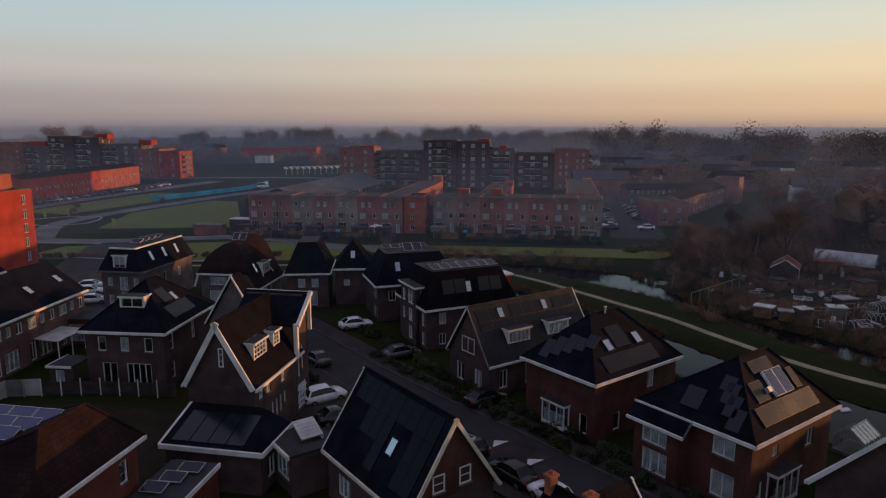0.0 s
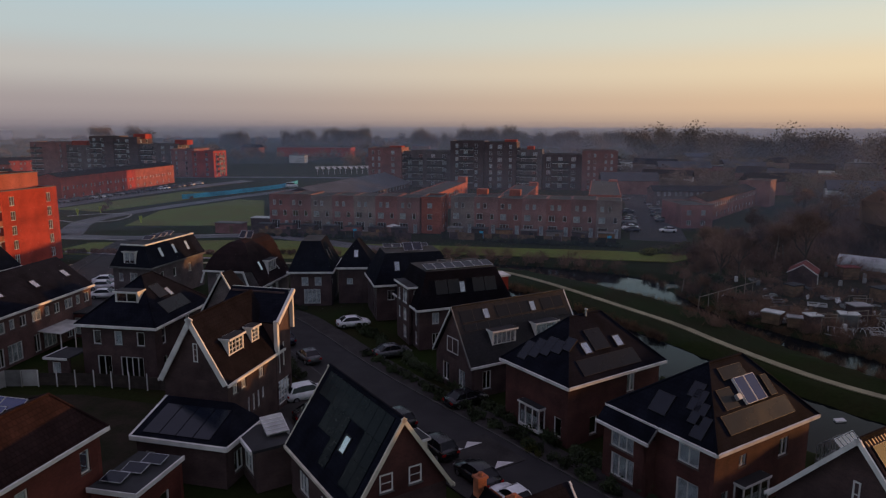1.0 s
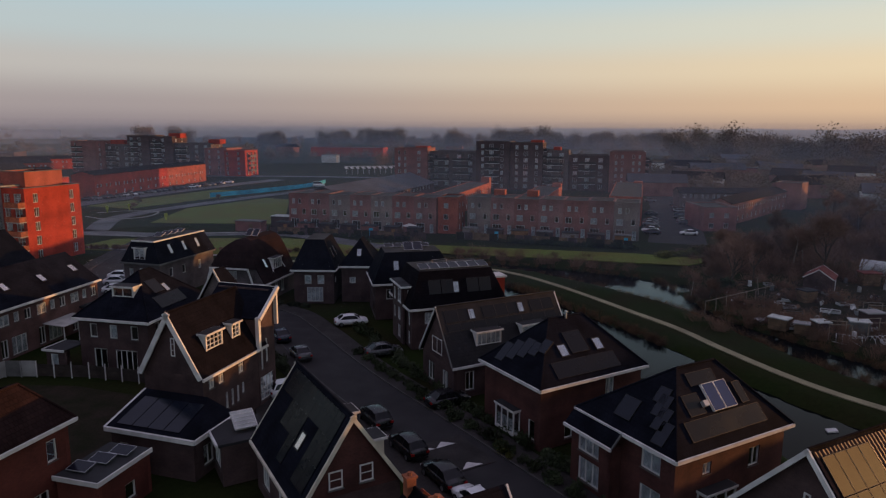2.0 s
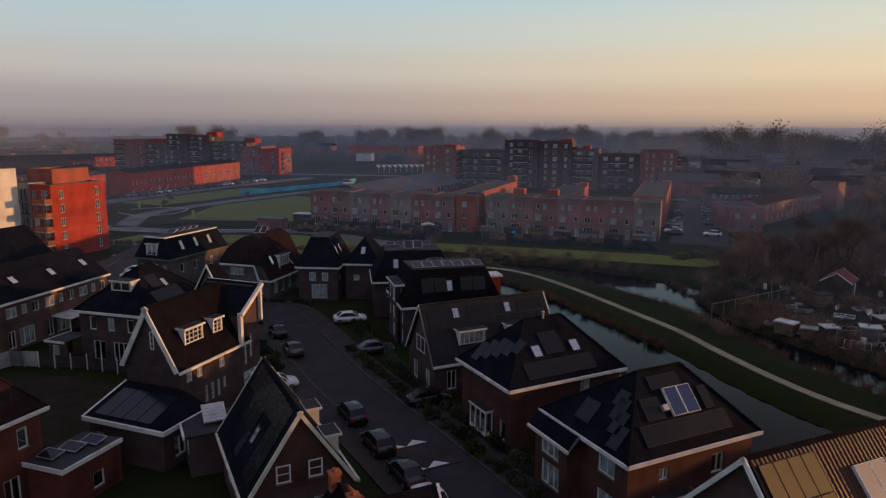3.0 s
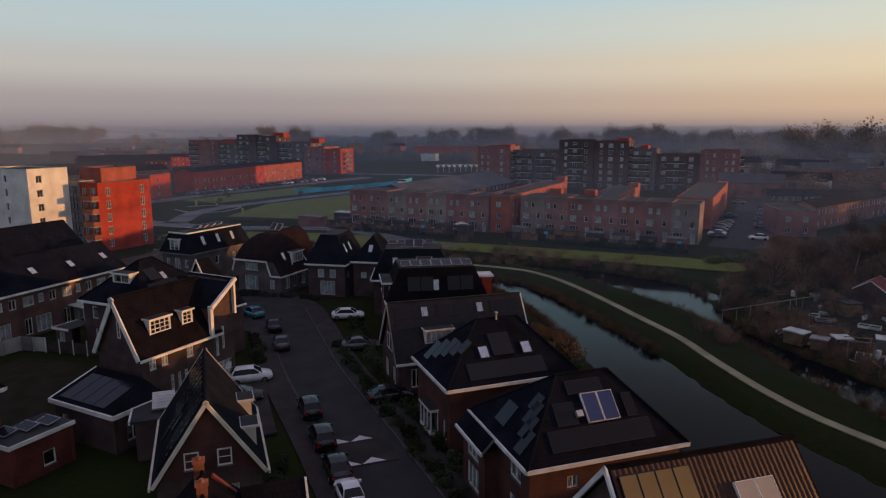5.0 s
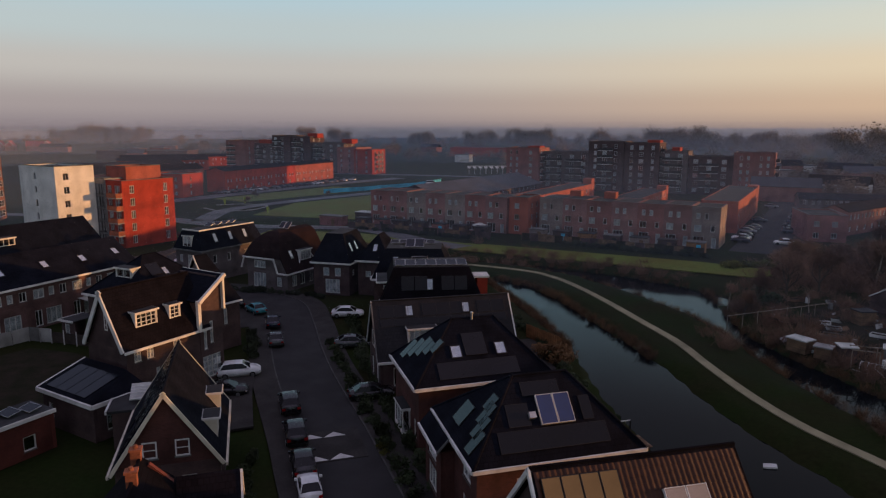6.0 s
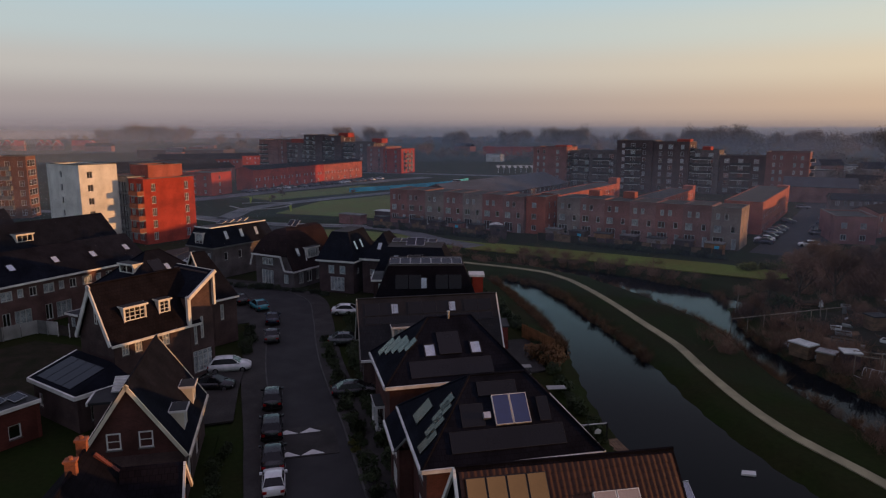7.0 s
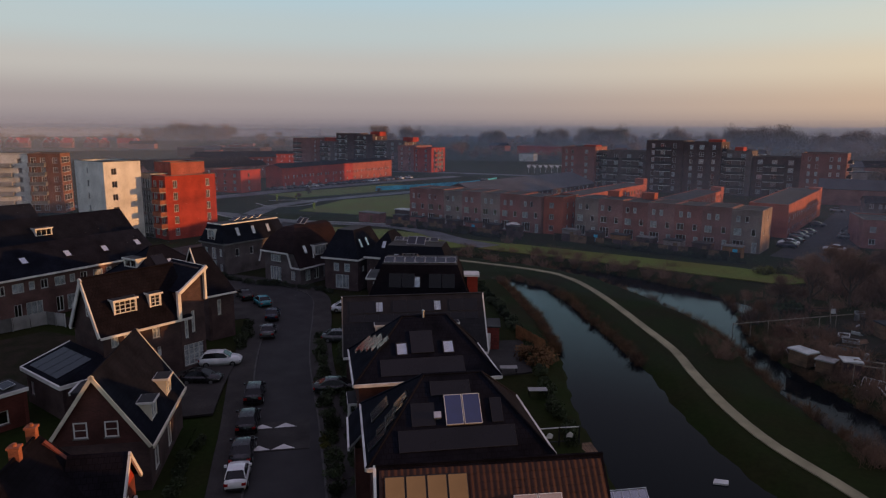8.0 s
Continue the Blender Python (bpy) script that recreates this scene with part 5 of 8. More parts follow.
    for i in range(3):
        solar_panel(s, axes((0.35 + 0.5 * i, 0.7 + 1.35 * i, 3.42), (1, 0, 0), (0, -0.18, 0.984)), 1.55, 1.05, M_PV, lift=0.05)

    # brick house at the near edge, with two clay chimneys
    h = thing("house", "brown house with small white-boarded gable and two clay chimneys", "house", pose(8.3, 28.2, 0, 0, 0, 38), "street houses")
    four_walls(h, -4.0, 3.8, -6, 3.0, 4.3, M_DARKBRICK)
    gable_roof(h, -4.4, 4.2, -6.4, 3.3, 4.4, 8.6, M_BROWNTILE, xr=-0.6, fascia=M_WHITE, ends=(True, False))
    gable(h, (3.8, 3.0), (-4.0, 3.0), 4.28, 8.35, M_REDBRICK)
    chimney(h, -0.75, 3.0, 7.4, 9.2, 0.5, 0.42)
    chimney(h, -0.6, 0.6, 7.6, 9.2, 0.5, 0.42)
    s = Shape()
    s.slab([(4.4, 0.4, 5.4), (4.4, 2.2, 7.6), (1.2, 2.2, 7.6), (1.2, 0.4, 5.4)], 0.12)
    s.slab([(1.2, 4.0, 5.4), (1.2, 2.2, 7.6), (4.4, 2.2, 7.6), (4.4, 4.0, 5.4)][::-1], 0.12)
    part("cross_roof", s, M_BROWNTILE, h)
    wall(h, (4.1, 0.6), (4.1, 3.8), 0, 5.4, M_REDBRICK, [(1.0, 3.6, 1.2, 1.3, 2, 1, 1)])
    # the orange sunlight on this gable is put in as a brighter brick
    gable(h, (4.1, 0.6), (4.1, 3.8), 5.38, 7.4, M_BRIGHTBRICK)
    part("bargeboard", Shape().beam((4.45, 0.35, 5.4), (4.45, 2.2, 7.7), 0.12, 0.22), M_WHITE, h)
    part("bargeboard", Shape().beam((4.45, 4.05, 5.4), (4.45, 2.2, 7.7), 0.12, 0.22), M_WHITE, h)


def house_pantile():
    """House with an orange pantile roof; the tiles come last in the file."""
    h = thing("house", "gabled house with orange-brown pantile roof, white boards and solar panels", "house", pose(25.55, 34.6, 0, 0, 0, 35.5 - 90), "street houses")
    W2, L, ze, zr = 4.4, 10.9, 4.6, 9.85
    wall(h, (-W2, 0.4), (W2, 0.4), 0, ze, M_DARKBRICK, [(1.5, 0.6, 1.6, 1.8, 2, 1, 1), (5.0, 0.6, 1.6, 1.8, 2, 1, 1)])
    gable(h, (-W2, 0.4), (W2, 0.4), ze - 0.02, zr - 0.3, M_DARKBRICK)
    window(h, axes((-0.2, 0.36, 5.8), (1, 0, 0), (0, -1, 0)), 0.4, 1.5, 1, 2, sill=False)
    wall(h, (W2, 0.7), (W2, L - 0.3), 0, ze, M_DARKBRICK)
    wall(h, (-W2, L - 0.3), (-W2, 0.7), 0, ze, M_DARKBRICK, [(3, 0.6, 2.0, 1.9, 3, 1, 1), (7, 0.6, 1.2, 1.9, 2, 1, 0)])
    wall(h, (W2, L), (-W2, L), 0, ze, M_DARKBRICK)
    gable(h, (W2, L), (-W2, L), ze - 0.02, zr - 0.3, M_DARKBRICK)
    lp, rp = gable_roof(h, -W2 - 0.4, W2 + 0.4, 0, L + 0.15, ze - 0.2, zr, M_BROWNTILE, ends=(True, False), board=0.26)
    for i in range(4):
        solar_panel(h, rp @ Matrix.Translation((0.4 + 0.98 * i, 0, 4.7)), 0.95, 2.0, M_PVSHEEN, lift=0.18, frame_mat=M_DARKMETAL)
        solar_panel(h, rp @ Matrix.Translation((0.4 + 0.98 * i, 0, 2.65)), 0.95, 2.0, M_PVSHEEN, lift=0.18, frame_mat=M_DARKMETAL)
    for i in range(2):
        solar_panel(h, rp @ Matrix.Translation((6.35 + 1.17 * i, 0, 3.35)), 1.12, 2.2, M_PVPALESHEEN, lift=0.24, frame_mat=M_WHITE)
    skylight(h, rp @ Matrix.Translation((5.2, 0, 2.7)), 0.75, 1.2)
    part("gutter_end", Shape().tube((W2 + 0.5, L + 0.25, 3.95), (W2 + 0.5, L + 0.45, 4.05), 0.1, 0.1, 8), M_WHITE, h)
    return h, rp


house_gable_lane()
houses_canal_side()
house_gambrel()
house_parapet()
houses_inner()
PANTILE_HOUSE, PANTILE_PLANE = house_pantile()


def terrace(m, n, unit, depth, ze, zr, label, wallmat=None, dormers=(), lights=()):
    """A terrace whose front is local -y: n dwellings along x under one saddle roof."""
    h = thing("terraced_houses", label, "terrace", m, "terraces")
    L = n * unit
    fr = []
    for i in range(n):
        a = i * unit
        fr += [(a + 0.5, 3.9, 1.5, 1.25, 2, 1, 1), (a + 2.6, 4.0, 0.8, 1.15, 1, 1, 1), (a + unit - 1.35, 3.9, 1.0, 1.25, 2, 1, 0), (a + 0.5, 0.3, 1.0, 2.1, 2, 1, 0), (a + 2.0, 0.3, 2.2, 2.1, 3, 1, 1)]
    four_walls(h, 0, L, 0, depth, ze - 0.1, wallmat or M_TERRACE, front=fr, right=[(depth * 0.5, 3.6, 0.9, 1.5, 1, 1, 1)])
    s = Shape()
    ym = depth / 2
    s.slab([(-0.2, -0.4, ze), (L + 0.2, -0.4, ze), (L + 0.2, ym, zr), (-0.2, ym, zr)], 0.16)
    s.slab([(L + 0.2, depth + 0.4, ze), (-0.2, depth + 0.4, ze), (-0.2, ym, zr), (L + 0.2, ym, zr)], 0.16)
    part("roof", s, M_SLATE, h)
    part("gutter", Shape().beam((-0.2, -0.47, ze + 0.02), (L + 0.2, -0.47, ze + 0.02), 0.15, 0.24), M_WHITE, h)
    for x, d in ((0.0, -1), (L, 1)):
        part("gable", Shape().slab([(x + d * 0.01, 0.0, ze - 0.12), (x + d * 0.01, depth, ze - 0.12), (x + d * 0.01, ym, zr - 0.2)] if d > 0 else [(x - 0.01, depth, ze - 0.12), (x - 0.01, 0, ze - 0.12), (x - 0.01, ym, zr - 0.2)], 0.28), wallmat or M_TERRACE, h)
    pl = slope_pose((-0.2, -0.4, ze), (L + 0.2, -0.4, ze), (L + 0.2, ym, zr))
    pitch = math.degrees(math.atan2(zr - ze, ym + 0.4))
    for x, z, w in dormers:
        dormer(h, pl, x, z, w, 1.1, pitch, 3, 1)
    for x, z in lights:
        skylight(h, pl @ Matrix.Translation((x, 0, z)), 0.95, 1.3)
    return h


# terrace beside the lane (front faces the street side), and one behind it
terrace(pose(-47.0, 46.5, 0, 0, 0, 88), 6, 5.5, 9.0, 5.9, 9.4, "brown brick terrace with long dark tiled roof and white gutter", lights=((31.0, 2.4), (25.5, 2.2), (20, 2.4), (14, 2.3)))
terrace(pose(-65.0, 50.0, 0, 0, 0, 86), 7, 5.5, 9.5, 6.2, 10.6, "dark terrace with tiled roof and white dormers", dormers=((22.5, 2.6, 2.6), (11.5, 2.6, 2.6)))
terrace(pose(-86.0, 52.0, 0, 0, 0, 86), 6, 5.5, 9.5, 6.2, 10.6, "dark terrace with a white dormer", dormers=((20.0, 2.6, 2.6),))


# ---- flat-roofed blocks and rows ----
def flat_block(label, m, w, d, h, floors, wallmat, front=(), right=(), left=(), balconies=(), group="apartment blocks", name="apartment_building", cap=None, z0=0.0, rail=None, fmat=None, blinds=0.5, base=0.30, fill=0.66):
    """A flat-roofed building; front/right/left: columns (along, wide, high, frame columns) repeated on every floor; balconies: (side, along, wide)."""
    b = thing(name, label, "building", m, group)
    st = (h - 0.9) / floors
    rng = random.Random(int(w * 100 + h * 10))

    def cols(spec):
        return [(a, i * st + st * base + z0, ww, min(hh, st * fill), c, 2 if hh > 1.5 else 1, rng.random() < blinds) for i in range(floors) for a, ww, hh, c in spec]
    four_walls(b, 0, w, 0, d, h, wallmat, front=cols(front), right=cols(right), left=cols(left), sills=False, fmat=fmat or M_ROWFRAME)
    for i in range(1, floors):
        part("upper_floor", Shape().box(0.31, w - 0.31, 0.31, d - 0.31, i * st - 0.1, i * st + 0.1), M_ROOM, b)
    part("roof", Shape().box(0.3, w - 0.3, 0.3, d - 0.3, h - 0.45, h - 0.3), M_FLATROOF, b)
    cp = cap or M_KERB
    part("coping", Shape().box(-0.06, w + 0.06, -0.06, 0.36, h, h + 0.1).box(-0.06, w + 0.06, d - 0.36, d + 0.06, h, h + 0.1).box(-0.06, 0.36, 0.362, d - 0.362, h, h + 0.1).box(w - 0.36, w + 0.06, 0.362, d - 0.362, h, h + 0.1), cp, b)
    for side, a, ww in balconies:
        for i in range(1, floors):
            z = i * st - 0.1
            s = Shape()
            if side == "front":
                s.box(a, a + ww, -1.5, -0.002, z, z + 0.2)
                r = Shape().box(a, a + ww, -1.5, -1.44, z + 0.2, z + 1.15).box(a, a + 0.06, -1.44, -0.01, z + 0.2, z + 1.15).box(a + ww - 0.06, a + ww, -1.44, -0.01, z + 0.2, z + 1.15)
            else:
                s.box(w + 0.002, w + 1.5, a, a + ww, z, z + 0.2)
                r = Shape().box(w + 1.44, w + 1.5, a, a + ww, z + 0.2, z + 1.15).box(w + 0.01, w + 1.44, a, a + 0.06, z + 0.2, z + 1.15).box(w + 0.01, w + 1.44, a + ww - 0.06, a + ww, z + 0.2, z + 1.15)
            bl = part("balcony", s, M_WHITE if rail is M_DARKMETAL else M_CONCRETE, b)
            part("railing", r, rail or M_KERB, bl)
    return b


def row_flat(label, m, n, unit, depth, h, mats):
    """A row of flat-roofed three-storey dwellings, each a house of its own brick."""
    rng = random.Random(int(n * 31 + h * 7 + depth))
    for i in range(n):
        hh = h + (0.0, 0.12, -0.08, 0.05)[i % 4]
        wm = mats[i % len(mats)]
        a = rng.random() * 0.4
        b = thing("row_house", label, "row house", m @ Matrix.Translation((i * unit, 0, 0)), "flat-roofed rows")
        fr = [(0.6 + a, 6.3, 0.8, 1.3, 1, 1, rng.random() < 0.6), (2.3 + a, 6.3, 0.8, 1.3, 1, 1, rng.random() < 0.6), (0.6, 3.5, 1.5, 1.5, 2, 1, rng.random() < 0.7), (unit - 1.9, 3.6, 0.9, 1.4, 1, 1, 0), (0.5, 0.3, 2.2, 2.2, 3, 1, 0), (unit - 1.6, 0.1, 0.95, 2.2, 1, 1, 1)]
        four_walls(b, 0, unit - 0.01, 0, depth, hh, wm, front=fr, right=[(2.0, 3.5, 0.9, 1.4, 1, 1, 1), (5.0, 6.3, 0.9, 1.2, 1, 1, 0)] if i == n - 1 else (), sills=False, fmat=M_ROWFRAME)
        part("roof", Shape().box(0.3, unit - 0.31, 0.3, depth - 0.3, hh - 0.22, hh - 0.06), M_FLATROOF, b)
        part("coping", Shape().box(-0.02, unit - 0.02, -0.06, 0.34, hh, hh + 0.08), M_KERB, b)


RB = pose(-6.2, 166.0, 0, 0, 0, -8)
RA = pose(-53.0, 167.0, 0, 0, 0, -5.8)
row_flat("three-storey flat-roofed brick row house with light windows", RB, 7, 5.9, 9.5, 9.0, [M_ROWGREY, M_ROWMAUVE, M_ROWBRICK, M_ROWMAUVE, M_ROWBRICK, M_ROWMAUVE, M_ROWGREY])
row_flat("three-storey flat-roofed red-brown row house behind garden sheds", RA, 7, 5.65, 9.5, 9.0, [M_ROWBRICK, M_ROWMAUVE, M_ROWGREY, M_ROWMAUVE, M_ROWGREY, M_ROWBRICK, M_ROWMAUVE])
for x0, x1, y0, y1, z, up in ((-19.5, -11.4, 14, 80, 6.4, 1.9), (6.6, 14.8, 12, 76, 6.0, 1.2), (33.0, 41.8, 26, 78, 7.9, 0.5)):
    b = thing("row_house", "long flat-roofed orange-red brick wing of row houses", "row house", RB @ Matrix.Translation((x0, y0, 0)), "flat-roofed rows")
    L = y1 - y0
    ops = [(1.2 + k * 5.6, zz, 0.95, 1.35, 1, 1, k % 2) for k in range(int(L / 5.6)) for zz in (0.8, 3.6)] + [(3.6 + k * 5.6, zz, 0.95, 1.35, 1, 1, 1) for k in range(int(L / 5.6)) for zz in (0.8, 3.6)]
    four_walls(b, 0, x1 - x0, 0, L, z, M_WINGBRICK, right=ops, sills=False, fmat=M_ROWFRAME)
    part("roof", Shape().box(0.3, x1 - x0 - 0.3, 0.3, L - 0.3, z - 0.22, z - 0.06), M_FLATROOF, b)
    part("stair_tower", Shape().box(x1 - x0 - 3.0, x1 - x0 + 0.02, L - 3.5, L + 0.02, z - 0.2, z + up), M_WINGBRICK, b)
for x0, y0 in ((5.2, 7.0), (13.6, 7.5)):
    single("roof_hut", Shape().box(0, 2.8, 0, 2.4, 8.85, 10.4), M_WINGBRICK, "small brick stair hut on the flat roof", "roof hut", RB @ Matrix.Translation((x0, y0, 0)))
# end houses with lit side walls
flat_block("orange-red brick end house of the row", RA @ Matrix.Translation((39.8, 0.8, 0)), 5.0, 9, 9.1, 3, M_WINGBRICK, right=((2, 0.9, 1.3, 1), (5.5, 0.9, 1.3, 1)), front=((1.5, 1.2, 1.3, 2),), group="flat-roofed rows", name="row_house")
# long low hall behind the first row, one broad slope toward the street
hall = thing("sports_hall", "long low hall with broad dark blue-grey sloping roof", "hall", pose(-53.5, 199.0, 0, 0, 0, -10))
four_walls(hall, -12.0, 9.6, 0.4, 74, 4.0, M_DARKBRICK, right=[(2.0 + 3.4 * k, 2.2, 1.4, 1.2, 1, 1, 1) for k in range(20)], sills=False)
s = Shape()
s.slab([(10.2, -0.2, 3.9), (10.2, 74.4, 3.9), (-1.0, 74.4, 7.9), (-1.0, -0.2, 7.9)], 0.2)
s.slab([(-12.4, 74.4, 4.2), (-12.4, -0.2, 4.2), (-1.0, -0.2, 7.9), (-1.0, 74.4, 7.9)], 0.2)
part("roof", s, M_GREYROOF, hall)
for y in (0.4, 74.0):
    part("gable", Shape().slab([(-12.0, y, 3.9), (9.6, y, 3.9), (-1.0, y, 7.6)], 0.2), M_DARKBRICK, hall)

# tall blocks in the middle distance
BK = pose(-52.5, 293, 0, 0, 0, -6)
KX, KZ = 1.10, 0.955
for x, y, w, d, h, fl, mt, fr, bal in (
        (0, 0, 13.5, 14, 18.0, 6, M_ROWBRICK, ((1.5, 1.0, 1.6, 1), (4.0, 1.0, 1.6, 1), (9.5, 1.4, 1.6, 2)), (("right", 2, 5),)),
        (13.6, 5, 19.5, 12, 16.4, 5, M_GREYBRICK, ((1.5, 1.8, 1.7, 2), (6, 1.8, 1.7, 2), (11, 1.8, 1.7, 2), (15.6, 1.8, 1.7, 2)), (("front", 1, 7.5), ("front", 10.5, 7.5))),
        (33.3, 0, 13.0, 14, 21.3, 7, M_DARKBRICK, ((2, 1.2, 1.7, 2), (5.2, 1.8, 1.7, 2), (9.6, 1.2, 1.7, 1)), (("front", 4, 6),)),
        (46.4, 1.5, 12.5, 14, 20.9, 7, M_DARKBRICK, ((2, 1.2, 1.7, 2), (5.2, 1.8, 1.7, 2), (9.6, 1.2, 1.7, 1)), (("right", 2, 6),)),
        (59.0, 4, 9.5, 12, 17.6, 6, M_GREYBRICK, ((1.5, 1.8, 1.7, 2), (6, 1.8, 1.7, 2)), (("front", 1, 7),)),
        (68.6, 6, 15.0, 12, 15.6, 5, M_DARKBRICK, ((1.5, 1.8, 1.7, 2), (6, 1.8, 1.7, 2), (11, 1.8, 1.7, 2)), (("front", 4, 7),)),
        (83.7, 2, 13.0, 14, 17.5, 6, M_ROWBRICK, ((2, 0.9, 1.5, 1), (4.2, 0.9, 1.5, 1), (8.2, 0.9, 1.5, 1), (10.4, 0.9, 1.5, 1)), (("right", 3, 7),))):
    flat_block("dark brick apartment block with pale balconies", BK @ Matrix.Translation((x * KX, y, 0)), w * KX - 0.05, d, h * KZ, fl, mt, front=[(p * KX, q, r, c) for p, q, r, c in fr], right=((2.5, 1.4, 1.6, 2), (8, 1.4, 1.6, 2)), balconies=bal, rail=M_DARKMETAL)
for x, y, w, h in ((8, 3, 5.4, 17.9), (54, 4, 5, 21.0), (62.5, 6, 3, 18.2)):
    single("roof_hut", Shape().box(0, w, 0, 6, h - 2.5, h), M_BRIGHTBRICK, "orange-red brick plant room on a flat roof", "roof hut", BK @ Matrix.Translation((x * KX, y, 0)))

# far left group
BF = pose(-249, 353, 0, 0, 0, -4)
for x, y, w, d, h, fl, mt, fr in (
        (0, -6, 14, 14, 18.4, 6, M_ROWBRICK, ((2, 1.2, 1.6, 1),)),
        (14.1, 2, 15, 12, 16.4, 5, M_GREYBRICK, ((1.5, 2, 1.7, 2), (6, 2, 1.7, 2), (11, 2, 1.7, 2))),
        (29.2, -1, 12.5, 14, 21.8, 7, M_DARKBRICK, ((1.5, 2, 1.7, 2), (6, 2, 1.7, 2))),
        (41.8, 0, 12.5, 14, 21.2, 7, M_DARKBRICK, ((1.5, 2, 1.7, 2), (6, 2, 1.7, 2))),
        (54.4, 2, 20, 12, 17.6, 6, M_GREYBRICK, ((1.5, 2, 1.7, 2), (6, 2, 1.7, 2), (11, 2, 1.7, 2), (16, 2, 1.7, 2))),
        (74.5, -5, 12, 16, 15.2, 5, M_ROWBRICK, ((2, 1.2, 1.6, 1), (7, 1.2, 1.6, 1)))):
    flat_block("dark brick apartment block beyond the car park", BF @ Matrix.Translation((x * KX, y, 0)), w * KX - 0.05, d, h * KZ, fl, mt, front=[(p * KX, q, r, c) for p, q, r, c in fr], rail=M_DARKMETAL, right=((2.5, 1.4, 1.6, 2), (8, 1.4, 1.6, 2)), balconies=(("right", 4, 7),) if w == 12 else (("front", 1, 6),))
for x, y, w, h in ((16, 4, 9, 18.0), (50, 4, 7, 22.0), (72, 4, 7, 18.9)):
    single("roof_hut", Shape().box(0, w, 0, 6, h - 2.5, h), M_BRIGHTBRICK, "orange-red brick plant room on a flat roof", "roof hut", BF @ Matrix.Translation((x * KX, y, 0)))
flat_block("red brick apartment tower with pale window bays and balconies", BF @ Matrix.Translation((86.6 * KX, -8, 0)), 12, 14, 13.6, 5, M_BRIGHTBRICK, front=((1.2, 1.2, 1.6, 2), (7.5, 1.4, 1.6, 2)), right=((2, 1.6, 1.7, 2), (6, 1.6, 1.7, 2), (10, 1.6, 1.7, 2)), balconies=(("right", 3, 7),))

# two-storey rows lit from the side
def low_row(label, m, L, d, ze, zr, wallmat, roofmat, step=5.4):
    h = thing("row_houses", label, "row houses", m, "low rows")
    ops = [(0.8 + k * step, zz, 1.0, 1.2, 2, 1, k % 2) for k in range(int(L / step)) for zz in (0.9, 3.8)] + [(3.0 + k * step, 3.8, 0.8, 1.2, 1, 1, 1) for k in range(int(L / step))]
    four_walls(h, 0, d, 0, L, ze, wallmat, right=ops, sills=False, fmat=M_ROWFRAME)
    s = Shape()
    s.slab([(d + 0.3, -0.2, ze - 0.1), (d + 0.3, L + 0.2, ze - 0.1), (d / 2, L + 0.2, zr), (d / 2, -0.2, zr)], 0.15)
    s.slab([(-0.3, L + 0.2, ze - 0.1), (-0.3, -0.2, ze - 0.1), (d / 2, -0.2, zr), (d / 2, L + 0.2, zr)], 0.15)
    part("roof", s, roofmat, h)
    part("gable", Shape().slab([(0, 0.0, ze), (d, 0.0, ze), (d / 2, 0.0, zr - 0.15)], 0.2), wallmat, h)
    return h


low_row("long orange-red brick row with dark roof beside the car park", pose(-156.0, 221.5, 0, 0, 0, 0.5), 49, 9, 8.5, 9.7, M_BRIGHTBRICK, M_SLATE)
low_row("dull red brick row with dark roof beside the car park", pose(-156.5, 270.8, 0, 0, 0, 0.5), 34, 9, 8.4, 9.6, M_WINGBRICK, M_SLATE)
flat_block("red brick house with flat roof closing a row", pose(-161.0, 197.0, 0, 0, 0, 6), 14, 12, 8.6, 3, M_BRIGHTBRICK, front=((1.5, 1.2, 1.4, 2), (6.0, 1.0, 1.4, 1), (10.5, 1.2, 1.4, 2)), right=((4, 1.0, 1.4, 1),), group="low rows", name="row_house")
low_row("brick row with brown roof", pose(-214, 205, 0, 0, 0, -11.5), 60, 9, 6.4, 8.6, M_ROWBRICK, M_BROWNTILE)
low_row("brick row with brown roof", pose(-250, 220, 0, 0, 0, -11.5), 70, 9, 6.4, 8.6, M_ROWBRICK, M_BROWNTILE)
low_row("orange brick row in the distance", pose(-320, 330, 0, 0, 0, -40), 80, 9, 6.4, 8.0, M_BRIGHTBRICK, M_SLATE)
low_row("orange brick row in the distance", pose(-290, 300, 0, 0, 0, -40), 50, 9, 6.4, 8.0, M_BRIGHTBRICK, M_SLATE)
flat_block("long dark flat-roofed hall", pose(-420, 400, 0, 0, 0, 25), 70, 30, 7, 2, M_DARKBRICK, group="far halls", name="hall")
flat_block("long low red brick hall", pose(-195, 590, 0, 0, 0, 3), 66, 25, 8, 2, M_BRIGHTBRICK, group="far halls", name="hall")
# low rows on the far right
flat_block("low red brick house with dark roof at the car park", pose(53.4, 179.6, 0, 0, 0, 8), 8.4, 14, 6.2, 2, M_ROWBRICK, front=((1.4, 1.2, 1.3, 2), (5.2, 1.2, 1.3, 2)), group="low rows", name="row_house")
low_row("brick row with white windows along the lane", pose(57.6, 196.0, 0, 0, 0, -33), 56, 7, 6.0, 7.4, M_ROWBRICK, M_SLATE, 4.0)
flat_block("orange-lit brick end house with pale roof hut", pose(89, 238, 0, 0, 0, -33), 8, 8, 8.8, 2, M_ROWBRICK, front=((2, 1.2, 1.3, 2),), group="low rows", name="row_house")
low_row("low brick row with pale windows", pose(56, 236, 0, 0, 0, -86), 30, 8, 5.6, 7.0, M_GREYBRICK, M_SLATE, 3.6)

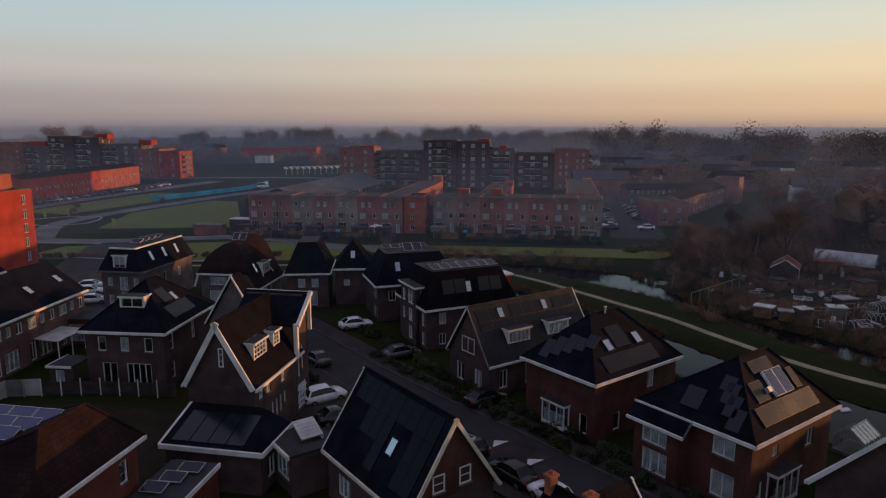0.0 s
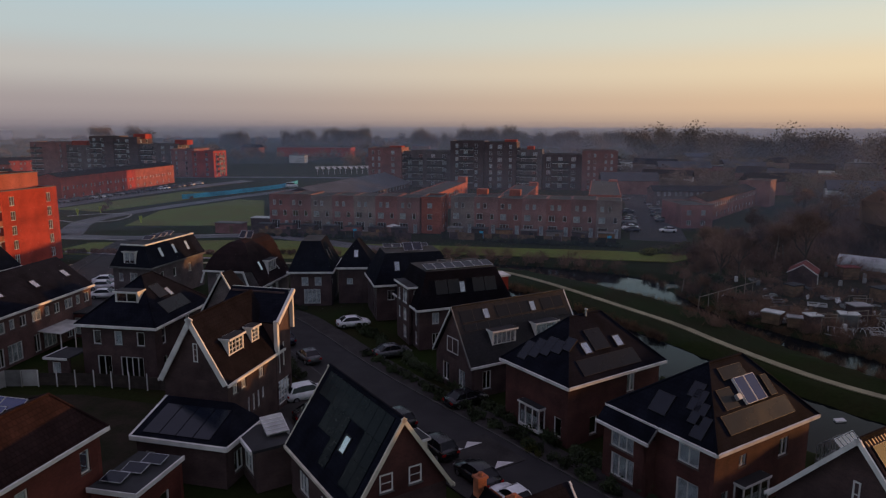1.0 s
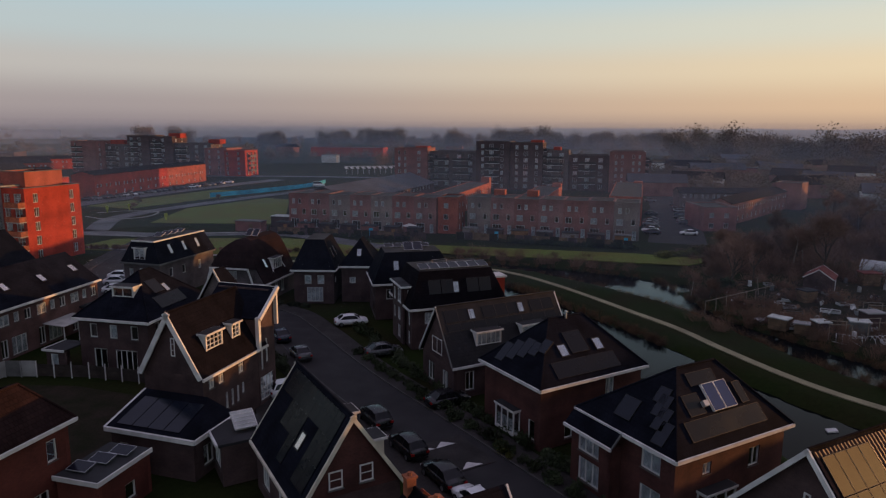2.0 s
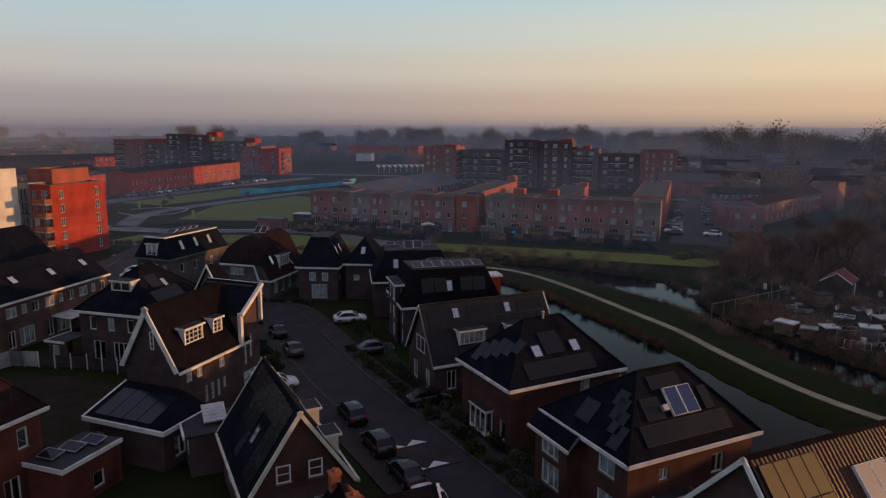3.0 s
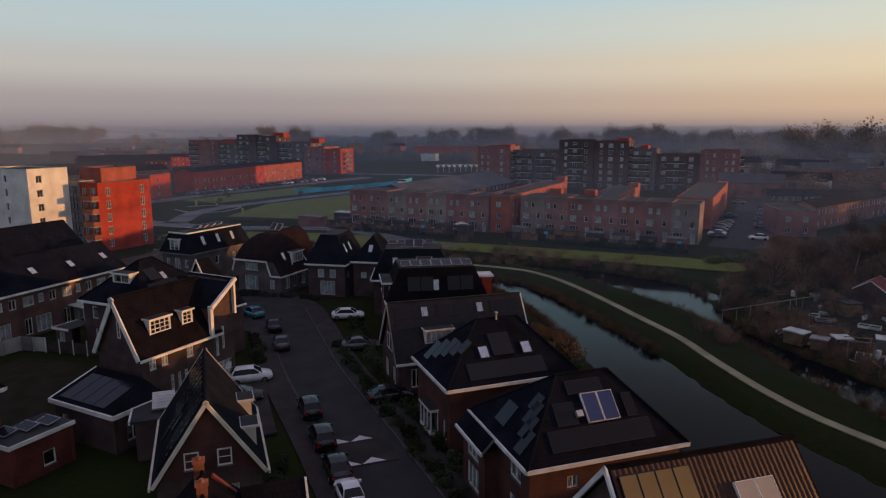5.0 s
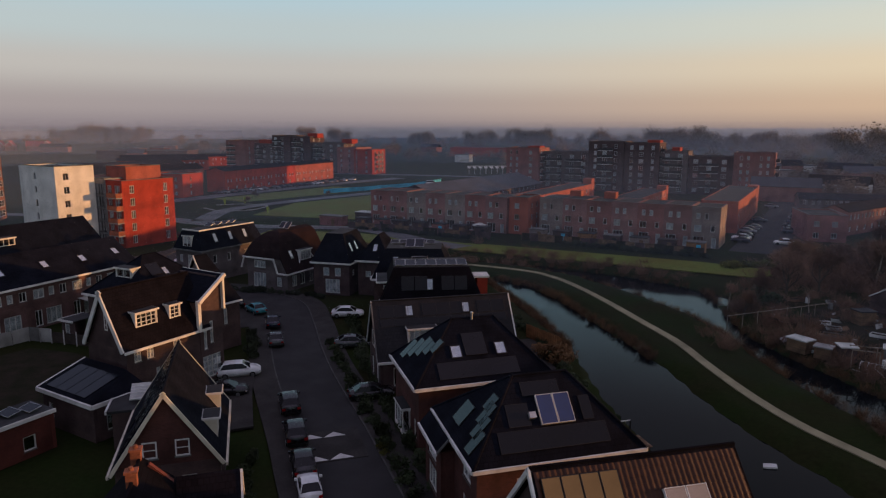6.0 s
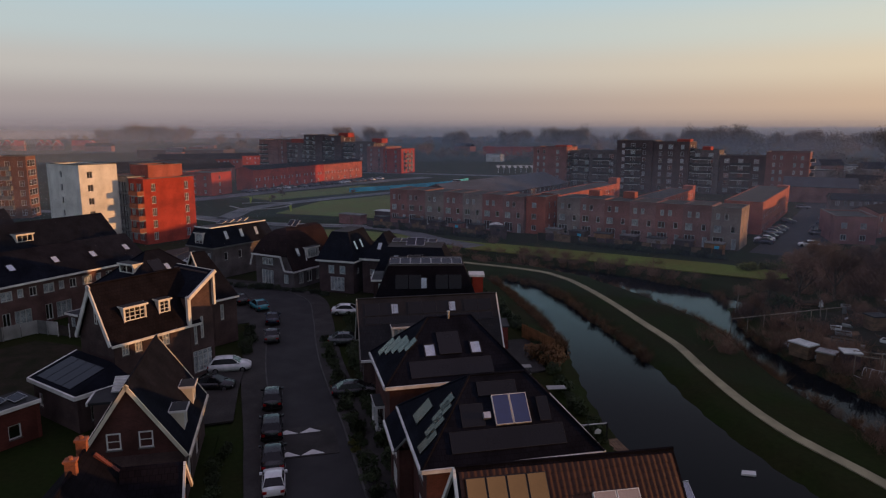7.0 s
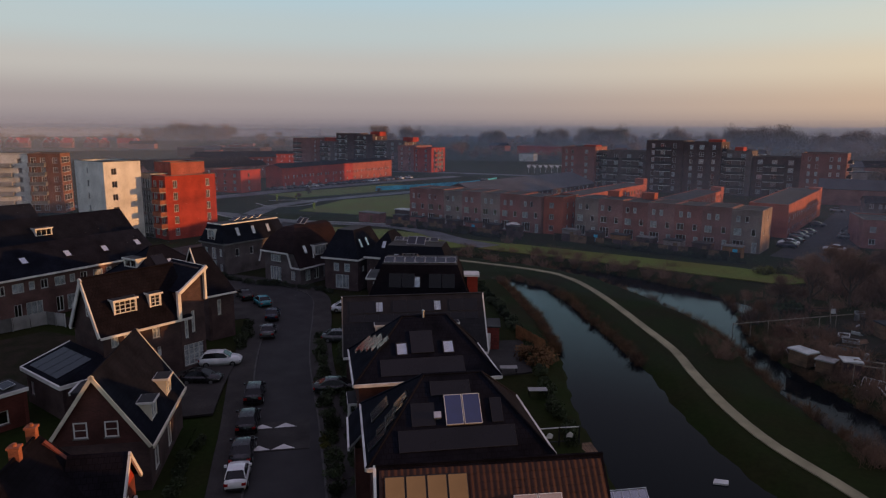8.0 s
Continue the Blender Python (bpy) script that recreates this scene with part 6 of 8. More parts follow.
# tower group: orange brick, recessed glazed stair, white block
TG = pose(-82.7, 111.9, 0, 0, 0, -9.6)
flat_block("orange-red brick apartment tower with white window frames", TG @ Matrix.Translation((-5.6, 0, 0)), 5.6, 12.6, 14.3, 5, M_BRIGHTBRICK,
           front=((0.5, 1.5, 1.7, 2), (3.0, 1.8, 1.9, 2)), right=((1.5, 1.05, 1.7, 2), (9.7, 1.0, 2.3, 2)), balconies=(("front", 2.2, 3.4),), fmat=M_WHITE, blinds=0.1, rail=M_CLAY)
flat_block("grey apartment block with dark glazed loggias", TG @ Matrix.Translation((-10.2, -0.3, 0)), 4.58, 11.8, 14.6, 5, M_CONCRETE, front=((0.3, 1.95, 2.6, 2), (2.4, 1.95, 2.6, 2)), fmat=M_DARKMETAL, blinds=0.0, base=0.06, fill=0.86)
flat_block("brown-red brick core block", TG @ Matrix.Translation((-11.4, 4.0, 0)), 7.2, 8.6, 17.0, 6, M_WINGBRICK)
flat_block("white rendered apartment block with small windows", pose(-103.2, 104.6, 0, 0, 0, -9.6), 13.4, 8.2, 17.6, 6, M_WHITEWALL, front=((5.4, 0.9, 1.5, 1),), right=((1.3, 1.2, 1.5, 2),), cap=M_DARKMETAL, blinds=0.0)
T2 = pose(-147.7, 129.3, 0, 0, 0, 38)
flat_block("brown brick apartment tower with white glazed corner bay", T2 @ Matrix.Translation((-8.6, 0, 0)), 8.6, 7.6, 17.2, 6, M_TANBRICK, front=((0.6, 1.5, 1.7, 2), (3.2, 1.3, 1.6, 2), (6.4, 1.3, 1.6, 2)), right=((0.6, 6.2, 2.6, 3),), balconies=(("front", 0.3, 4.4),), fmat=M_WHITE, blinds=0.1)
flat_block("white rendered apartment block beside a brown tower", T2 @ Matrix.Translation((-20.8, 0.6, 0)), 12.1, 10, 17.0, 6, M_WHITEWALL, front=((1.4, 1.2, 1.6, 2), (9.0, 1.2, 1.6, 2)), balconies=(("front", 4, 3.8),), blinds=0.1, rail=M_CONCRETE)


# ---- cars ----
CAR_CACHE = {}


def car(label, colour, m, L=4.3, Wd=1.78, H=1.48, boxy=0.0, group="parked cars", near=True):
    """A parked car, nose along +x, wheels on the ground."""
    key = (colour.name, L, Wd, H, boxy, near)
    if key in CAR_CACHE:
        c = copy_thing(CAR_CACHE[key], m)
        c["label"] = label
        return c
    c = thing("car", label, "car", m, group)
    CAR_CACHE[key] = c
    h = Wd / 2
    # lower body: stations along x with sill, belt and rounded plan
    st = [(-L / 2, 0.42, 0.80, 0.80), (-L / 2 + 0.12, 0.26, 0.95, 0.93), (-L / 2 + 0.9, 0.20, 0.99, 1.0), (0, 0.19, 0.97, 1.0), (L / 2 - 1.15, 0.20, 0.95, 1.0), (L / 2 - 0.35, 0.24, 0.82, 0.94), (L / 2 - 0.05, 0.34, 0.66, 0.80), (L / 2, 0.42, 0.58, 0.72)]
    k = H / 1.48
    bm = bmesh.new()
    rings = []
    for x, z0, z1, f in st:
        y, z1 = h * f, z1 * k
        rings.append([bm.verts.new(p) for p in ((x, -y * 0.92, z0), (x, -y, (z0 + z1) / 2), (x, -y * 0.93, z1), (x, 0, z1 + 0.03), (x, y * 0.93, z1), (x, y, (z0 + z1) / 2), (x, y * 0.92, z0))])
    for a, b in zip(rings, rings[1:]):
        for i in range(6):
            bm.faces.new((a[i], a[i + 1], b[i + 1], b[i]))
        bm.faces.new((a[6], a[0], b[0], b[6]))
    bm.faces.new(rings[0])
    bm.faces.new(rings[-1][::-1])
    bmesh.ops.recalc_face_normals(bm, faces=bm.faces)
    bmesh.ops.bevel(bm, geom=[e for e in bm.edges if e.calc_face_angle(0) > 0.6], offset=0.05, segments=2, affect="EDGES")
    me = bpy.data.meshes.new("body")
    bm.to_mesh(me)
    bm.free()
    for p in me.polygons:
        p.use_smooth = True
    body = part("body", me, colour, c)
    # cabin: a rounded glasshouse under a curved painted roof
    zb, zt = 0.95 * k, H
    b0, b1 = -L / 2 + 0.14 + 0.30 * (1 - boxy), L / 2 - 1.05
    t0, t1 = -L / 2 + 0.42 + 0.70 * (1 - boxy), L / 2 - 1.80
    q, r = h * 0.91, h * 0.70
    sec = [(b0, zb, 0.0), (t0, zt - 0.10, 0.85), ((t0 * 2 + t1) / 3, zt - 0.03, 1.0), ((t0 + t1 * 2) / 3, zt - 0.02, 1.0), (t1, zt - 0.08, 0.92), (b1, zb, 0.0)]

    def hoop(x, z, grow, out=0.0):
        w = q + (r - q) * min(1.0, (z - zb) / (zt - zb) * 1.05) + out
        return [(x, -q - out, zb), (x, -w, z - 0.05 * grow + out), (x, -w * 0.72, z + out), (x, w * 0.72, z + out), (x, w, z - 0.05 * grow + out), (x, q + out, zb)]
    gl = Shape()
    rings = [hoop(x, z, g) for x, z, g in sec]
    for a, b in zip(rings, rings[1:]):
        gl.solid(a + b, [(i, i + 1, i + 7, i + 6) for i in range(5)])
    part("glazing", gl, M_CARGLASS, c)
    rf = Shape()
    rings = [hoop(x, z, g, 0.015)[1:5] for x, z, g in sec[1:-1]]
    for a, b in zip(rings, rings[1:]):
        rf.solid(a + b, [(i, i + 1, i + 5, i + 4) for i in range(3)])
    rfm = rf.made("roof")
    for p in rfm.polygons:
        p.use_smooth = True
    part("roof", rfm, colour, c)
    for sd in (-1, 1) if near else ():
        for bx, tx, wd in ((b0 + 0.05, t0, 0.14), (b1 - 0.03, t1, 0.07), ((b0 + b1) / 2 - 0.2, (t0 + t1) / 2 - 0.1, 0.05)):
            part("pillar", Shape().beam((bx, sd * (q + 0.01), zb), (tx, sd * (r + 0.02), zt - 0.08), wd, 0.04, (0, sd, 0.3)), colour if wd > 0.05 else M_DARKMETAL, c)
    for x in (-L / 2 + 0.78, L / 2 - 0.85):
        for s in (-1, 1):
            wlr = part("wheel", Shape().tube((x, s * (h - 0.22), 0.32), (x, s * (h + 0.005), 0.32), 0.32, 0.31, 18), M_TYRE, c)
            if not near:
                continue
            part("rim", Shape().tube((x, s * (h - 0.1), 0.32), (x, s * (h + 0.02), 0.32), 0.21, 0.19, 12), M_RIM, wlr)
    for s in (-1, 1):
        part("tail_light", Shape().box(-L / 2 - 0.015, -L / 2 + 0.12, s * h * 0.74 - 0.14, s * h * 0.74 + 0.14, 0.62 * k, 0.80 * k), M_REDLIGHT, c)
        part("head_light", Shape().box(L / 2 - 0.22, L / 2 - 0.03, s * h * 0.66 - 0.15, s * h * 0.66 + 0.15, 0.50 * k, 0.62 * k), M_HEADLIGHT, c)
        if not near:
            continue
        part("mirror", Shape().box(b1 - 0.35, b1 - 0.2, s * (q + 0.14) - 0.1, s * (q + 0.14) + 0.1, zb - 0.02, zb + 0.14), colour, c)
    part("bumper", Shape().box(-L / 2 - 0.03, -L / 2 + 0.06, -h * 0.75, h * 0.75, 0.30, 0.44), M_DARKMETAL, c)
    return c


P_WHITE, P_BLACK, P_TEAL = paint("white", (0.82, 0.82, 0.82)), paint("black", (0.010, 0.010, 0.012)), paint("teal", (0.03, 0.22, 0.26))
P_GREY, P_BLUE, P_SILVER = paint("grey", (0.08, 0.08, 0.085)), paint("dark_blue", (0.012, 0.018, 0.04)), paint("silver", (0.20, 0.205, 0.21))
Z = 0.03
for lab, colr, x, y, yaw, dims in (
        ("small white hatchback parked along the street", P_WHITE, 7.7, 43.0, 129, dict(L=3.6, Wd=1.63, H=1.5, boxy=0.5)),
        ("black car parked along the street", P_BLACK, 5.2, 46.0, 129, {}),
        ("black van-like car parked along the street", P_BLACK, 1.75, 50.1, 129, dict(H=1.6, boxy=0.6)),
        ("black car parked along the street", P_BLACK, -2.2, 55.0, 129, dict(H=1.6, boxy=0.6)),
        ("dark car parked on a paved drive", P_BLACK, -9.6, 55.3, 30, dict(L=4.0)),
        ("white estate car parked beside the gabled house", P_WHITE, -11.8, 59.9, 38, dict(L=4.35, Wd=1.84, H=1.62, boxy=0.75)),
        ("dark car parked near the bend", P_GREY, -14.7, 70.3, 128, dict(L=4.0)),
        ("dark red-black car parked near the bend", P_BLUE, -19.4, 76.2, 128, dict(L=4.0)),
        ("teal hatchback parked on the corner", P_TEAL, -25.4, 80.6, 150, dict(L=4.1)),
        ("dark car parked beside the teal one", P_BLACK, -30.4, 82.2, 150, {}),
        ("dark car parked in front of the houses", P_GREY, -5.6, 72.8, 30, {}),
        ("dark car parked in front of the houses", P_BLACK, 3.6, 60.0, 37, {}),
        ("white and black car parked in a front bay", P_WHITE, -12.6, 83.8, 25, dict(L=4.4)),
        ("white car on the parking strip", P_WHITE, -58.9, 103.8, 15, dict(L=4.4)),
        ("white car on the parking strip", P_WHITE, -53.6, 94.8, 15, dict(L=4.4)),
        ("white car on the parking strip", P_WHITE, -57.0, 100.0, 15, dict(L=4.4))):
    car(lab, colr, pose(x, y, Z + 0.01, 0, 0, yaw), **dims)
rng = random.Random(5)
FARCOL = [P_WHITE, P_SILVER, P_BLACK, P_GREY, P_BLACK, P_BLUE]
for i in range(26):
    t = i / 25
    x, y = -144.5 + 14 * t, 214 + 84 * t
    if rng.random() < 0.85:
        car("car parked in front of the long brick row", FARCOL[rng.randrange(6)], pose(x + rng.uniform(-0.3, 0.3), y, Z, 0, 0, -10 + rng.choice((0, 180))), group="car park", near=False)
for i in range(22):
    t = i / 21
    for off in (-4.4, 4.4):
        if rng.random() < 0.55:
            x, y = 43.8 + 12 * t + off, 172 + 82 * t
            car("car parked beside the rear lane", FARCOL[rng.randrange(6)], pose(x + rng.uniform(-0.4, 0.4), y, Z, 0, 0, rng.choice((-8, 172)) + rng.uniform(-3, 3)), group="car park", near=False)


# ---- plants ----
def bare_tree(name, seed, height, spread, trunk_r, levels=4, wide=1.0, twigs=900):
    """Trunk and limbs, with a crown of many fine bare twigs."""
    rng = random.Random(seed)
    wood, tips = Shape(), []

    def grow(p, d, length, r, lev):
        q = p + d * length
        wood.tube(p, q, r, r * 0.62, 5 if lev < 2 else 4)
        tips.append((q, d, lev))
        if lev >= levels:
            return
        for _ in range(3 if lev else 5):
            a = Vector((rng.uniform(-1, 1), rng.uniform(-1, 1), rng.uniform(-0.15, 0.9))).normalized()
            nd = (d * (1.0 - spread) + a * spread + Vector((0, 0, 0.12))).normalized()
            grow(p + d * length * rng.uniform(0.55, 1.0), nd, length * rng.uniform(0.58, 0.8), r * 0.52, lev + 1)
    grow(Vector((0, 0, -0.1)), Vector((rng.uniform(-0.06, 0.06), rng.uniform(-0.06, 0.06), 1)).normalized(), height * 0.30, trunk_r, 0)
    tw = Shape()
    ends = [e for e in tips if e[2] >= levels - 1]
    for _ in range(twigs):
        q, d, _l = ends[rng.randrange(len(ends))]
        a = (d + Vector((rng.gauss(0, 0.8), rng.gauss(0, 0.8), rng.gauss(0.1, 0.7)))).normalized()
        s = a.orthogonal().normalized() * rng.uniform(0.015, 0.035) * wide
        p = q + Vector((rng.gauss(0, 0.25), rng.gauss(0, 0.25), rng.gauss(0, 0.25)))
        l = rng.uniform(0.5, 1.3) * height / 9
        e = p + a * l
        tw.face(p - s, p + s, e)
        k = p + a * l * 0.5
        b = (a + Vector((rng.gauss(0, 0.7), rng.gauss(0, 0.7), rng.gauss(0, 0.7)))).normalized() * l * 0.6
        tw.face(k - s * 0.8, k + s * 0.8, k + b)
    return wood.made(name + "_trunk"), tw.made(name + "_crown")


def leafy(seed, r, n, flat=0.8, size=0.14, core=0.0, inner=0.6):
    """A bush: many small leaves scattered through an uneven mound."""
    rng = random.Random(seed)
    s = Shape()
    lobes = [(Vector((rng.uniform(-r, r) * 0.6, rng.uniform(-r, r) * 0.6, r * flat * rng.uniform(0.35, 0.9))), r * rng.uniform(0.35, 0.6)) for _ in range(9)]
    for _ in range(n):
        c, rr = lobes[rng.randrange(9)]
        v = Vector((rng.gauss(0, 1), rng.gauss(0, 1), rng.gauss(0, 0.9))).normalized() * rr * rng.uniform(inner, 0.98)
        p = c + v
        if p.z < 0.02:
            p.z = rng.uniform(0.02, 0.3)
        a = Vector((rng.gauss(0, 1), rng.gauss(0, 1), rng.gauss(0, 1))).normalized()
        b = a.orthogonal().normalized()
        k = size * rng.uniform(0.6, 1.5)
        s.face(p - a * k, p + b * k * 0.6, p + a * k, p - b * k * 0.6)
    for c, rr in lobes if core else ():
        # dense inner twigs of each lobe
        base = len(s.v)
        for j in range(1, 3):
            for i in range(5):
                f, g = math.pi * j / 3, 2 * math.pi * i / 5
                q = rr * core * rng.uniform(0.7, 1.15)
                s.v.append((c.x + q * math.sin(f) * math.cos(g), c.y + q * math.sin(f) * math.sin(g), max(0.0, c.z + q * math.cos(f))))
        s.v.extend(((c.x, c.y, c.z + rr * core), (c.x, c.y, max(0.0, c.z - rr * core))))
        for i in range(5):
            k = (i + 1) % 5
            s.f.extend(((base + 10, base + i, base + k), (base + i, base + 5 + i, base + 5 + k, base + k), (base + 5 + i, base + 11, base + 5 + k)))
    return s


def twig_bush(seed, r, n, h=1.0):
    """A leafless thicket: thin stems fanning out of the soil."""
    rng = random.Random(seed)
    s = Shape()
    for _ in range(n):
        p = Vector((rng.gauss(0, r * 0.4), rng.gauss(0, r * 0.4), -0.05))
        d = Vector((rng.gauss(0, 0.5), rng.gauss(0, 0.5), 1)).normalized()
        l = h * rng.uniform(0.5, 1.3)
        w = d.orthogonal().normalized() * rng.uniform(0.012, 0.03)
        s.face(p - w, p + w, p + d * l)
        for _k in range(4):
            q = p + d * l * rng.uniform(0.35, 0.9)
            e = (d + Vector((rng.gauss(0, 0.8), rng.gauss(0, 0.8), rng.gauss(0, 0.5)))).normalized() * l * rng.uniform(0.2, 0.45)
            s.face(q - w * 0.7, q + w * 0.7, q + e)
    return s


TREES = [bare_tree("tree", 11 + i, hh, sp, tr, 4, 1.0, tw) for i, (hh, sp, tr, tw) in enumerate(((10, 0.55, 0.22, 2000), (13, 0.5, 0.28, 2200), (8, 0.62, 0.18, 1700), (11, 0.45, 0.2, 2000)))]
TREES += [bare_tree("tree", 31 + i, hh, sp, tr, 3, 3.0, 900) for i, (hh, sp, tr) in enumerate(((13, 0.5, 0.28), (10, 0.55, 0.22)))]
for tr, cr in TREES:
    tr.materials.append(M_BARK)
    cr.materials.append(M_TWIG)


def tree(kind, x, y, scale, yaw, label="bare brown deciduous tree", bark=None):
    t = thing("tree", label, "tree", Matrix.Translation((x, y, -0.15)) @ pose(0, 0, 0, 0, 0, yaw) @ Matrix.Scale(scale, 4), "trees")
    tr = new("trunk", TREES[kind][0])
    tr.parent = t
    cr = new("crown", TREES[kind][1])
    cr.parent = t
    return t


rng = random.Random(21)


def clear_of_water(x, y, gap=1.5):
    a, b = np.array([x]), np.array([y])
    return min(reach(a, b, CANAL)[0], reach(a, b, DITCH)[0], reach(a, b, POND)[0]) > gap


spots = [(58, 131, 1.0), (62, 126, 1.1), (40, 113, 0.7), (44, 116, 0.8), (48, 135, 0.9), (54, 139, 1.0), (38, 106, 0.55), (49, 122, 0.7)]
for _ in range(95):
    spots.append((rng.uniform(56, 160), rng.uniform(126, 235), rng.uniform(0.6, 1.1)))
for _ in range(30):
    spots.append((rng.uniform(84, 140), rng.uniform(76, 125), rng.uniform(0.6, 1.0)))
for x, y, sc in spots:
    inrow = x < 114 and 150 < y < 265 and y > 1.5 * (x - 70) + 172
    if clear_of_water(x, y) and not inrow and not (66 < x < 84 and 124 < y < 140):
        tree(rng.randrange(4), x, y, sc, rng.uniform(0, 360))
for x, y, sc in ((-120, 205, 0.5), (-112, 190, 0.45), (-130, 246, 0.5), (-126, 262, 0.5), (-136, 226, 0.5), (-100, 222, 0.4), (-20, 152, 0.5), (-41, 161, 0.5)):
    tree(2, x, y, sc, rng.uniform(0, 360), "small bare street tree")

# thickets on the ditch banks and in the allotments, counted as stuff
def scatter(name, label, category, protos, places, material):
    s = Shape()
    for k, (x, y, z, sc, yaw) in enumerate(places):
        p = protos[k % len(protos)]
        c, n = math.cos(yaw) * sc, math.sin(yaw) * sc
        base = len(s.v)
        s.v.extend((x + c * a - n * b, y + n * a + c * b, z + sc * e) for a, b, e in p.v)
        s.f.extend(tuple(base + i for i in f) for f in p.f)
    return single(name, s, material, label, category, kind="stuff")


thick = [twig_bush(40 + i, 1.3, 90, 1.6) for i in range(4)]
place = []
for _ in range(900):
    if rng.random() < 0.6:
        i = rng.randrange(len(DITCH) - 1)
        a, b = DITCH[i], DITCH[i + 1]
        t = rng.random()
        x, y = a[0] + (b[0] - a[0]) * t + rng.gauss(0, 6), a[1] + (b[1] - a[1]) * t + rng.gauss(0, 6)
    else:
        x, y = rng.uniform(40, 120), rng.uniform(75, 150)
    dpath = min(math.hypot(x - px, y - py) for px, py in PATHLINE)
    if (20 < x < 36 and 95 < y < 126) or (36 < x < 46 and 70 < y < 93):
        continue
    if y > 60 and clear_of_water(x, y, 0.3) and reach(np.array([x]), np.array([y]), CANAL)[0] > 9 and dpath > 4.5 and (x > 20 or y > 126):
        place.append((x, y, -0.2, rng.uniform(0.5, 1.3), rng.uniform(0, 6.28)))
scatter("thicket", "brown leafless thickets along the ditch", "bushes", thick, place, M_TWIG)
reed = [twig_bush(60 + i, 0.5, 40, 1.1) for i in range(3)]
place = []
for line, lo, hi in ((CANAL, -0.2, 1.0), (DITCH, -0.2, 0.8)):
    for _ in range(1500 if line is CANAL else 500):
        i = rng.randrange(len(line) - 1)
        a, b = line[i], line[i + 1]
        t = rng.random()
        ex, ey = b[0] - a[0], b[1] - a[1]
        n = math.hypot(ex, ey)
        w = a[2] + (b[2] - a[2]) * t + rng.uniform(lo, hi)
        sd = 1 if (line is CANAL and rng.random() < 0.75) else -1
        if line is DITCH:
            sd = rng.choice((-1, 1))
        x, y = a[0] + ex * t - sd * -ey / n * w, a[1] + ey * t - sd * ex / n * w
        if line is DITCH or y > 84:
            place.append((x, y, -1.0, rng.uniform(0.5, 1.1), rng.uniform(0, 6.28)))
scatter("reeds", "dry orange-brown reeds on the canal banks", "reeds", reed, place, M_REED)

rng = random.Random(33)
# tall wood beyond the allotments, mostly unseen, added to keep sun off the houses
dense = [leafy(160 + i, 4.6, 260, 1.25, 0.24, 0.85) for i in range(3)]
place = []
for lo, hi, low, high, n in ((120, 178, 1.8, 2.3, 62), (107, 119, 1.8, 2.0, 20)):
    for _ in range(n):
        x = rng.uniform(118, 152)
        place.append((x, 0.45 * (x - 120) + rng.uniform(lo, hi), -0.3, rng.uniform(low, high), rng.uniform(0, 6.28)))
for _ in range(46):
    place.append((rng.uniform(79, 92), rng.uniform(58, 83.5), -0.3, rng.uniform(0.95, 1.12), rng.uniform(0, 6.28)))
for _ in range(26):
    place.append((rng.uniform(88, 104), rng.uniform(115, 142), -0.3, rng.uniform(1.5, 2.0), rng.uniform(0, 6.28)))
scatter("tall_wood", "tall dense brown wood, mostly unseen, added for shade", "woods", dense, place, M_TWIG)

# dense scrub between the lanes and the ditch
scrub = [twig_bush(140 + i, 1.9, 170, 1.7) for i in range(4)]
place = []
while len(place) < 360:
    x, y = rng.uniform(36, 118), rng.uniform(108, 205)
    inrow = (x < 46 and y < 146) or (x < 114 and 150 < y < 265 and y > 1.5 * (x - 70) + 166) or (x < 66 and y > 134 and x < 36 + 0.9 * (y - 130)) or (43 < x < 82 and y < 126)
    if not inrow and clear_of_water(x, y, 1.0) and not (66 < x < 84 and y < 142):
        place.append((x, y, -0.2, rng.uniform(1.2, 2.9), rng.uniform(0, 6.28)))
scatter("scrub", "dense brown leafless scrub beside the allotments", "bushes", scrub, place, M_TWIG)

# far woods toward the horizon
far = [leafy(80 + i, 4.6, 300, 1.25, 0.30, inner=0.1) for i in range(6)]
middle = [leafy(90 + i, 4.6, 1000, 1.25, 0.19, inner=0.15) for i in range(5)]
place = []
rng = random.Random(8)
while len(place) < 1150:
    k = rng.random()
    r = rng.uniform(225, 340) if k < 0.25 else rng.uniform(340, 700) if k < 0.7 else rng.uniform(700, 1500)
    a = radians(rng.uniform(-70, 60) if k > 0.45 else rng.uniform(12, 60))
    x, y = r * math.sin(a), r * math.cos(a)
    if (a < -0.76 and r < 1000) or (r < 420 and x < 70) or (-300 < x < 60 and y < 400) or (x < -100 and r < 520) or (44 < x < 70 and y < 330) or (x < 120 and y < 275):
        continue
    place.append((x, y, -1.2, rng.uniform(0.7, 1.6) * (1 + r / 2200), rng.uniform(0, 6.28)))
clump = []
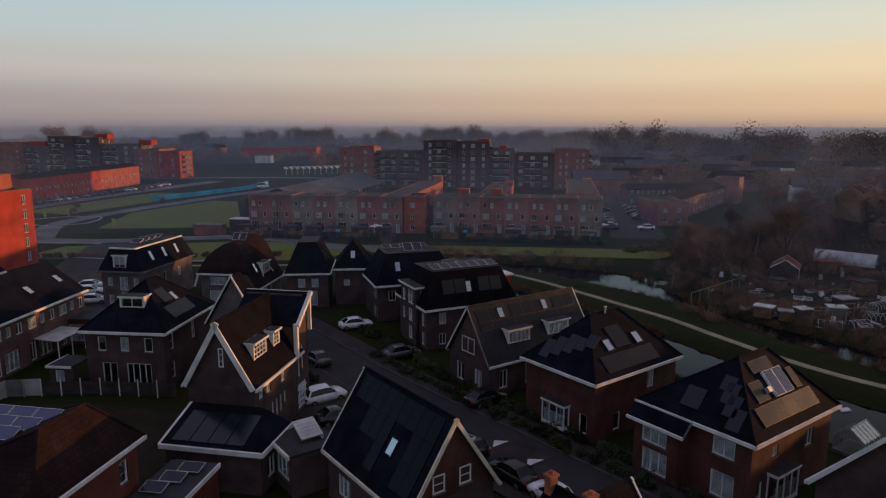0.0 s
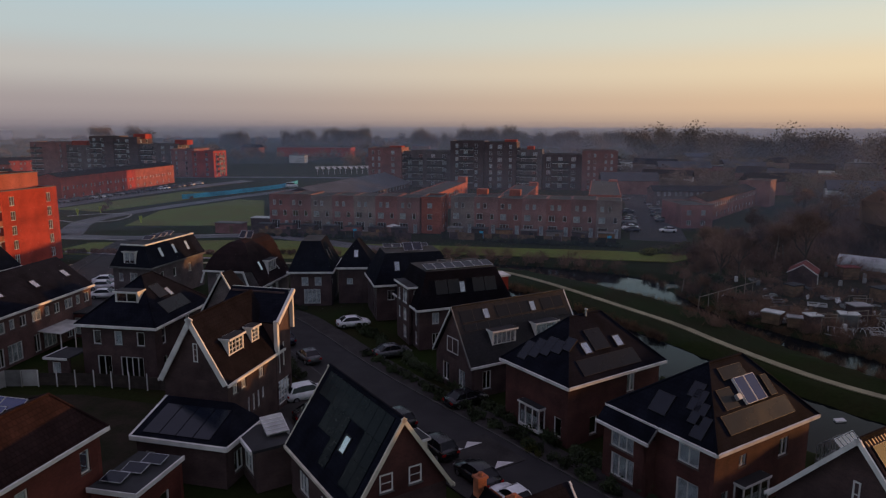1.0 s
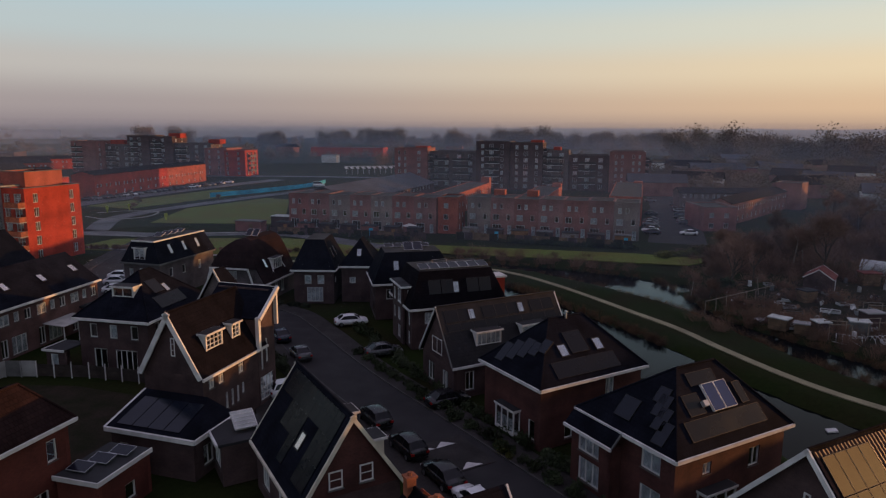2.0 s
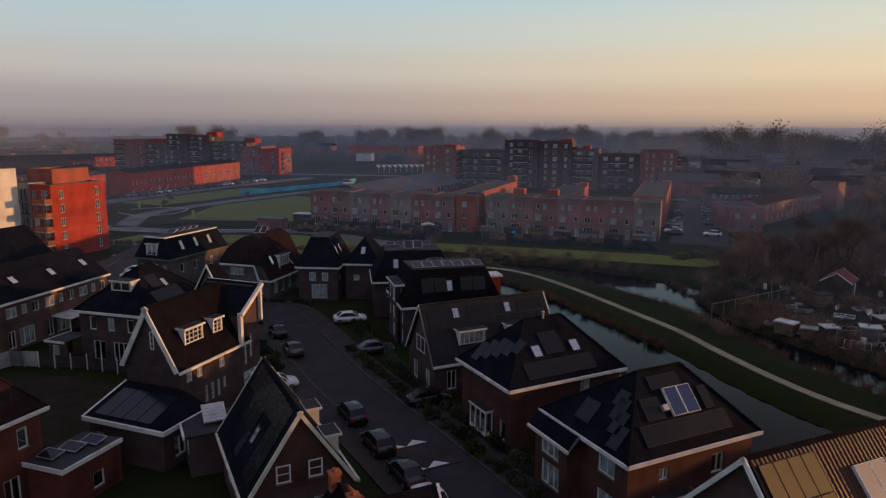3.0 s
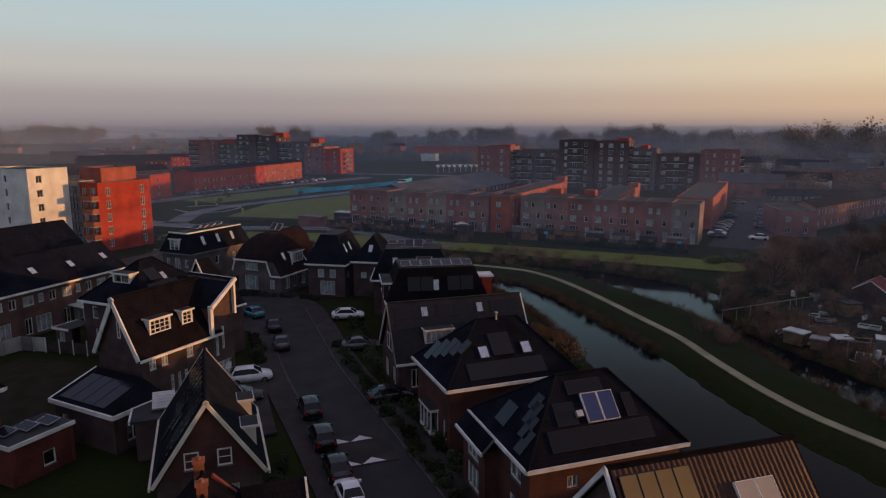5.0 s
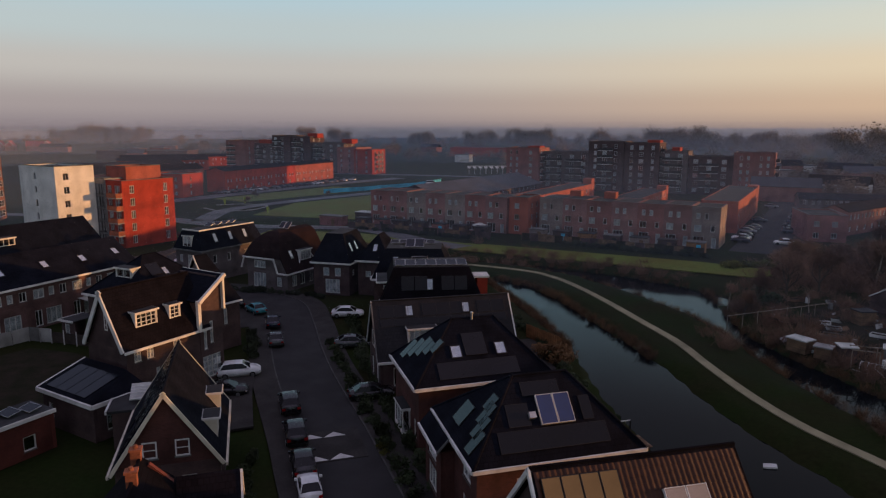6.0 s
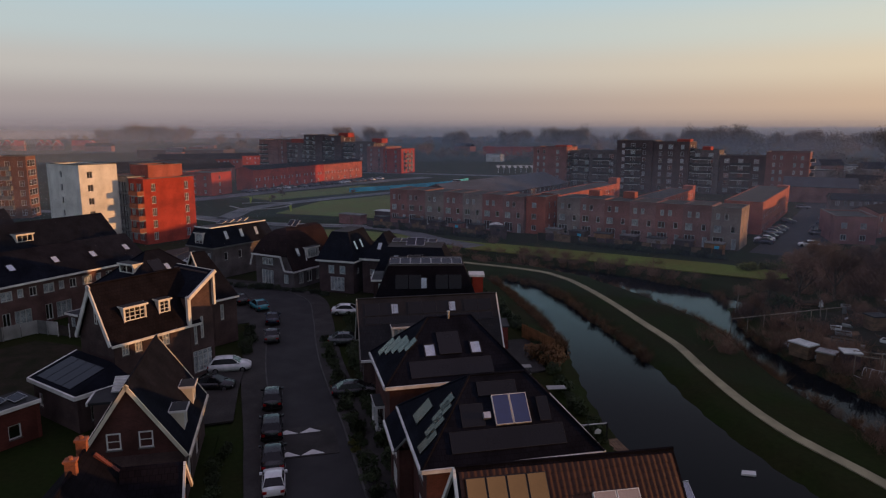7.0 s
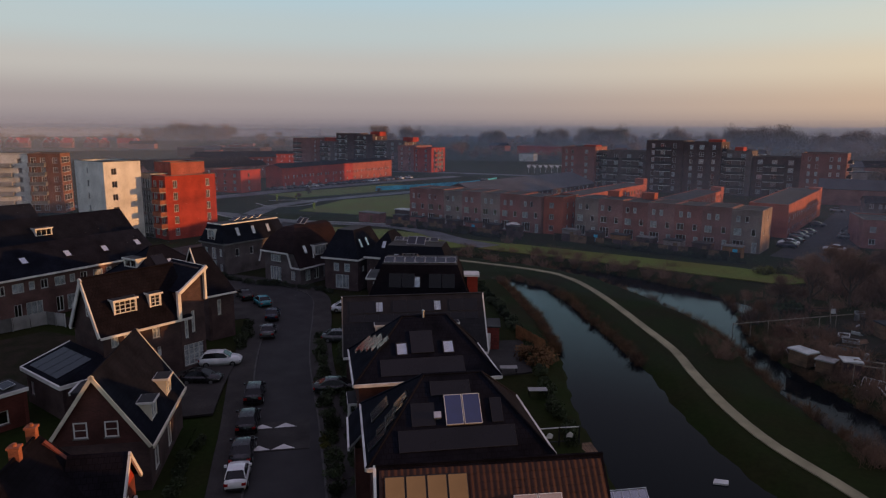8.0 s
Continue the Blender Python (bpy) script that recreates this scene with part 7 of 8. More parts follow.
for az, r, sc in ((31, 470, 2.6), (32.5, 480, 3.0), (34, 490, 2.5), (24, 520, 2.3), (22.5, 520, 2.6), (20.5, 560, 2.2), (27, 600, 2.2), (5, 900, 2.6), (-2, 950, 3.2), (-3, 960, 2.8), (9, 980, 2.6), (-12, 1000, 2.6), (-13, 1010, 2.8), (-45.5, 1300, 2.7), (-46.2, 1300, 2.8), (-46.9, 1310, 2.8), (-48.5, 1330, 2.8), (-49.2, 1330, 2.8), (-49.9, 1330, 2.7), (12, 640, 2.6), (15, 700, 2.8), (17.5, 650, 2.5), (29, 560, 2.4), (-6, 800, 2.7), (1.5, 850, 2.8), (7, 760, 2.6), (-17, 900, 2.7), (-22, 950, 2.8), (-30, 1000, 2.7)):
    for k in range(4):
        clump.append((r * math.sin(radians(az)) + rng.uniform(-0.026, 0.026) * r, r * math.cos(radians(az)) + rng.uniform(-12, 12), -1.2, sc * 1.8 * rng.uniform(0.65, 1.0), rng.uniform(0, 6.28)))
fine = [leafy(180 + i, 4.6, 4200, 1.15, 0.14, inner=0.1) for i in range(4)]
scatter("tall_woods", "tall hazy tree clumps standing above the horizon", "woods", fine, clump, M_FARWOOD)
scatter("far_woods", "hazy brown woods toward the horizon", "woods", far, [p for p in place if math.hypot(p[0], p[1]) >= 520], M_FARWOOD)
scatter("middle_woods", "brown leafless woods behind the lanes", "woods", middle, [p for p in place if math.hypot(p[0], p[1]) < 520], M_FARWOOD)


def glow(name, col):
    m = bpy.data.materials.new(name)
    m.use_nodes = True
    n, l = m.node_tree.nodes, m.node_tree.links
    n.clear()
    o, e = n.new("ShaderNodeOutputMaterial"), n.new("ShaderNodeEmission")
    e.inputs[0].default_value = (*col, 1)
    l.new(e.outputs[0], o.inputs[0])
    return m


def skyline(name, radius, low, high, col, seed, step=9.0):
    """A far uneven line of tree tops against the sky, its haze put in as an even glow."""
    rng = random.Random(seed)
    s = Shape()
    n = int(radius * 2.6 / step)
    tops = []
    for i in range(n + 1):
        a = -1.35 + 2.6 * i / n
        v = 0.45 + 0.32 * noise.noise(Vector((i * step / 420, seed, 0))) + 0.30 * noise.noise(Vector((i * step / 60, seed, 4))) + 0.20 * rng.uniform(-1, 1)
        tops.append((math.sin(a) * radius, math.cos(a) * radius, low + (high - low) * max(0, v)))
    for (xa, ya, za), (xb, yb, zb) in zip(tops, tops[1:]):
        s.face((xa, ya, -2), (xb, yb, -2), (xb, yb, zb), (xa, ya, za))
    single(name, s, glow("haze_" + name, col), "far tree line backdrop with its haze in the glow", "backdrop", kind="structure")


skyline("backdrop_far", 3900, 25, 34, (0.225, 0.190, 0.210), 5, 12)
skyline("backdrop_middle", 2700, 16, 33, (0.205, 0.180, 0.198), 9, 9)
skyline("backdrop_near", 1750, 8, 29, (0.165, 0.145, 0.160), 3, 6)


def haze_sheet_mat(density, top=25.0):
    """Sheet that stands in for haze: part clear, part scattering, thinning out upward."""
    m = bpy.data.materials.new("haze_sheet")
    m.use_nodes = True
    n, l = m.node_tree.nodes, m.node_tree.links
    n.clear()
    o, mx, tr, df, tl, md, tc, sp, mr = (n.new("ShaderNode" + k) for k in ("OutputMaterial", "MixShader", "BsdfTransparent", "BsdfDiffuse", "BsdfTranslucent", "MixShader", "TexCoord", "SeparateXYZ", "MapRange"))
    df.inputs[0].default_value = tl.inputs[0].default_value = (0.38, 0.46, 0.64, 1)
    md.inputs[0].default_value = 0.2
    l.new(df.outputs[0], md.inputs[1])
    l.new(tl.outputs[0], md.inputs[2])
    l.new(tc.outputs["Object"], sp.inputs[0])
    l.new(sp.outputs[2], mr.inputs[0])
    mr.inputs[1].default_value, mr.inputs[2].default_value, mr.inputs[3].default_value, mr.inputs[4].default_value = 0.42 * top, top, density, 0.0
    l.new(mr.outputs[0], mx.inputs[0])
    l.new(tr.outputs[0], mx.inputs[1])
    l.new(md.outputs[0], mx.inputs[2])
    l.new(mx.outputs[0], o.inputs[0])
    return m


# haze is put in as curved see-through sheets at growing distances
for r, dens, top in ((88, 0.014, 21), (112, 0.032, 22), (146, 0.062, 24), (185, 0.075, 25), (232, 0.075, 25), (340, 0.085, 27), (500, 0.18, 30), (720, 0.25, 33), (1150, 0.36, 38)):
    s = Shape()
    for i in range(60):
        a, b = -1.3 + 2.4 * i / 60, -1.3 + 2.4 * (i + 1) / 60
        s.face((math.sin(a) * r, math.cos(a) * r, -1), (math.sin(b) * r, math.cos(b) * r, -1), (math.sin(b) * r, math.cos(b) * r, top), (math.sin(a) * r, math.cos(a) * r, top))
    ob = single("mist", s, haze_sheet_mat(dens, top), "see-through sheet standing in for distance haze", "mist", kind="stuff")
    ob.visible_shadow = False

# the white mist bank is one more upright see-through sheet
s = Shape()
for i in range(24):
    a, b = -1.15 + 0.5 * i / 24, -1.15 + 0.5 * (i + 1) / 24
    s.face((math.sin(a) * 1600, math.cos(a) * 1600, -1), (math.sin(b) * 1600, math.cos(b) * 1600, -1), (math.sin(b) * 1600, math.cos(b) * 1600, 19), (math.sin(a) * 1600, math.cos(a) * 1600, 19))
ob = single("mist_bank", s, haze_sheet_mat(0.85), "white ground mist lying over far meadows", "mist", kind="stuff")
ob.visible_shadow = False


# ---- gardens, sheds, water's edge, allotments ----
def shed(name, label, m, w, d, h, wallmat, roofmat, rise=0.0, door=None, group=""):
    s = thing(name, label, "shed", m, group)
    part("wall", Shape().box(0, w, 0, 0.08, 0, h), wallmat, s)
    part("wall", Shape().box(0, w, d - 0.08, d, 0, h), wallmat, s)
    part("wall", Shape().box(0, 0.08, 0.082, d - 0.082, 0, h), wallmat, s)
    part("wall", Shape().box(w - 0.08, w, 0.082, d - 0.082, 0, h), wallmat, s)
    if rise:
        r = Shape()
        r.slab([(-0.15, -0.2, h), (w + 0.15, -0.2, h), (w + 0.15, d / 2, h + rise), (-0.15, d / 2, h + rise)], 0.08)
        r.slab([(w + 0.15, d + 0.2, h), (-0.15, d + 0.2, h), (-0.15, d / 2, h + rise), (w + 0.15, d / 2, h + rise)], 0.08)
        part("roof", r, roofmat, s)
        for x in (-0.17, w + 0.17):
            part("gable", Shape().slab([(x, 0, h), (x, d, h), (x, d / 2, h + rise - 0.1)], 0.06), wallmat, s)
            for y in (-0.2, d + 0.2):
                part("bargeboard", Shape().beam((x, y, h + 0.04), (x, d / 2, h + rise + 0.04), 0.08, 0.14), M_WHITE, s)
    else:
        part("roof", Shape().box(-0.15, w + 0.15, -0.15, d + 0.15, h, h + 0.14), roofmat, s)
    if door:
        part("door", Shape().box(w * 0.55, w * 0.55 + 0.9, -0.05, -0.002, 0.05, 2.0), door, s)
    return s


# back gardens of the rows
rng = random.Random(71)
doors = [M_WOOD, M_TEAL, M_ORWOOD, M_DARKMETAL, M_WOOD]
for i in range(7):
    shed("garden_shed", "flat-roofed timber garden shed behind the row houses", RB @ Matrix.Translation((1.0 + i * 5.85, -8.6, 0)), 3.6, 2.6, 2.4, (M_ROWGREY, M_DARKBRICK, M_ORWOOD, M_DARKBRICK)[i % 4], M_FLATROOF if i % 3 else M_KERB, 0, doors[i % 5], "garden sheds")
for i in range(7):
    shed("garden_shed", "flat-roofed garden shed behind the row houses", RA @ Matrix.Translation((0.6 + i * 5.65, -8.2, 0)), 3.4, 2.6, 2.4, (M_DARKBRICK, M_ROWBRICK, M_DARKBRICK)[i % 3], M_FLATROOF, 0, doors[(i + 2) % 5], "garden sheds")
shed("garden_shed", "brick garden shed with pale roof edge", pose(-64, 158.5, 0, 0, 0, -5), 7, 3, 2.5, M_ROWBRICK, M_KERB, 0, M_WOOD, "garden sheds")
shed("carport", "pale glazed lean-to beside the end house", pose(-58.5, 168, 0, 0, 0, -5), 6.5, 3.4, 2.6, M_DARKBRICK, M_PLASTIC, 0, None)
for m0, L in ((RB, 41), (RA, 40)):
    f = thing("garden_fence", "dark timber garden fence along the green bank", "fence", m0 @ Matrix.Translation((0, -10.5, 0)), "garden fences")
    for i in range(int(L / 2)):
        part("fence_panel", Shape().box(i * 2 + 0.05, i * 2 + 1.95, 0, 0.05, 0.05, 1.75 + rng.uniform(-0.1, 0.1)), (M_WOOD, M_DARKBRICK, M_EARTH)[rng.randrange(3)], f)
    for i in range(int(L / 6)):
        part("post", Shape().box(i * 6 - 0.05, i * 6 + 0.05, -0.03, 0.08, 0, 1.9), M_WOOD, f)
p = thing("parasol", "open white garden parasol", "parasol", pose(-19.8, 160.5, 0))
part("pole", Shape().tube((0, 0, 0), (0, 0, 2.5), 0.04, 0.03, 8), M_WOOD, p)
can = Shape()
for i in range(8):
    a, b = 6.2832 * i / 8, 6.2832 * (i + 1) / 8
    can.slab([(1.8 * math.cos(a), 1.8 * math.sin(a), 2.2), (1.8 * math.cos(b), 1.8 * math.sin(b), 2.2), (0, 0, 2.8)], 0.03)
part("canopy_roof", can, M_WHITE, p)
hedge_s = [leafy(200 + i, 1.0, 420, 0.95, 0.11) for i in range(4)]


def hedge(label, line, gap, size, material, seed):
    rng = random.Random(seed)
    place = []
    for (xa, ya), (xb, yb) in zip(line, line[1:]):
        n = max(1, int(math.hypot(xb - xa, yb - ya) / gap))
        for k in range(n):
            t = (k + rng.random() * 0.6) / n
            place.append((xa + (xb - xa) * t + rng.uniform(-0.3, 0.3), ya + (yb - ya) * t + rng.uniform(-0.3, 0.3), -0.05, size * rng.uniform(0.75, 1.25), rng.uniform(0, 6.28)))
    scatter("hedge", label, "hedge", hedge_s, place, material)


def along(m, *pts):
    return [tuple((m @ Vector((x, y, 0)))[:2]) for x, y in pts]


hedge("dark evergreen hedge along the bank behind the rows", along(RB, (10, -11.6), (42, -11.6)), 1.1, 1.0, M_LEAF, 1)
hedge("dark bushes behind the first row", along(RA, (2, -11.2), (40, -11.4)), 1.7, 0.9, M_LEAF, 2)
hedge("dark evergreen front-garden hedge beside the street", [(17.2, 42.2), (12.2, 48.4), (8.6, 52.4), (2.6, 59.6), (-3.2, 66.5), (-9.5, 74.0)], 1.2, 0.75, M_LEAF, 3)
hedge("mixed dark shrubs in the front gardens", [(18.2, 44), (10.9, 53), (5.0, 60.0), (-1.5, 68.6), (-8.0, 77.5), (-14.0, 86.0)], 1.5, 0.85, M_LEAF, 4)
hedge("yellow-green shrubs in a front garden", [(8.9, 51.9), (10.4, 50.0)], 0.8, 0.55, M_YLEAF, 5)
hedge("dark shrubs before the bend houses", [(-21, 91.5), (-28, 91.0), (-36, 89.9), (-46, 90.6)], 1.4, 0.8, M_LEAF, 6)
hedge("dark shrubs in the gardens of the gabled house", [(-13.5, 64.5), (-17, 69), (-20.5, 73)], 1.2, 0.9, M_LEAF, 7)
hedge("low green planting beside the lane", [(4.8, 39.6), (2.0, 43.6), (-0.5, 47.2)], 1.0, 0.6, M_LEAF, 8)
hedge("dark shrubs between the back gardens and the canal", [(27.5, 60), (24.0, 66), (20.6, 72), (17, 78), (13.5, 85), (7, 93), (1, 101), (-4, 108)], 1.4, 0.85, M_LEAF, 10)
hedge("orange-brown shrubs overhanging the canal", [(15.2, 79.6), (17.2, 77.4), (18.4, 75.6)], 0.7, 1.1, M_REED, 21)
hedge("brown hedge on the verge by the tower", [(-92, 128), (-60, 131), (-36, 133)], 1.6, 0.9, M_TWIG, 11)
hedge("brown and green bushes at the mouth of the ditch", [(44, 134), (46, 136), (50, 139), (60, 146)], 1.3, 1.9, M_TWIG, 12)
hedge("yellow-green bushes on the bank", [(36, 139), (44, 144), (47, 150)], 1.6, 1.3, M_YLEAF, 13)
hedge("dark conifers in the allotments", [(41.2, 112.4), (41.8, 113.2), (41.4, 114)], 0.8, 1.7, M_LEAF, 14)
single("lawn_lane", plate([(5.6, 38.0), (1.0, 43.8), (-1.8, 47.6), (-3.6, 46.0), (3.0, 36.5)], 0.05, 0.15), M_GRASS, "dark grass strip beside the lane", "grass", kind="structure")
single("paving_drive", plate([(-2.6, 50.2), (-7.2, 56.0), (-10.6, 60.8), (-14.6, 57.4), (-10.8, 50.6), (-6.0, 46.8)], 0.075, 0.18), M_PAVER, "dark paved drive beside the gabled house", "pavement", kind="structure")
single("paving_front", plate([(13.6, 46.2), (15.4, 47.8), (13.0, 51.0), (10.8, 49.4)], 0.14, 0.2), M_PAVER, "dark paved drive between two houses", "pavement", kind="structure")
single("paving_bend", plate([(-20, 77.2), (-33, 85.6), (-38, 84.2), (-33, 78.2), (-24, 72.6)], 0.02, 0.1), M_PAVER, "paved parking court at the bend", "pavement", kind="structure")
single("paving_tower", plate([(-74, 104), (-52, 92), (-48, 97), (-56, 110), (-72, 126)], 0.0, 0.1), M_PAVER, "paved parking strip below the tower", "pavement", kind="structure")

single("garden", plate([(-42.6, 44.6), (-33, 42.4), (-21.2, 43.6), (-21.5, 56.6), (-26, 57.2), (-34, 58.6), (-40.2, 57.8)], 0.03, 0.12), M_EARTH, "bare soil of a walled back garden, darkened for shade", "garden", kind="structure")

# pale panel fence, going over into dark boards between white posts
f = thing("garden_fence", "pale concrete-panel fence running into dark boards with white posts", "fence", None, "garden fences")
line = [(-44.6, 47.5), (-43.8, 54.0), (-42.8, 59.8), (-39.6, 60.3), (-34.0, 60.8), (-26.2, 60.2)]
for leg, ((xa, ya), (xb, yb)) in enumerate(zip(line, line[1:])):
    n = max(1, round(math.hypot(xb - xa, yb - ya) / 1.9))
    for k in range(n):
        a = Vector((xa + (xb - xa) * k / n, ya + (yb - ya) * k / n, 1.75))
        b = Vector((xa + (xb - xa) * (k + 1) / n, ya + (yb - ya) * (k + 1) / n, 1.75))
        d = (b - a).normalized() * 0.07
        dark = leg > 2
        low = Vector((0, 0, 0.35 if dark else 0.0))
        part("fence_panel", Shape().beam(a + d - low, b - d - low, 0.05, 1.3 if dark else 1.7), M_DARKBOARD if dark else M_CONCRETE if k % 3 else M_KERB, f)
        part("post", Shape().beam(a, a + Vector((0, 0, -1.85)), 0.09, 0.09, (0, 1, 0)), M_WHITE if dark else M_CONCRETE, f)

# veranda of the terrace
v = thing("veranda", "white-framed garden veranda with pale flat glazed roof", "veranda", pose(-46.9, 69.6, 0, 0, 0, -2))
part("roof", Shape().slab([(0, 0, 2.75), (3.6, 0, 2.5), (3.6, 5.0, 2.5), (0, 5.0, 2.75)], 0.08), M_PLASTIC, v)
for y in (0.05, 2.5, 4.95):
    part("post", Shape().box(3.45, 3.55, y - 0.05, y + 0.05, 0, 2.42), M_WHITE, v)
ext = thing("extension", "orange-red brick garden extension with flat roof", "extension", pose(-46.6, 76.0, 0, 0, 0, -2))
four_walls(ext, 0, 4.2, 0, 5.0, 3.0, M_REDBRICK, front=[(0.6, 0.4, 2.6, 2.1, 4, 1, 1)])
part("roof", Shape().box(-0.1, 4.4, -0.2, 5.2, 3.0, 3.2), M_FLATROOF, ext)

# water's edge behind the canal houses
single("terrace_paving", plate([(14.2, 70.0), (18.4, 74.4), (14.2, 84.6), (8.8, 80.6)], 0.06, 0.3), M_PAVER, "dark paved waterside garden terrace", "pavement", kind="structure")
shed("garden_house", "red garden house with flat black roof", pose(8.6, 77.4, 0, 0, 0, 26), 4.2, 3.2, 2.7, M_REDROOF, M_FLATROOF, 0, M_WHITE)
f = thing("garden_fence", "orange timber fence at the waterside", "fence", pose(12.4, 84.2, 0, 0, 0, -38), "garden fences")
for i in range(16):
    part("slat", Shape().box(i * 0.42, i * 0.42 + 0.36, 0, 0.04, 0.1, 1.75 + 0.04 * (i % 3)), M_ORWOOD, f)
part("rail", Shape().box(0, 6.7, 0.042, 0.1, 1.3, 1.4), M_ORWOOD, f)
hedge("orange-brown shrub hanging over the water", [(17.6, 79.4), (18.6, 76.4)], 0.7, 1.2, M_REED, 15)
f = thing("garden_railing", "dark timber railing with pale ornaments by the canal", "railing", pose(24.9, 58.8, 0, 0, 0, 37))
for i in range(3):
    part("post", Shape().box(i * 1.7 - 0.05, i * 1.7 + 0.05, -0.05, 0.05, 0, 1.6), M_DARKMETAL, f)
for z in (0.3, 1.5):
    part("rail", Shape().box(0.05, 3.35, -0.03, 0.03, z, z + 0.07), M_WHITE if z > 1 else M_DARKMETAL, f)
for i in range(2):
    part("ornament", Shape().slab([(0.6 + 1.7 * i, -0.04, 0.7), (1.1 + 1.7 * i, -0.04, 0.65), (1.2 + 1.7 * i, -0.04, 0.95), (0.9 + 1.7 * i, -0.04, 1.15), (0.65 + 1.7 * i, -0.04, 0.95)], 0.04), M_WHITE, f)
j = thing("jetty", "small weathered timber jetty over the water", "jetty", pose(27.9, 59.2, 0, 0, 0, 37))
for i in range(7):
    part("plank", Shape().box(i * 0.3, i * 0.3 + 0.27, 0, 2.2, -0.35, -0.28), M_WOOD, j)
for x in (0.1, 1.8):
    part("pile", Shape().tube((x, 0.1, -1.8), (x, 0.1, -0.34), 0.08, 0.08, 8), M_WOOD, j)
for x, y in ((18.0, 72.2), (22.8, 68.0)):
    t = thing("garden_table", "pale garden table on the waterside terrace", "table", pose(x - 1.6, y + 0.4, 0.06, 0, 0, 30))
    part("tabletop", Shape().box(-0.9, 0.9, -0.45, 0.45, 0.70, 0.75), M_CONCRETE, t)
    for a in (-0.8, 0.8):
        for b in (-0.38, 0.38):
            part("leg", Shape().box(a - 0.03, a + 0.03, b - 0.03, b + 0.03, 0, 0.70), M_DARKMETAL, t)
single("float", Shape().slab([(0, 0, -0.86), (1.1, 0.1, -0.86), (1.15, 0.7, -0.84), (0.15, 0.65, -0.86)], 0.16), M_WHITE, "small white float lying on the canal", "float", pose(37.9, 61.4, 0, 0, 0, 10))
g = thing("greenhouse", "small glass greenhouse on the canal bank", "greenhouse", pose(33.1, 49.7, -0.05, 0, 0, 38))
for i in range(6):
    x = i * 0.57
    part("rib", Shape().beam((x, 0, 1.5), (x, 1.15, 2.4), 0.05, 0.05).beam((x, 2.3, 1.5), (x, 1.15, 2.4), 0.05, 0.05), M_ALU, g)
    for y in (0.0, 2.3):
        part("post", Shape().box(x - 0.025, x + 0.025, y - 0.025, y + 0.025, 0, 1.5), M_ALU, g)
for pts in ([(0, 0, 1.47), (2.85, 0, 1.47), (2.85, 1.15, 2.36), (0, 1.15, 2.36)], [(2.85, 2.3, 1.47), (0, 2.3, 1.47), (0, 1.15, 2.36), (2.85, 1.15, 2.36)]):
    part("pane_roof", Shape().slab(pts, 0.01), M_FROST, g)
part("pane", Shape().box(0, 2.85, -0.006, 0.006, 0.3, 1.45), M_GLASS, g)
part("pane", Shape().box(-0.006, 0.006, 0.05, 2.25, 0.3, 1.45), M_GLASS, g)
part("plinth", Shape().box(-0.06, 2.91, -0.06, 2.36, 0, 0.28), M_KERB, g)
part("ridge_bar", Shape().beam((-0.05, 1.15, 2.43), (2.9, 1.15, 2.43), 0.07, 0.07), M_ALU, g)

# allotments
single("allotment_soil", plate([(45, 94), (52, 84), (80, 90), (88, 122), (60, 126), (46, 112)], -0.02, 0.2), M_EARTH, "dark dug allotment soil", "soil", kind="structure")
s = shed("allotment_shed", "dark allotment shed with dull red tiled roof and white boards", pose(57.2, 115.6, 0, 0, 0, -22), 4.6, 4.2, 2.3, M_DARKBRICK, M_REDROOF, 1.5, M_WHITE)
s.matrix_basis = pose(58.2, 112.6, 0, 0, 0, 62)
for x, y, yaw, w, d, h, r in ((42.0, 91.6, -38, 2.3, 1.6, 1.5, M_PLASTIC), (44.6, 89.6, -20, 1.7, 1.4, 1.3, M_CONCRETE), (47.2, 88.8, 12, 1.6, 1.6, 1.7, M_PLASTIC), (51.4, 89.8, -12, 2.2, 1.7, 1.8, M_PLASTIC), (55.0, 93.4, 10, 2.4, 2.0, 2.0, M_CONCRETE), (64, 104, 20, 3, 2.2, 2.0, M_FLATROOF), (69, 97, -20, 3, 2.4, 2.1, M_CONCRETE), (74, 110, 15, 2.6, 2.2, 2.0, M_PLASTIC), (66, 120, 5, 2.8, 2.2, 2.1, M_REDROOF), (52, 106, 30, 2.2, 1.8, 1.8, M_FLATROOF), (80, 118, 0, 3, 2.4, 2, M_CONCRETE)):
    shed("allotment_shed", "weathered allotment shed with a pale sheet roof" if r in (M_PLASTIC, M_CONCRETE) else "weathered dark allotment shed", pose(x, y, -0.05, 0, 0, yaw), w, d, h, rng.choice((M_WOOD, M_DARKBRICK, M_KERB)), r, 0, None, "allotment sheds")
t = thing("polytunnel", "long milky plastic polytunnel", "greenhouse", pose(70.2, 131.6, 0, 0, 0, -38))
sk = Shape()
for i in range(10):
    a, b = math.pi * i / 10, math.pi * (i + 1) / 10
    sk.slab([(0, 1.9 - 1.9 * math.cos(a), 2.3 * math.sin(a)), (0, 1.9 - 1.9 * math.cos(b), 2.3 * math.sin(b)), (10.5, 1.9 - 1.9 * math.cos(b), 2.3 * math.sin(b)), (10.5, 1.9 - 1.9 * math.cos(a), 2.3 * math.sin(a))][::-1], 0.03)
part("cover_roof", sk, M_PLASTIC, t)
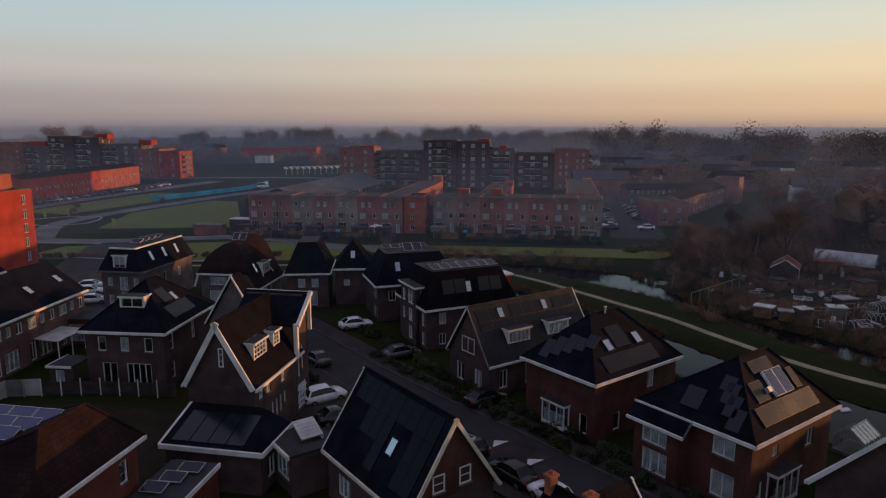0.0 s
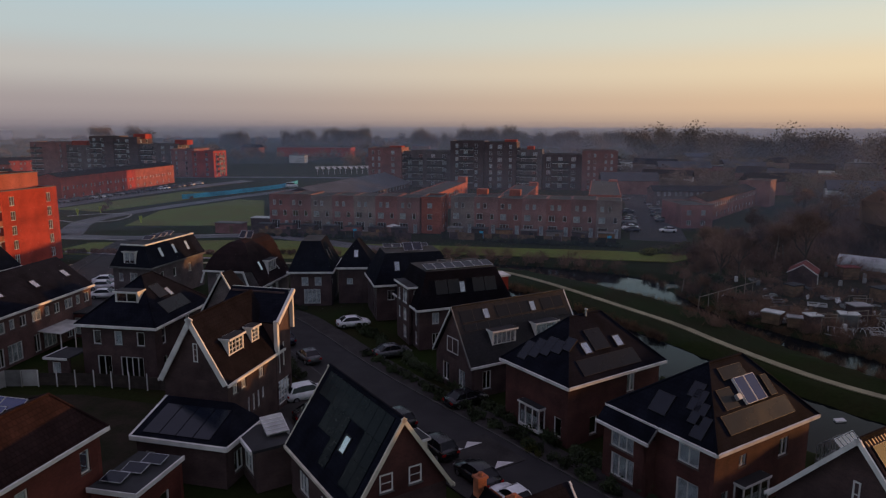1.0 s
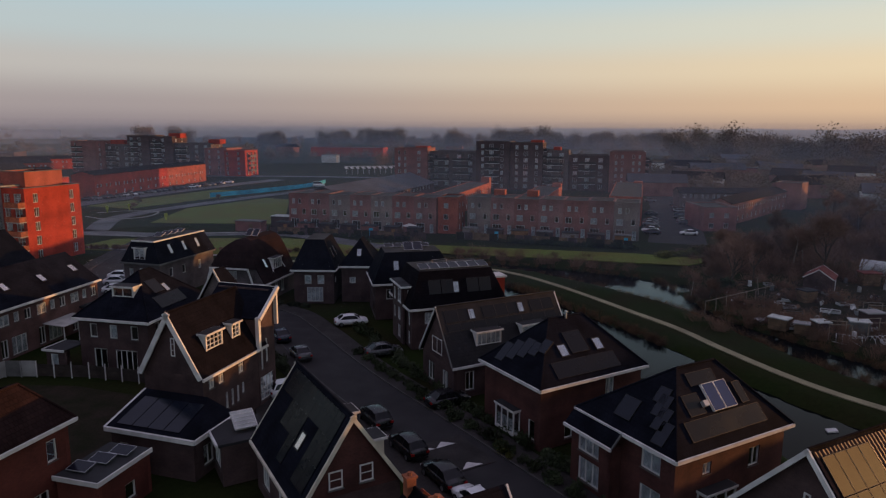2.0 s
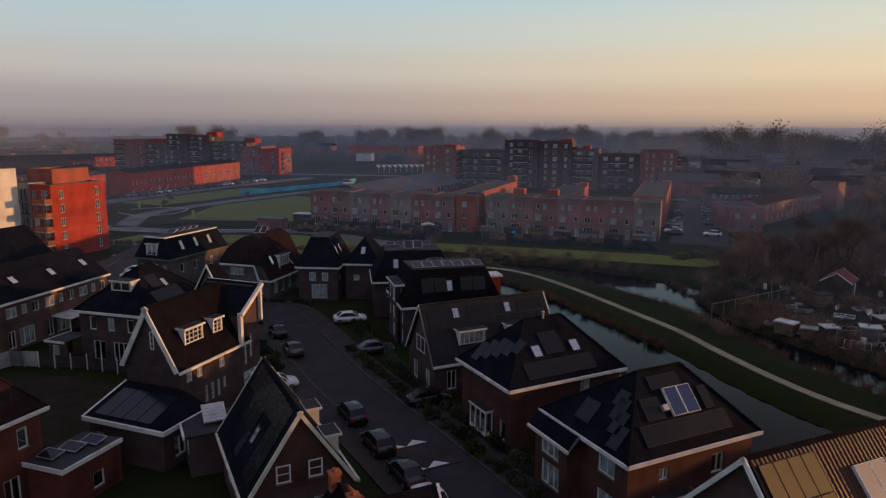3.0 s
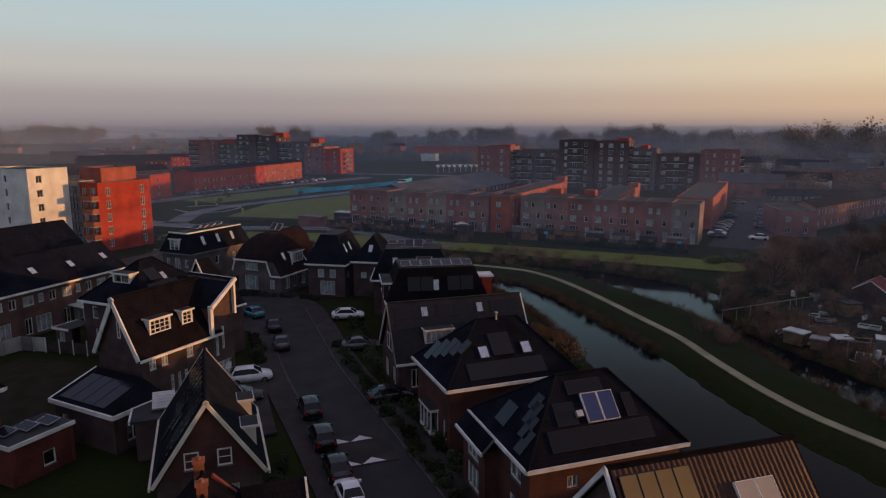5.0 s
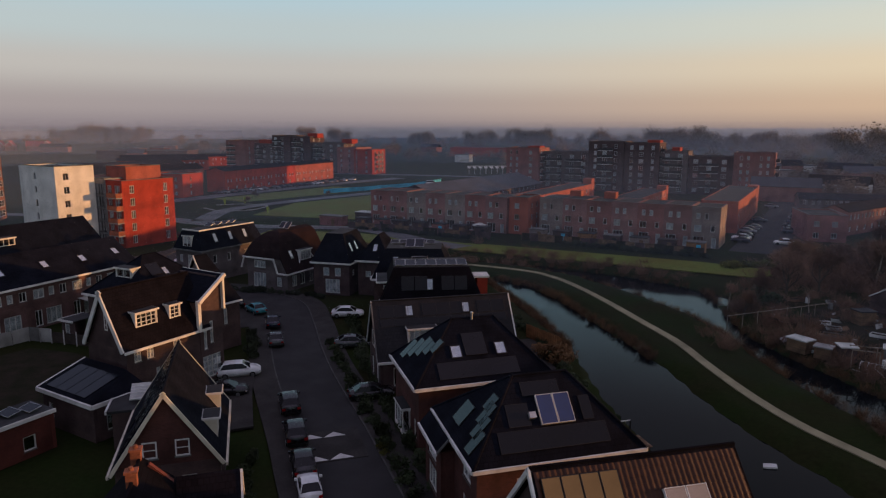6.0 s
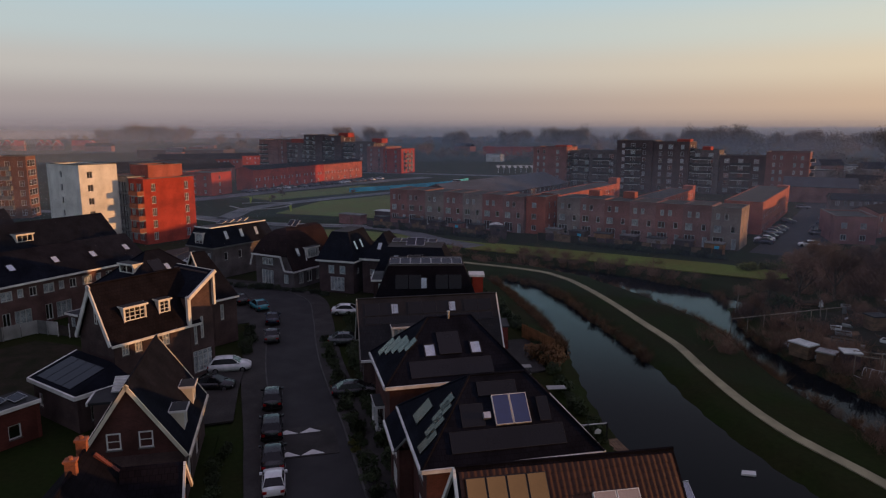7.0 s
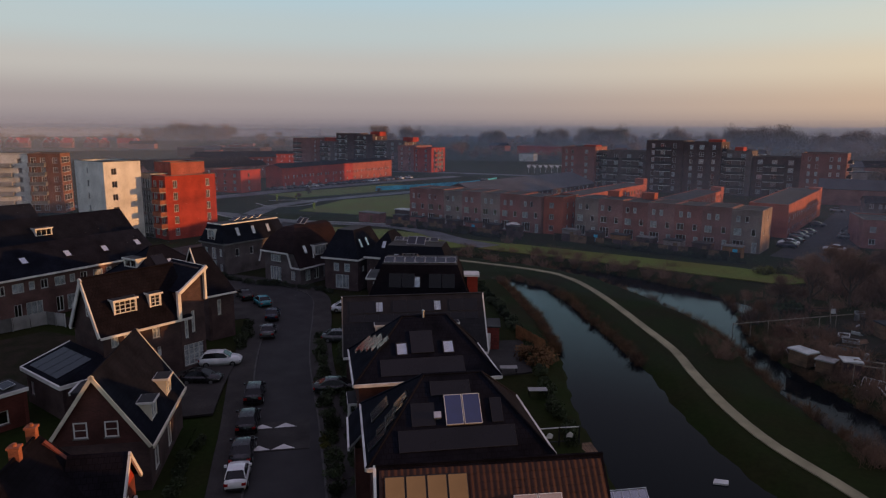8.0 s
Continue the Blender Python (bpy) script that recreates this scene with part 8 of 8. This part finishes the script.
for i in range(8):
    hp = Shape()
    for k in range(10):
        a, b = math.pi * k / 10, math.pi * (k + 1) / 10
        hp.tube((i * 1.5, 1.9 - 1.93 * math.cos(a), 2.34 * math.sin(a)), (i * 1.5, 1.9 - 1.93 * math.cos(b), 2.34 * math.sin(b)), 0.03, 0.03, 4)
    part("hoop", hp, M_ALU, t)
f = thing("rail_fence", "pale timber rail fence across the allotments", "fence", None)
for k in range(7):
    a = Vector((35.6 + 1.9 * k, 98.4 + 1.8 * k, 1.6))
    b = a + Vector((1.9, 1.8, 0))
    part("rail", Shape().beam(a, b, 0.07, 0.09), M_BIRCH, f)
    part("post", Shape().beam(a + Vector((0, 0, 0.1)), Vector((a.x, a.y, -0.3)), 0.08, 0.08, (0, 1, 0)), M_BIRCH, f)
for x, y, w, d, h in ((48.0, 87.6, 2.6, 1.8, 1.9), (52.8, 88.2, 3.0, 2.0, 2.1), (57.5, 99, 2.4, 1.6, 1.8), (62.0, 92.5, 2.8, 1.8, 1.9)):
    a = thing("pergola", "open timber plant frame in the allotments", "frame", pose(x, y, 0, 0, 0, rng.uniform(-20, 20)), "plant frames")
    for px in (0, w):
        for py in (0, d):
            part("post", Shape().box(px - 0.04, px + 0.04, py - 0.04, py + 0.04, -0.1, h), M_BIRCH, a)
    for py in (0, d):
        part("rail", Shape().box(-0.1, w + 0.1, py - 0.04, py + 0.04, h, h + 0.08), M_BIRCH, a)
for i in range(64):
    x, y = rng.uniform(44, 78), rng.uniform(86, 122)
    k = rng.random()
    mt = rng.choice((M_WHITE, M_PLASTIC, M_CONCRETE, M_WOOD, M_KERB))
    if k < 0.4:
        single("water_butt", Shape().tube((0, 0, 0), (0, 0, 0.9), 0.32, 0.29, 10), mt, "plastic water butt among the beds", "barrel", pose(x, y, -0.05), "allotment clutter")
    else:
        w = rng.uniform(0.8, 2.6)
        b = thing("raised_bed", "timber-edged raised bed with bare soil", "planter", pose(x, y, -0.05, 0, 0, rng.uniform(-30, 30)), "allotment clutter")
        part("edging", Shape().lattice([0, 0.08, w, w + 0.08], [0, 0.08, 1.2, 1.28], lambda i, j: i != 1 or j != 1, 0, 0.35), mt, b, m=pose(0, 0, 0.37, -90, 0, 0))
        part("soil", Shape().box(0.09, w - 0.01, 0.09, 1.19, 0, 0.28), M_EARTH, b)
# leaning sheets, boards and frames between the plots
for i in range(70):
    x, y = rng.uniform(41, 66), rng.uniform(85, 112)
    if not clear_of_water(x, y, 1.0):
        continue
    w, d = rng.uniform(0.5, 1.8), rng.uniform(0.25, 0.9)
    mt = rng.choice((M_WHITE, M_PLASTIC, M_CONCRETE, M_WOOD, M_DARKMETAL, M_BIRCH))
    m = pose(x, y, -0.06, rng.uniform(20, 75), 0, rng.uniform(0, 360))
    single("leaning_board", Shape().slab([(0, 0, 0.02), (w, 0, 0.02), (w, d, 0.02), (0, d, 0.02)], 0.03), mt, "weathered board leaning among the allotment beds", "board", m, "allotment clutter")
for x, y, r in ((49.0, 87.9, 0.75), (52.6, 86.9, 0.9), (57.0, 90.5, 0.8), (60.5, 96.0, 0.9)):
    t = thing("hoop_tunnel", "low white hoop tunnel over a vegetable bed", "plant tunnel", pose(x, y, -0.06, 0, 0, rng.uniform(-40, 40)), "hoop tunnels")
    for k in range(5):
        hp = Shape()
        for q in range(8):
            a, b = math.pi * q / 8, math.pi * (q + 1) / 8
            hp.tube((k * 0.7, -r * math.cos(a), r * math.sin(a)), (k * 0.7, -r * math.cos(b), r * math.sin(b)), 0.03, 0.03, 4)
        part("hoop", hp, M_WHITE, t)
    part("rail", Shape().tube((0, 0, r), (2.8, 0, r), 0.02, 0.02, 4), M_WHITE, t)
# pale leaning birches
for k, (x, y, sc) in enumerate(((57.8, 129.4, 1.0), (60.6, 131.5, 0.9), (35.8, 108.6, 0.45), (46.5, 110.6, 0.4))):
    wb = Shape()
    lean = Vector((0.12 * (-1) ** k, 0.03, 1)).normalized()
    top = lean * 6.0
    wb.tube((0, 0, -0.3), top, 0.17, 0.10, 7)
    for q, l in (((0.9, 0.2, 1.2), 3.4), ((-0.8, -0.2, 1.3), 3.0), ((0.3, 0.6, 1.2), 2.6), ((-0.2, 0.5, 1.6), 3.2)):
        d = Vector(q).normalized()
        wb.tube(top * 0.97, top + d * l, 0.085, 0.03, 5)
        wb.tube(top + d * l * 0.6, top + d * l * 0.6 + Vector((q[0] * 0.4, -q[1], 1.2)), 0.04, 0.012, 4)
    tb = thing("tree", "pale bare birch with forked trunk", "tree", Matrix.Translation((x, y, 0)) @ Matrix.Scale(sc, 4), "trees")
    part("trunk", wb, M_BIRCH, tb)
    cr = new("crown", TREES[2][1])
    cr.parent = tb
    cr.location = (0, 0, 2.0)

# ---- middle distance ----
f = thing("site_fence", "long teal sheeted building-site fence beside the field", "fence", None)
line = [(-109, 233), (-101, 247), (-95, 262), (-89, 278), (-87.5, 290), (-88, 304)]
for (xa, ya), (xb, yb) in zip(line, line[1:]):
    n = max(1, round(math.hypot(xb - xa, yb - ya) / 3.2))
    for k in range(n):
        a = Vector((xa + (xb - xa) * k / n, ya + (yb - ya) * k / n, 1.75))
        b = Vector((xa + (xb - xa) * (k + 1) / n, ya + (yb - ya) * (k + 1) / n, 1.75))
        part("fence_panel", Shape().beam(a, b, 0.06, 1.65), M_TEAL, f)
        part("foot", Shape().box(a.x - 0.3, a.x + 0.3, a.y - 0.12, a.y + 0.12, 0.0, 0.14), M_CONCRETE, f)
car("white delivery van at the end of the fence", P_WHITE, pose(-84.5, 284, 0.03, 0, 0, 20), L=5.2, Wd=2.0, H=2.4, boxy=1.0, near=False)
for x, y in ((-91.4, 173.2), (-115, 192.6), (-118, 186)):
    b = thing("bollard_sign", "yellow-green traffic bollard with lit face", "traffic sign", pose(x, y, 0), "bollards")
    part("post", Shape().tube((0, 0, 0), (0, 0, 0.9), 0.18, 0.16, 10), M_YELLOW, b)
    part("plate", Shape().box(-0.45, 0.45, -0.05, 0.05, 0.9, 2.0), M_YELLOW, b)
kerb_s, _ = ribbon([(-118, 176), (-108, 172), (-101, 178), (-104, 190), (-114, 190), (-120, 184)], 0.5, 0.14, 0.15)
single("kerb_island", kerb_s, M_CONCRETE, "pale kerb round a traffic island", "kerb", kind="structure")
for line, w, nm in (([(-136, 163), (-103, 147.6), (-80, 145.8)], 0.6, "kerb_north"), ([(-74, 152), (-50, 159.5)], 0.6, "kerb_mid"), ([(-88, 131), (-58, 127), (-44, 127.5)], 0.8, "kerb_path")):
    s, _ = ribbon(line, w, 0.13, 0.15)
    single(nm, s, M_CONCRETE, "pale concrete kerb along the road", "kerb", kind="structure")
st = thing("market_stand", "long pale steel frame with white roof panels", "canopy", pose(-96, 366, 0, 0, 0, 26))
for i in range(12):
    part("post", Shape().box(i * 3.2 - 0.12, i * 3.2 + 0.12, 0, 0.24, 0, 3.2), M_WHITE, st)
    part("roof_panel", Shape().slab([(i * 3.2 - 0.9, -1.2, 3.2), (i * 3.2 + 0.9, -1.2, 3.2), (i * 3.2 + 0.9, 3, 4.1), (i * 3.2 - 0.9, 3, 4.1)], 0.1), M_WHITE, st)
part("beam", Shape().box(-1, 36.5, -0.1, 0.1, 4.15, 4.5), M_WHITE, st)

# red gabled village on the far left, and roofs among the far woods
rng = random.Random(90)
for i in range(15):
    x, y = -760 + i * 9.5 + rng.uniform(-2, 2), 425 + i * 6.6 + rng.uniform(-6, 6)
    h = thing("far_house", "small red gabled house in the far fields", "house", pose(x, y, 0, 0, 0, rng.choice((35, 40, -50))), "far village")
    part("wall", Shape().box(0, 8, 0, 9, 0, 5.4), M_ROWBRICK, h)
    gable_roof(h, -0.4, 8.4, -0.4, 9.4, 5.4, 10.5, M_VILLAGE, ends=(True, True), eaves=(False, False), board=0.5)
    gable(h, (0, 0), (8, 0), 5.4, 10.2, M_VILLAGE)
for i in range(60):
    a, r = radians(rng.uniform(4, 50)), rng.uniform(260, 560)
    if i > 44:
        a, r = radians(rng.uniform(-52, 0)), rng.uniform(470, 800)
    h = thing("far_house", "distant brick house with dark roof among trees", "house", pose(r * math.sin(a), r * math.cos(a), 0, 0, 0, rng.uniform(-40, 40)), "far houses")
    L = rng.uniform(9, 30)
    part("wall", Shape().box(0, L, 0, 8, 0, 5.4), rng.choice((M_ROWBRICK, M_ROWGREY, M_WHITEWALL, M_ROWBRICK)), h)
    if rng.random() < 0.7:
        s = Shape()
        s.slab([(-0.3, -0.3, 5.4), (L + 0.3, -0.3, 5.4), (L + 0.3, 4, 8.6), (-0.3, 4, 8.6)], 0.15)
        s.slab([(L + 0.3, 8.3, 5.4), (-0.3, 8.3, 5.4), (-0.3, 4, 8.6), (L + 0.3, 4, 8.6)], 0.15)
        part("roof", s, rng.choice((M_SLATE, M_BROWNTILE, M_GREYROOF)), h)
    else:
        part("roof", Shape().box(-0.2, L + 0.2, -0.2, 8.2, 5.4, 5.8), rng.choice((M_KERB, M_GREYROOF)), h)

# ---- pantiles ----
def pantile():
    s = Shape()
    prof = [(0.0, 0.0), (0.06, -0.022), (0.12, -0.032), (0.18, -0.020), (0.24, 0.0), (0.31, 0.008)]
    n = len(prof)
    s.v = [(x, y - 0.045, 0.0) for x, y in prof] + [(x, y - 0.012, 0.40) for x, y in prof] + [(x, y - 0.020, 0.0) for x, y in prof]
    s.f = [(i, i + 1, i + 1 + n, i + n) for i in range(n - 1)] + [(i + 2 * n, i + 1 + 2 * n, i + 1, i) for i in range(n - 1)]
    return s


tile_shape = pantile()
tile_mesh = tile_shape.made("tile")
tile_mesh.materials.append(M_PANTILE)
rest, count = Shape(), 0
rng = random.Random(4)
for row in range(18, -1, -1):
    for col in range(36):
        at = Matrix.Translation((0.16 + 0.298 * col, -0.012 - rng.uniform(0, 0.008), 0.05 + 0.366 * row)) @ pose(0, 0, 0, rng.uniform(-0.6, 0.6), rng.uniform(-0.5, 0.5), 0)
        if count < 288:
            t = new("tile", tile_mesh)
            t.parent, t.matrix_basis = PANTILE_HOUSE, PANTILE_PLANE @ at
            count += 1
        else:
            base = len(rest.v)
            rest.v.extend(tuple(at @ Vector(p)) for p in tile_shape.v)
            rest.f.extend(tuple(base + i for i in f) for f in tile_shape.f)
ob = part("lower_tiles", rest, M_PANTILE, PANTILE_HOUSE, m=PANTILE_PLANE)
tagged(ob, kind="stuff")
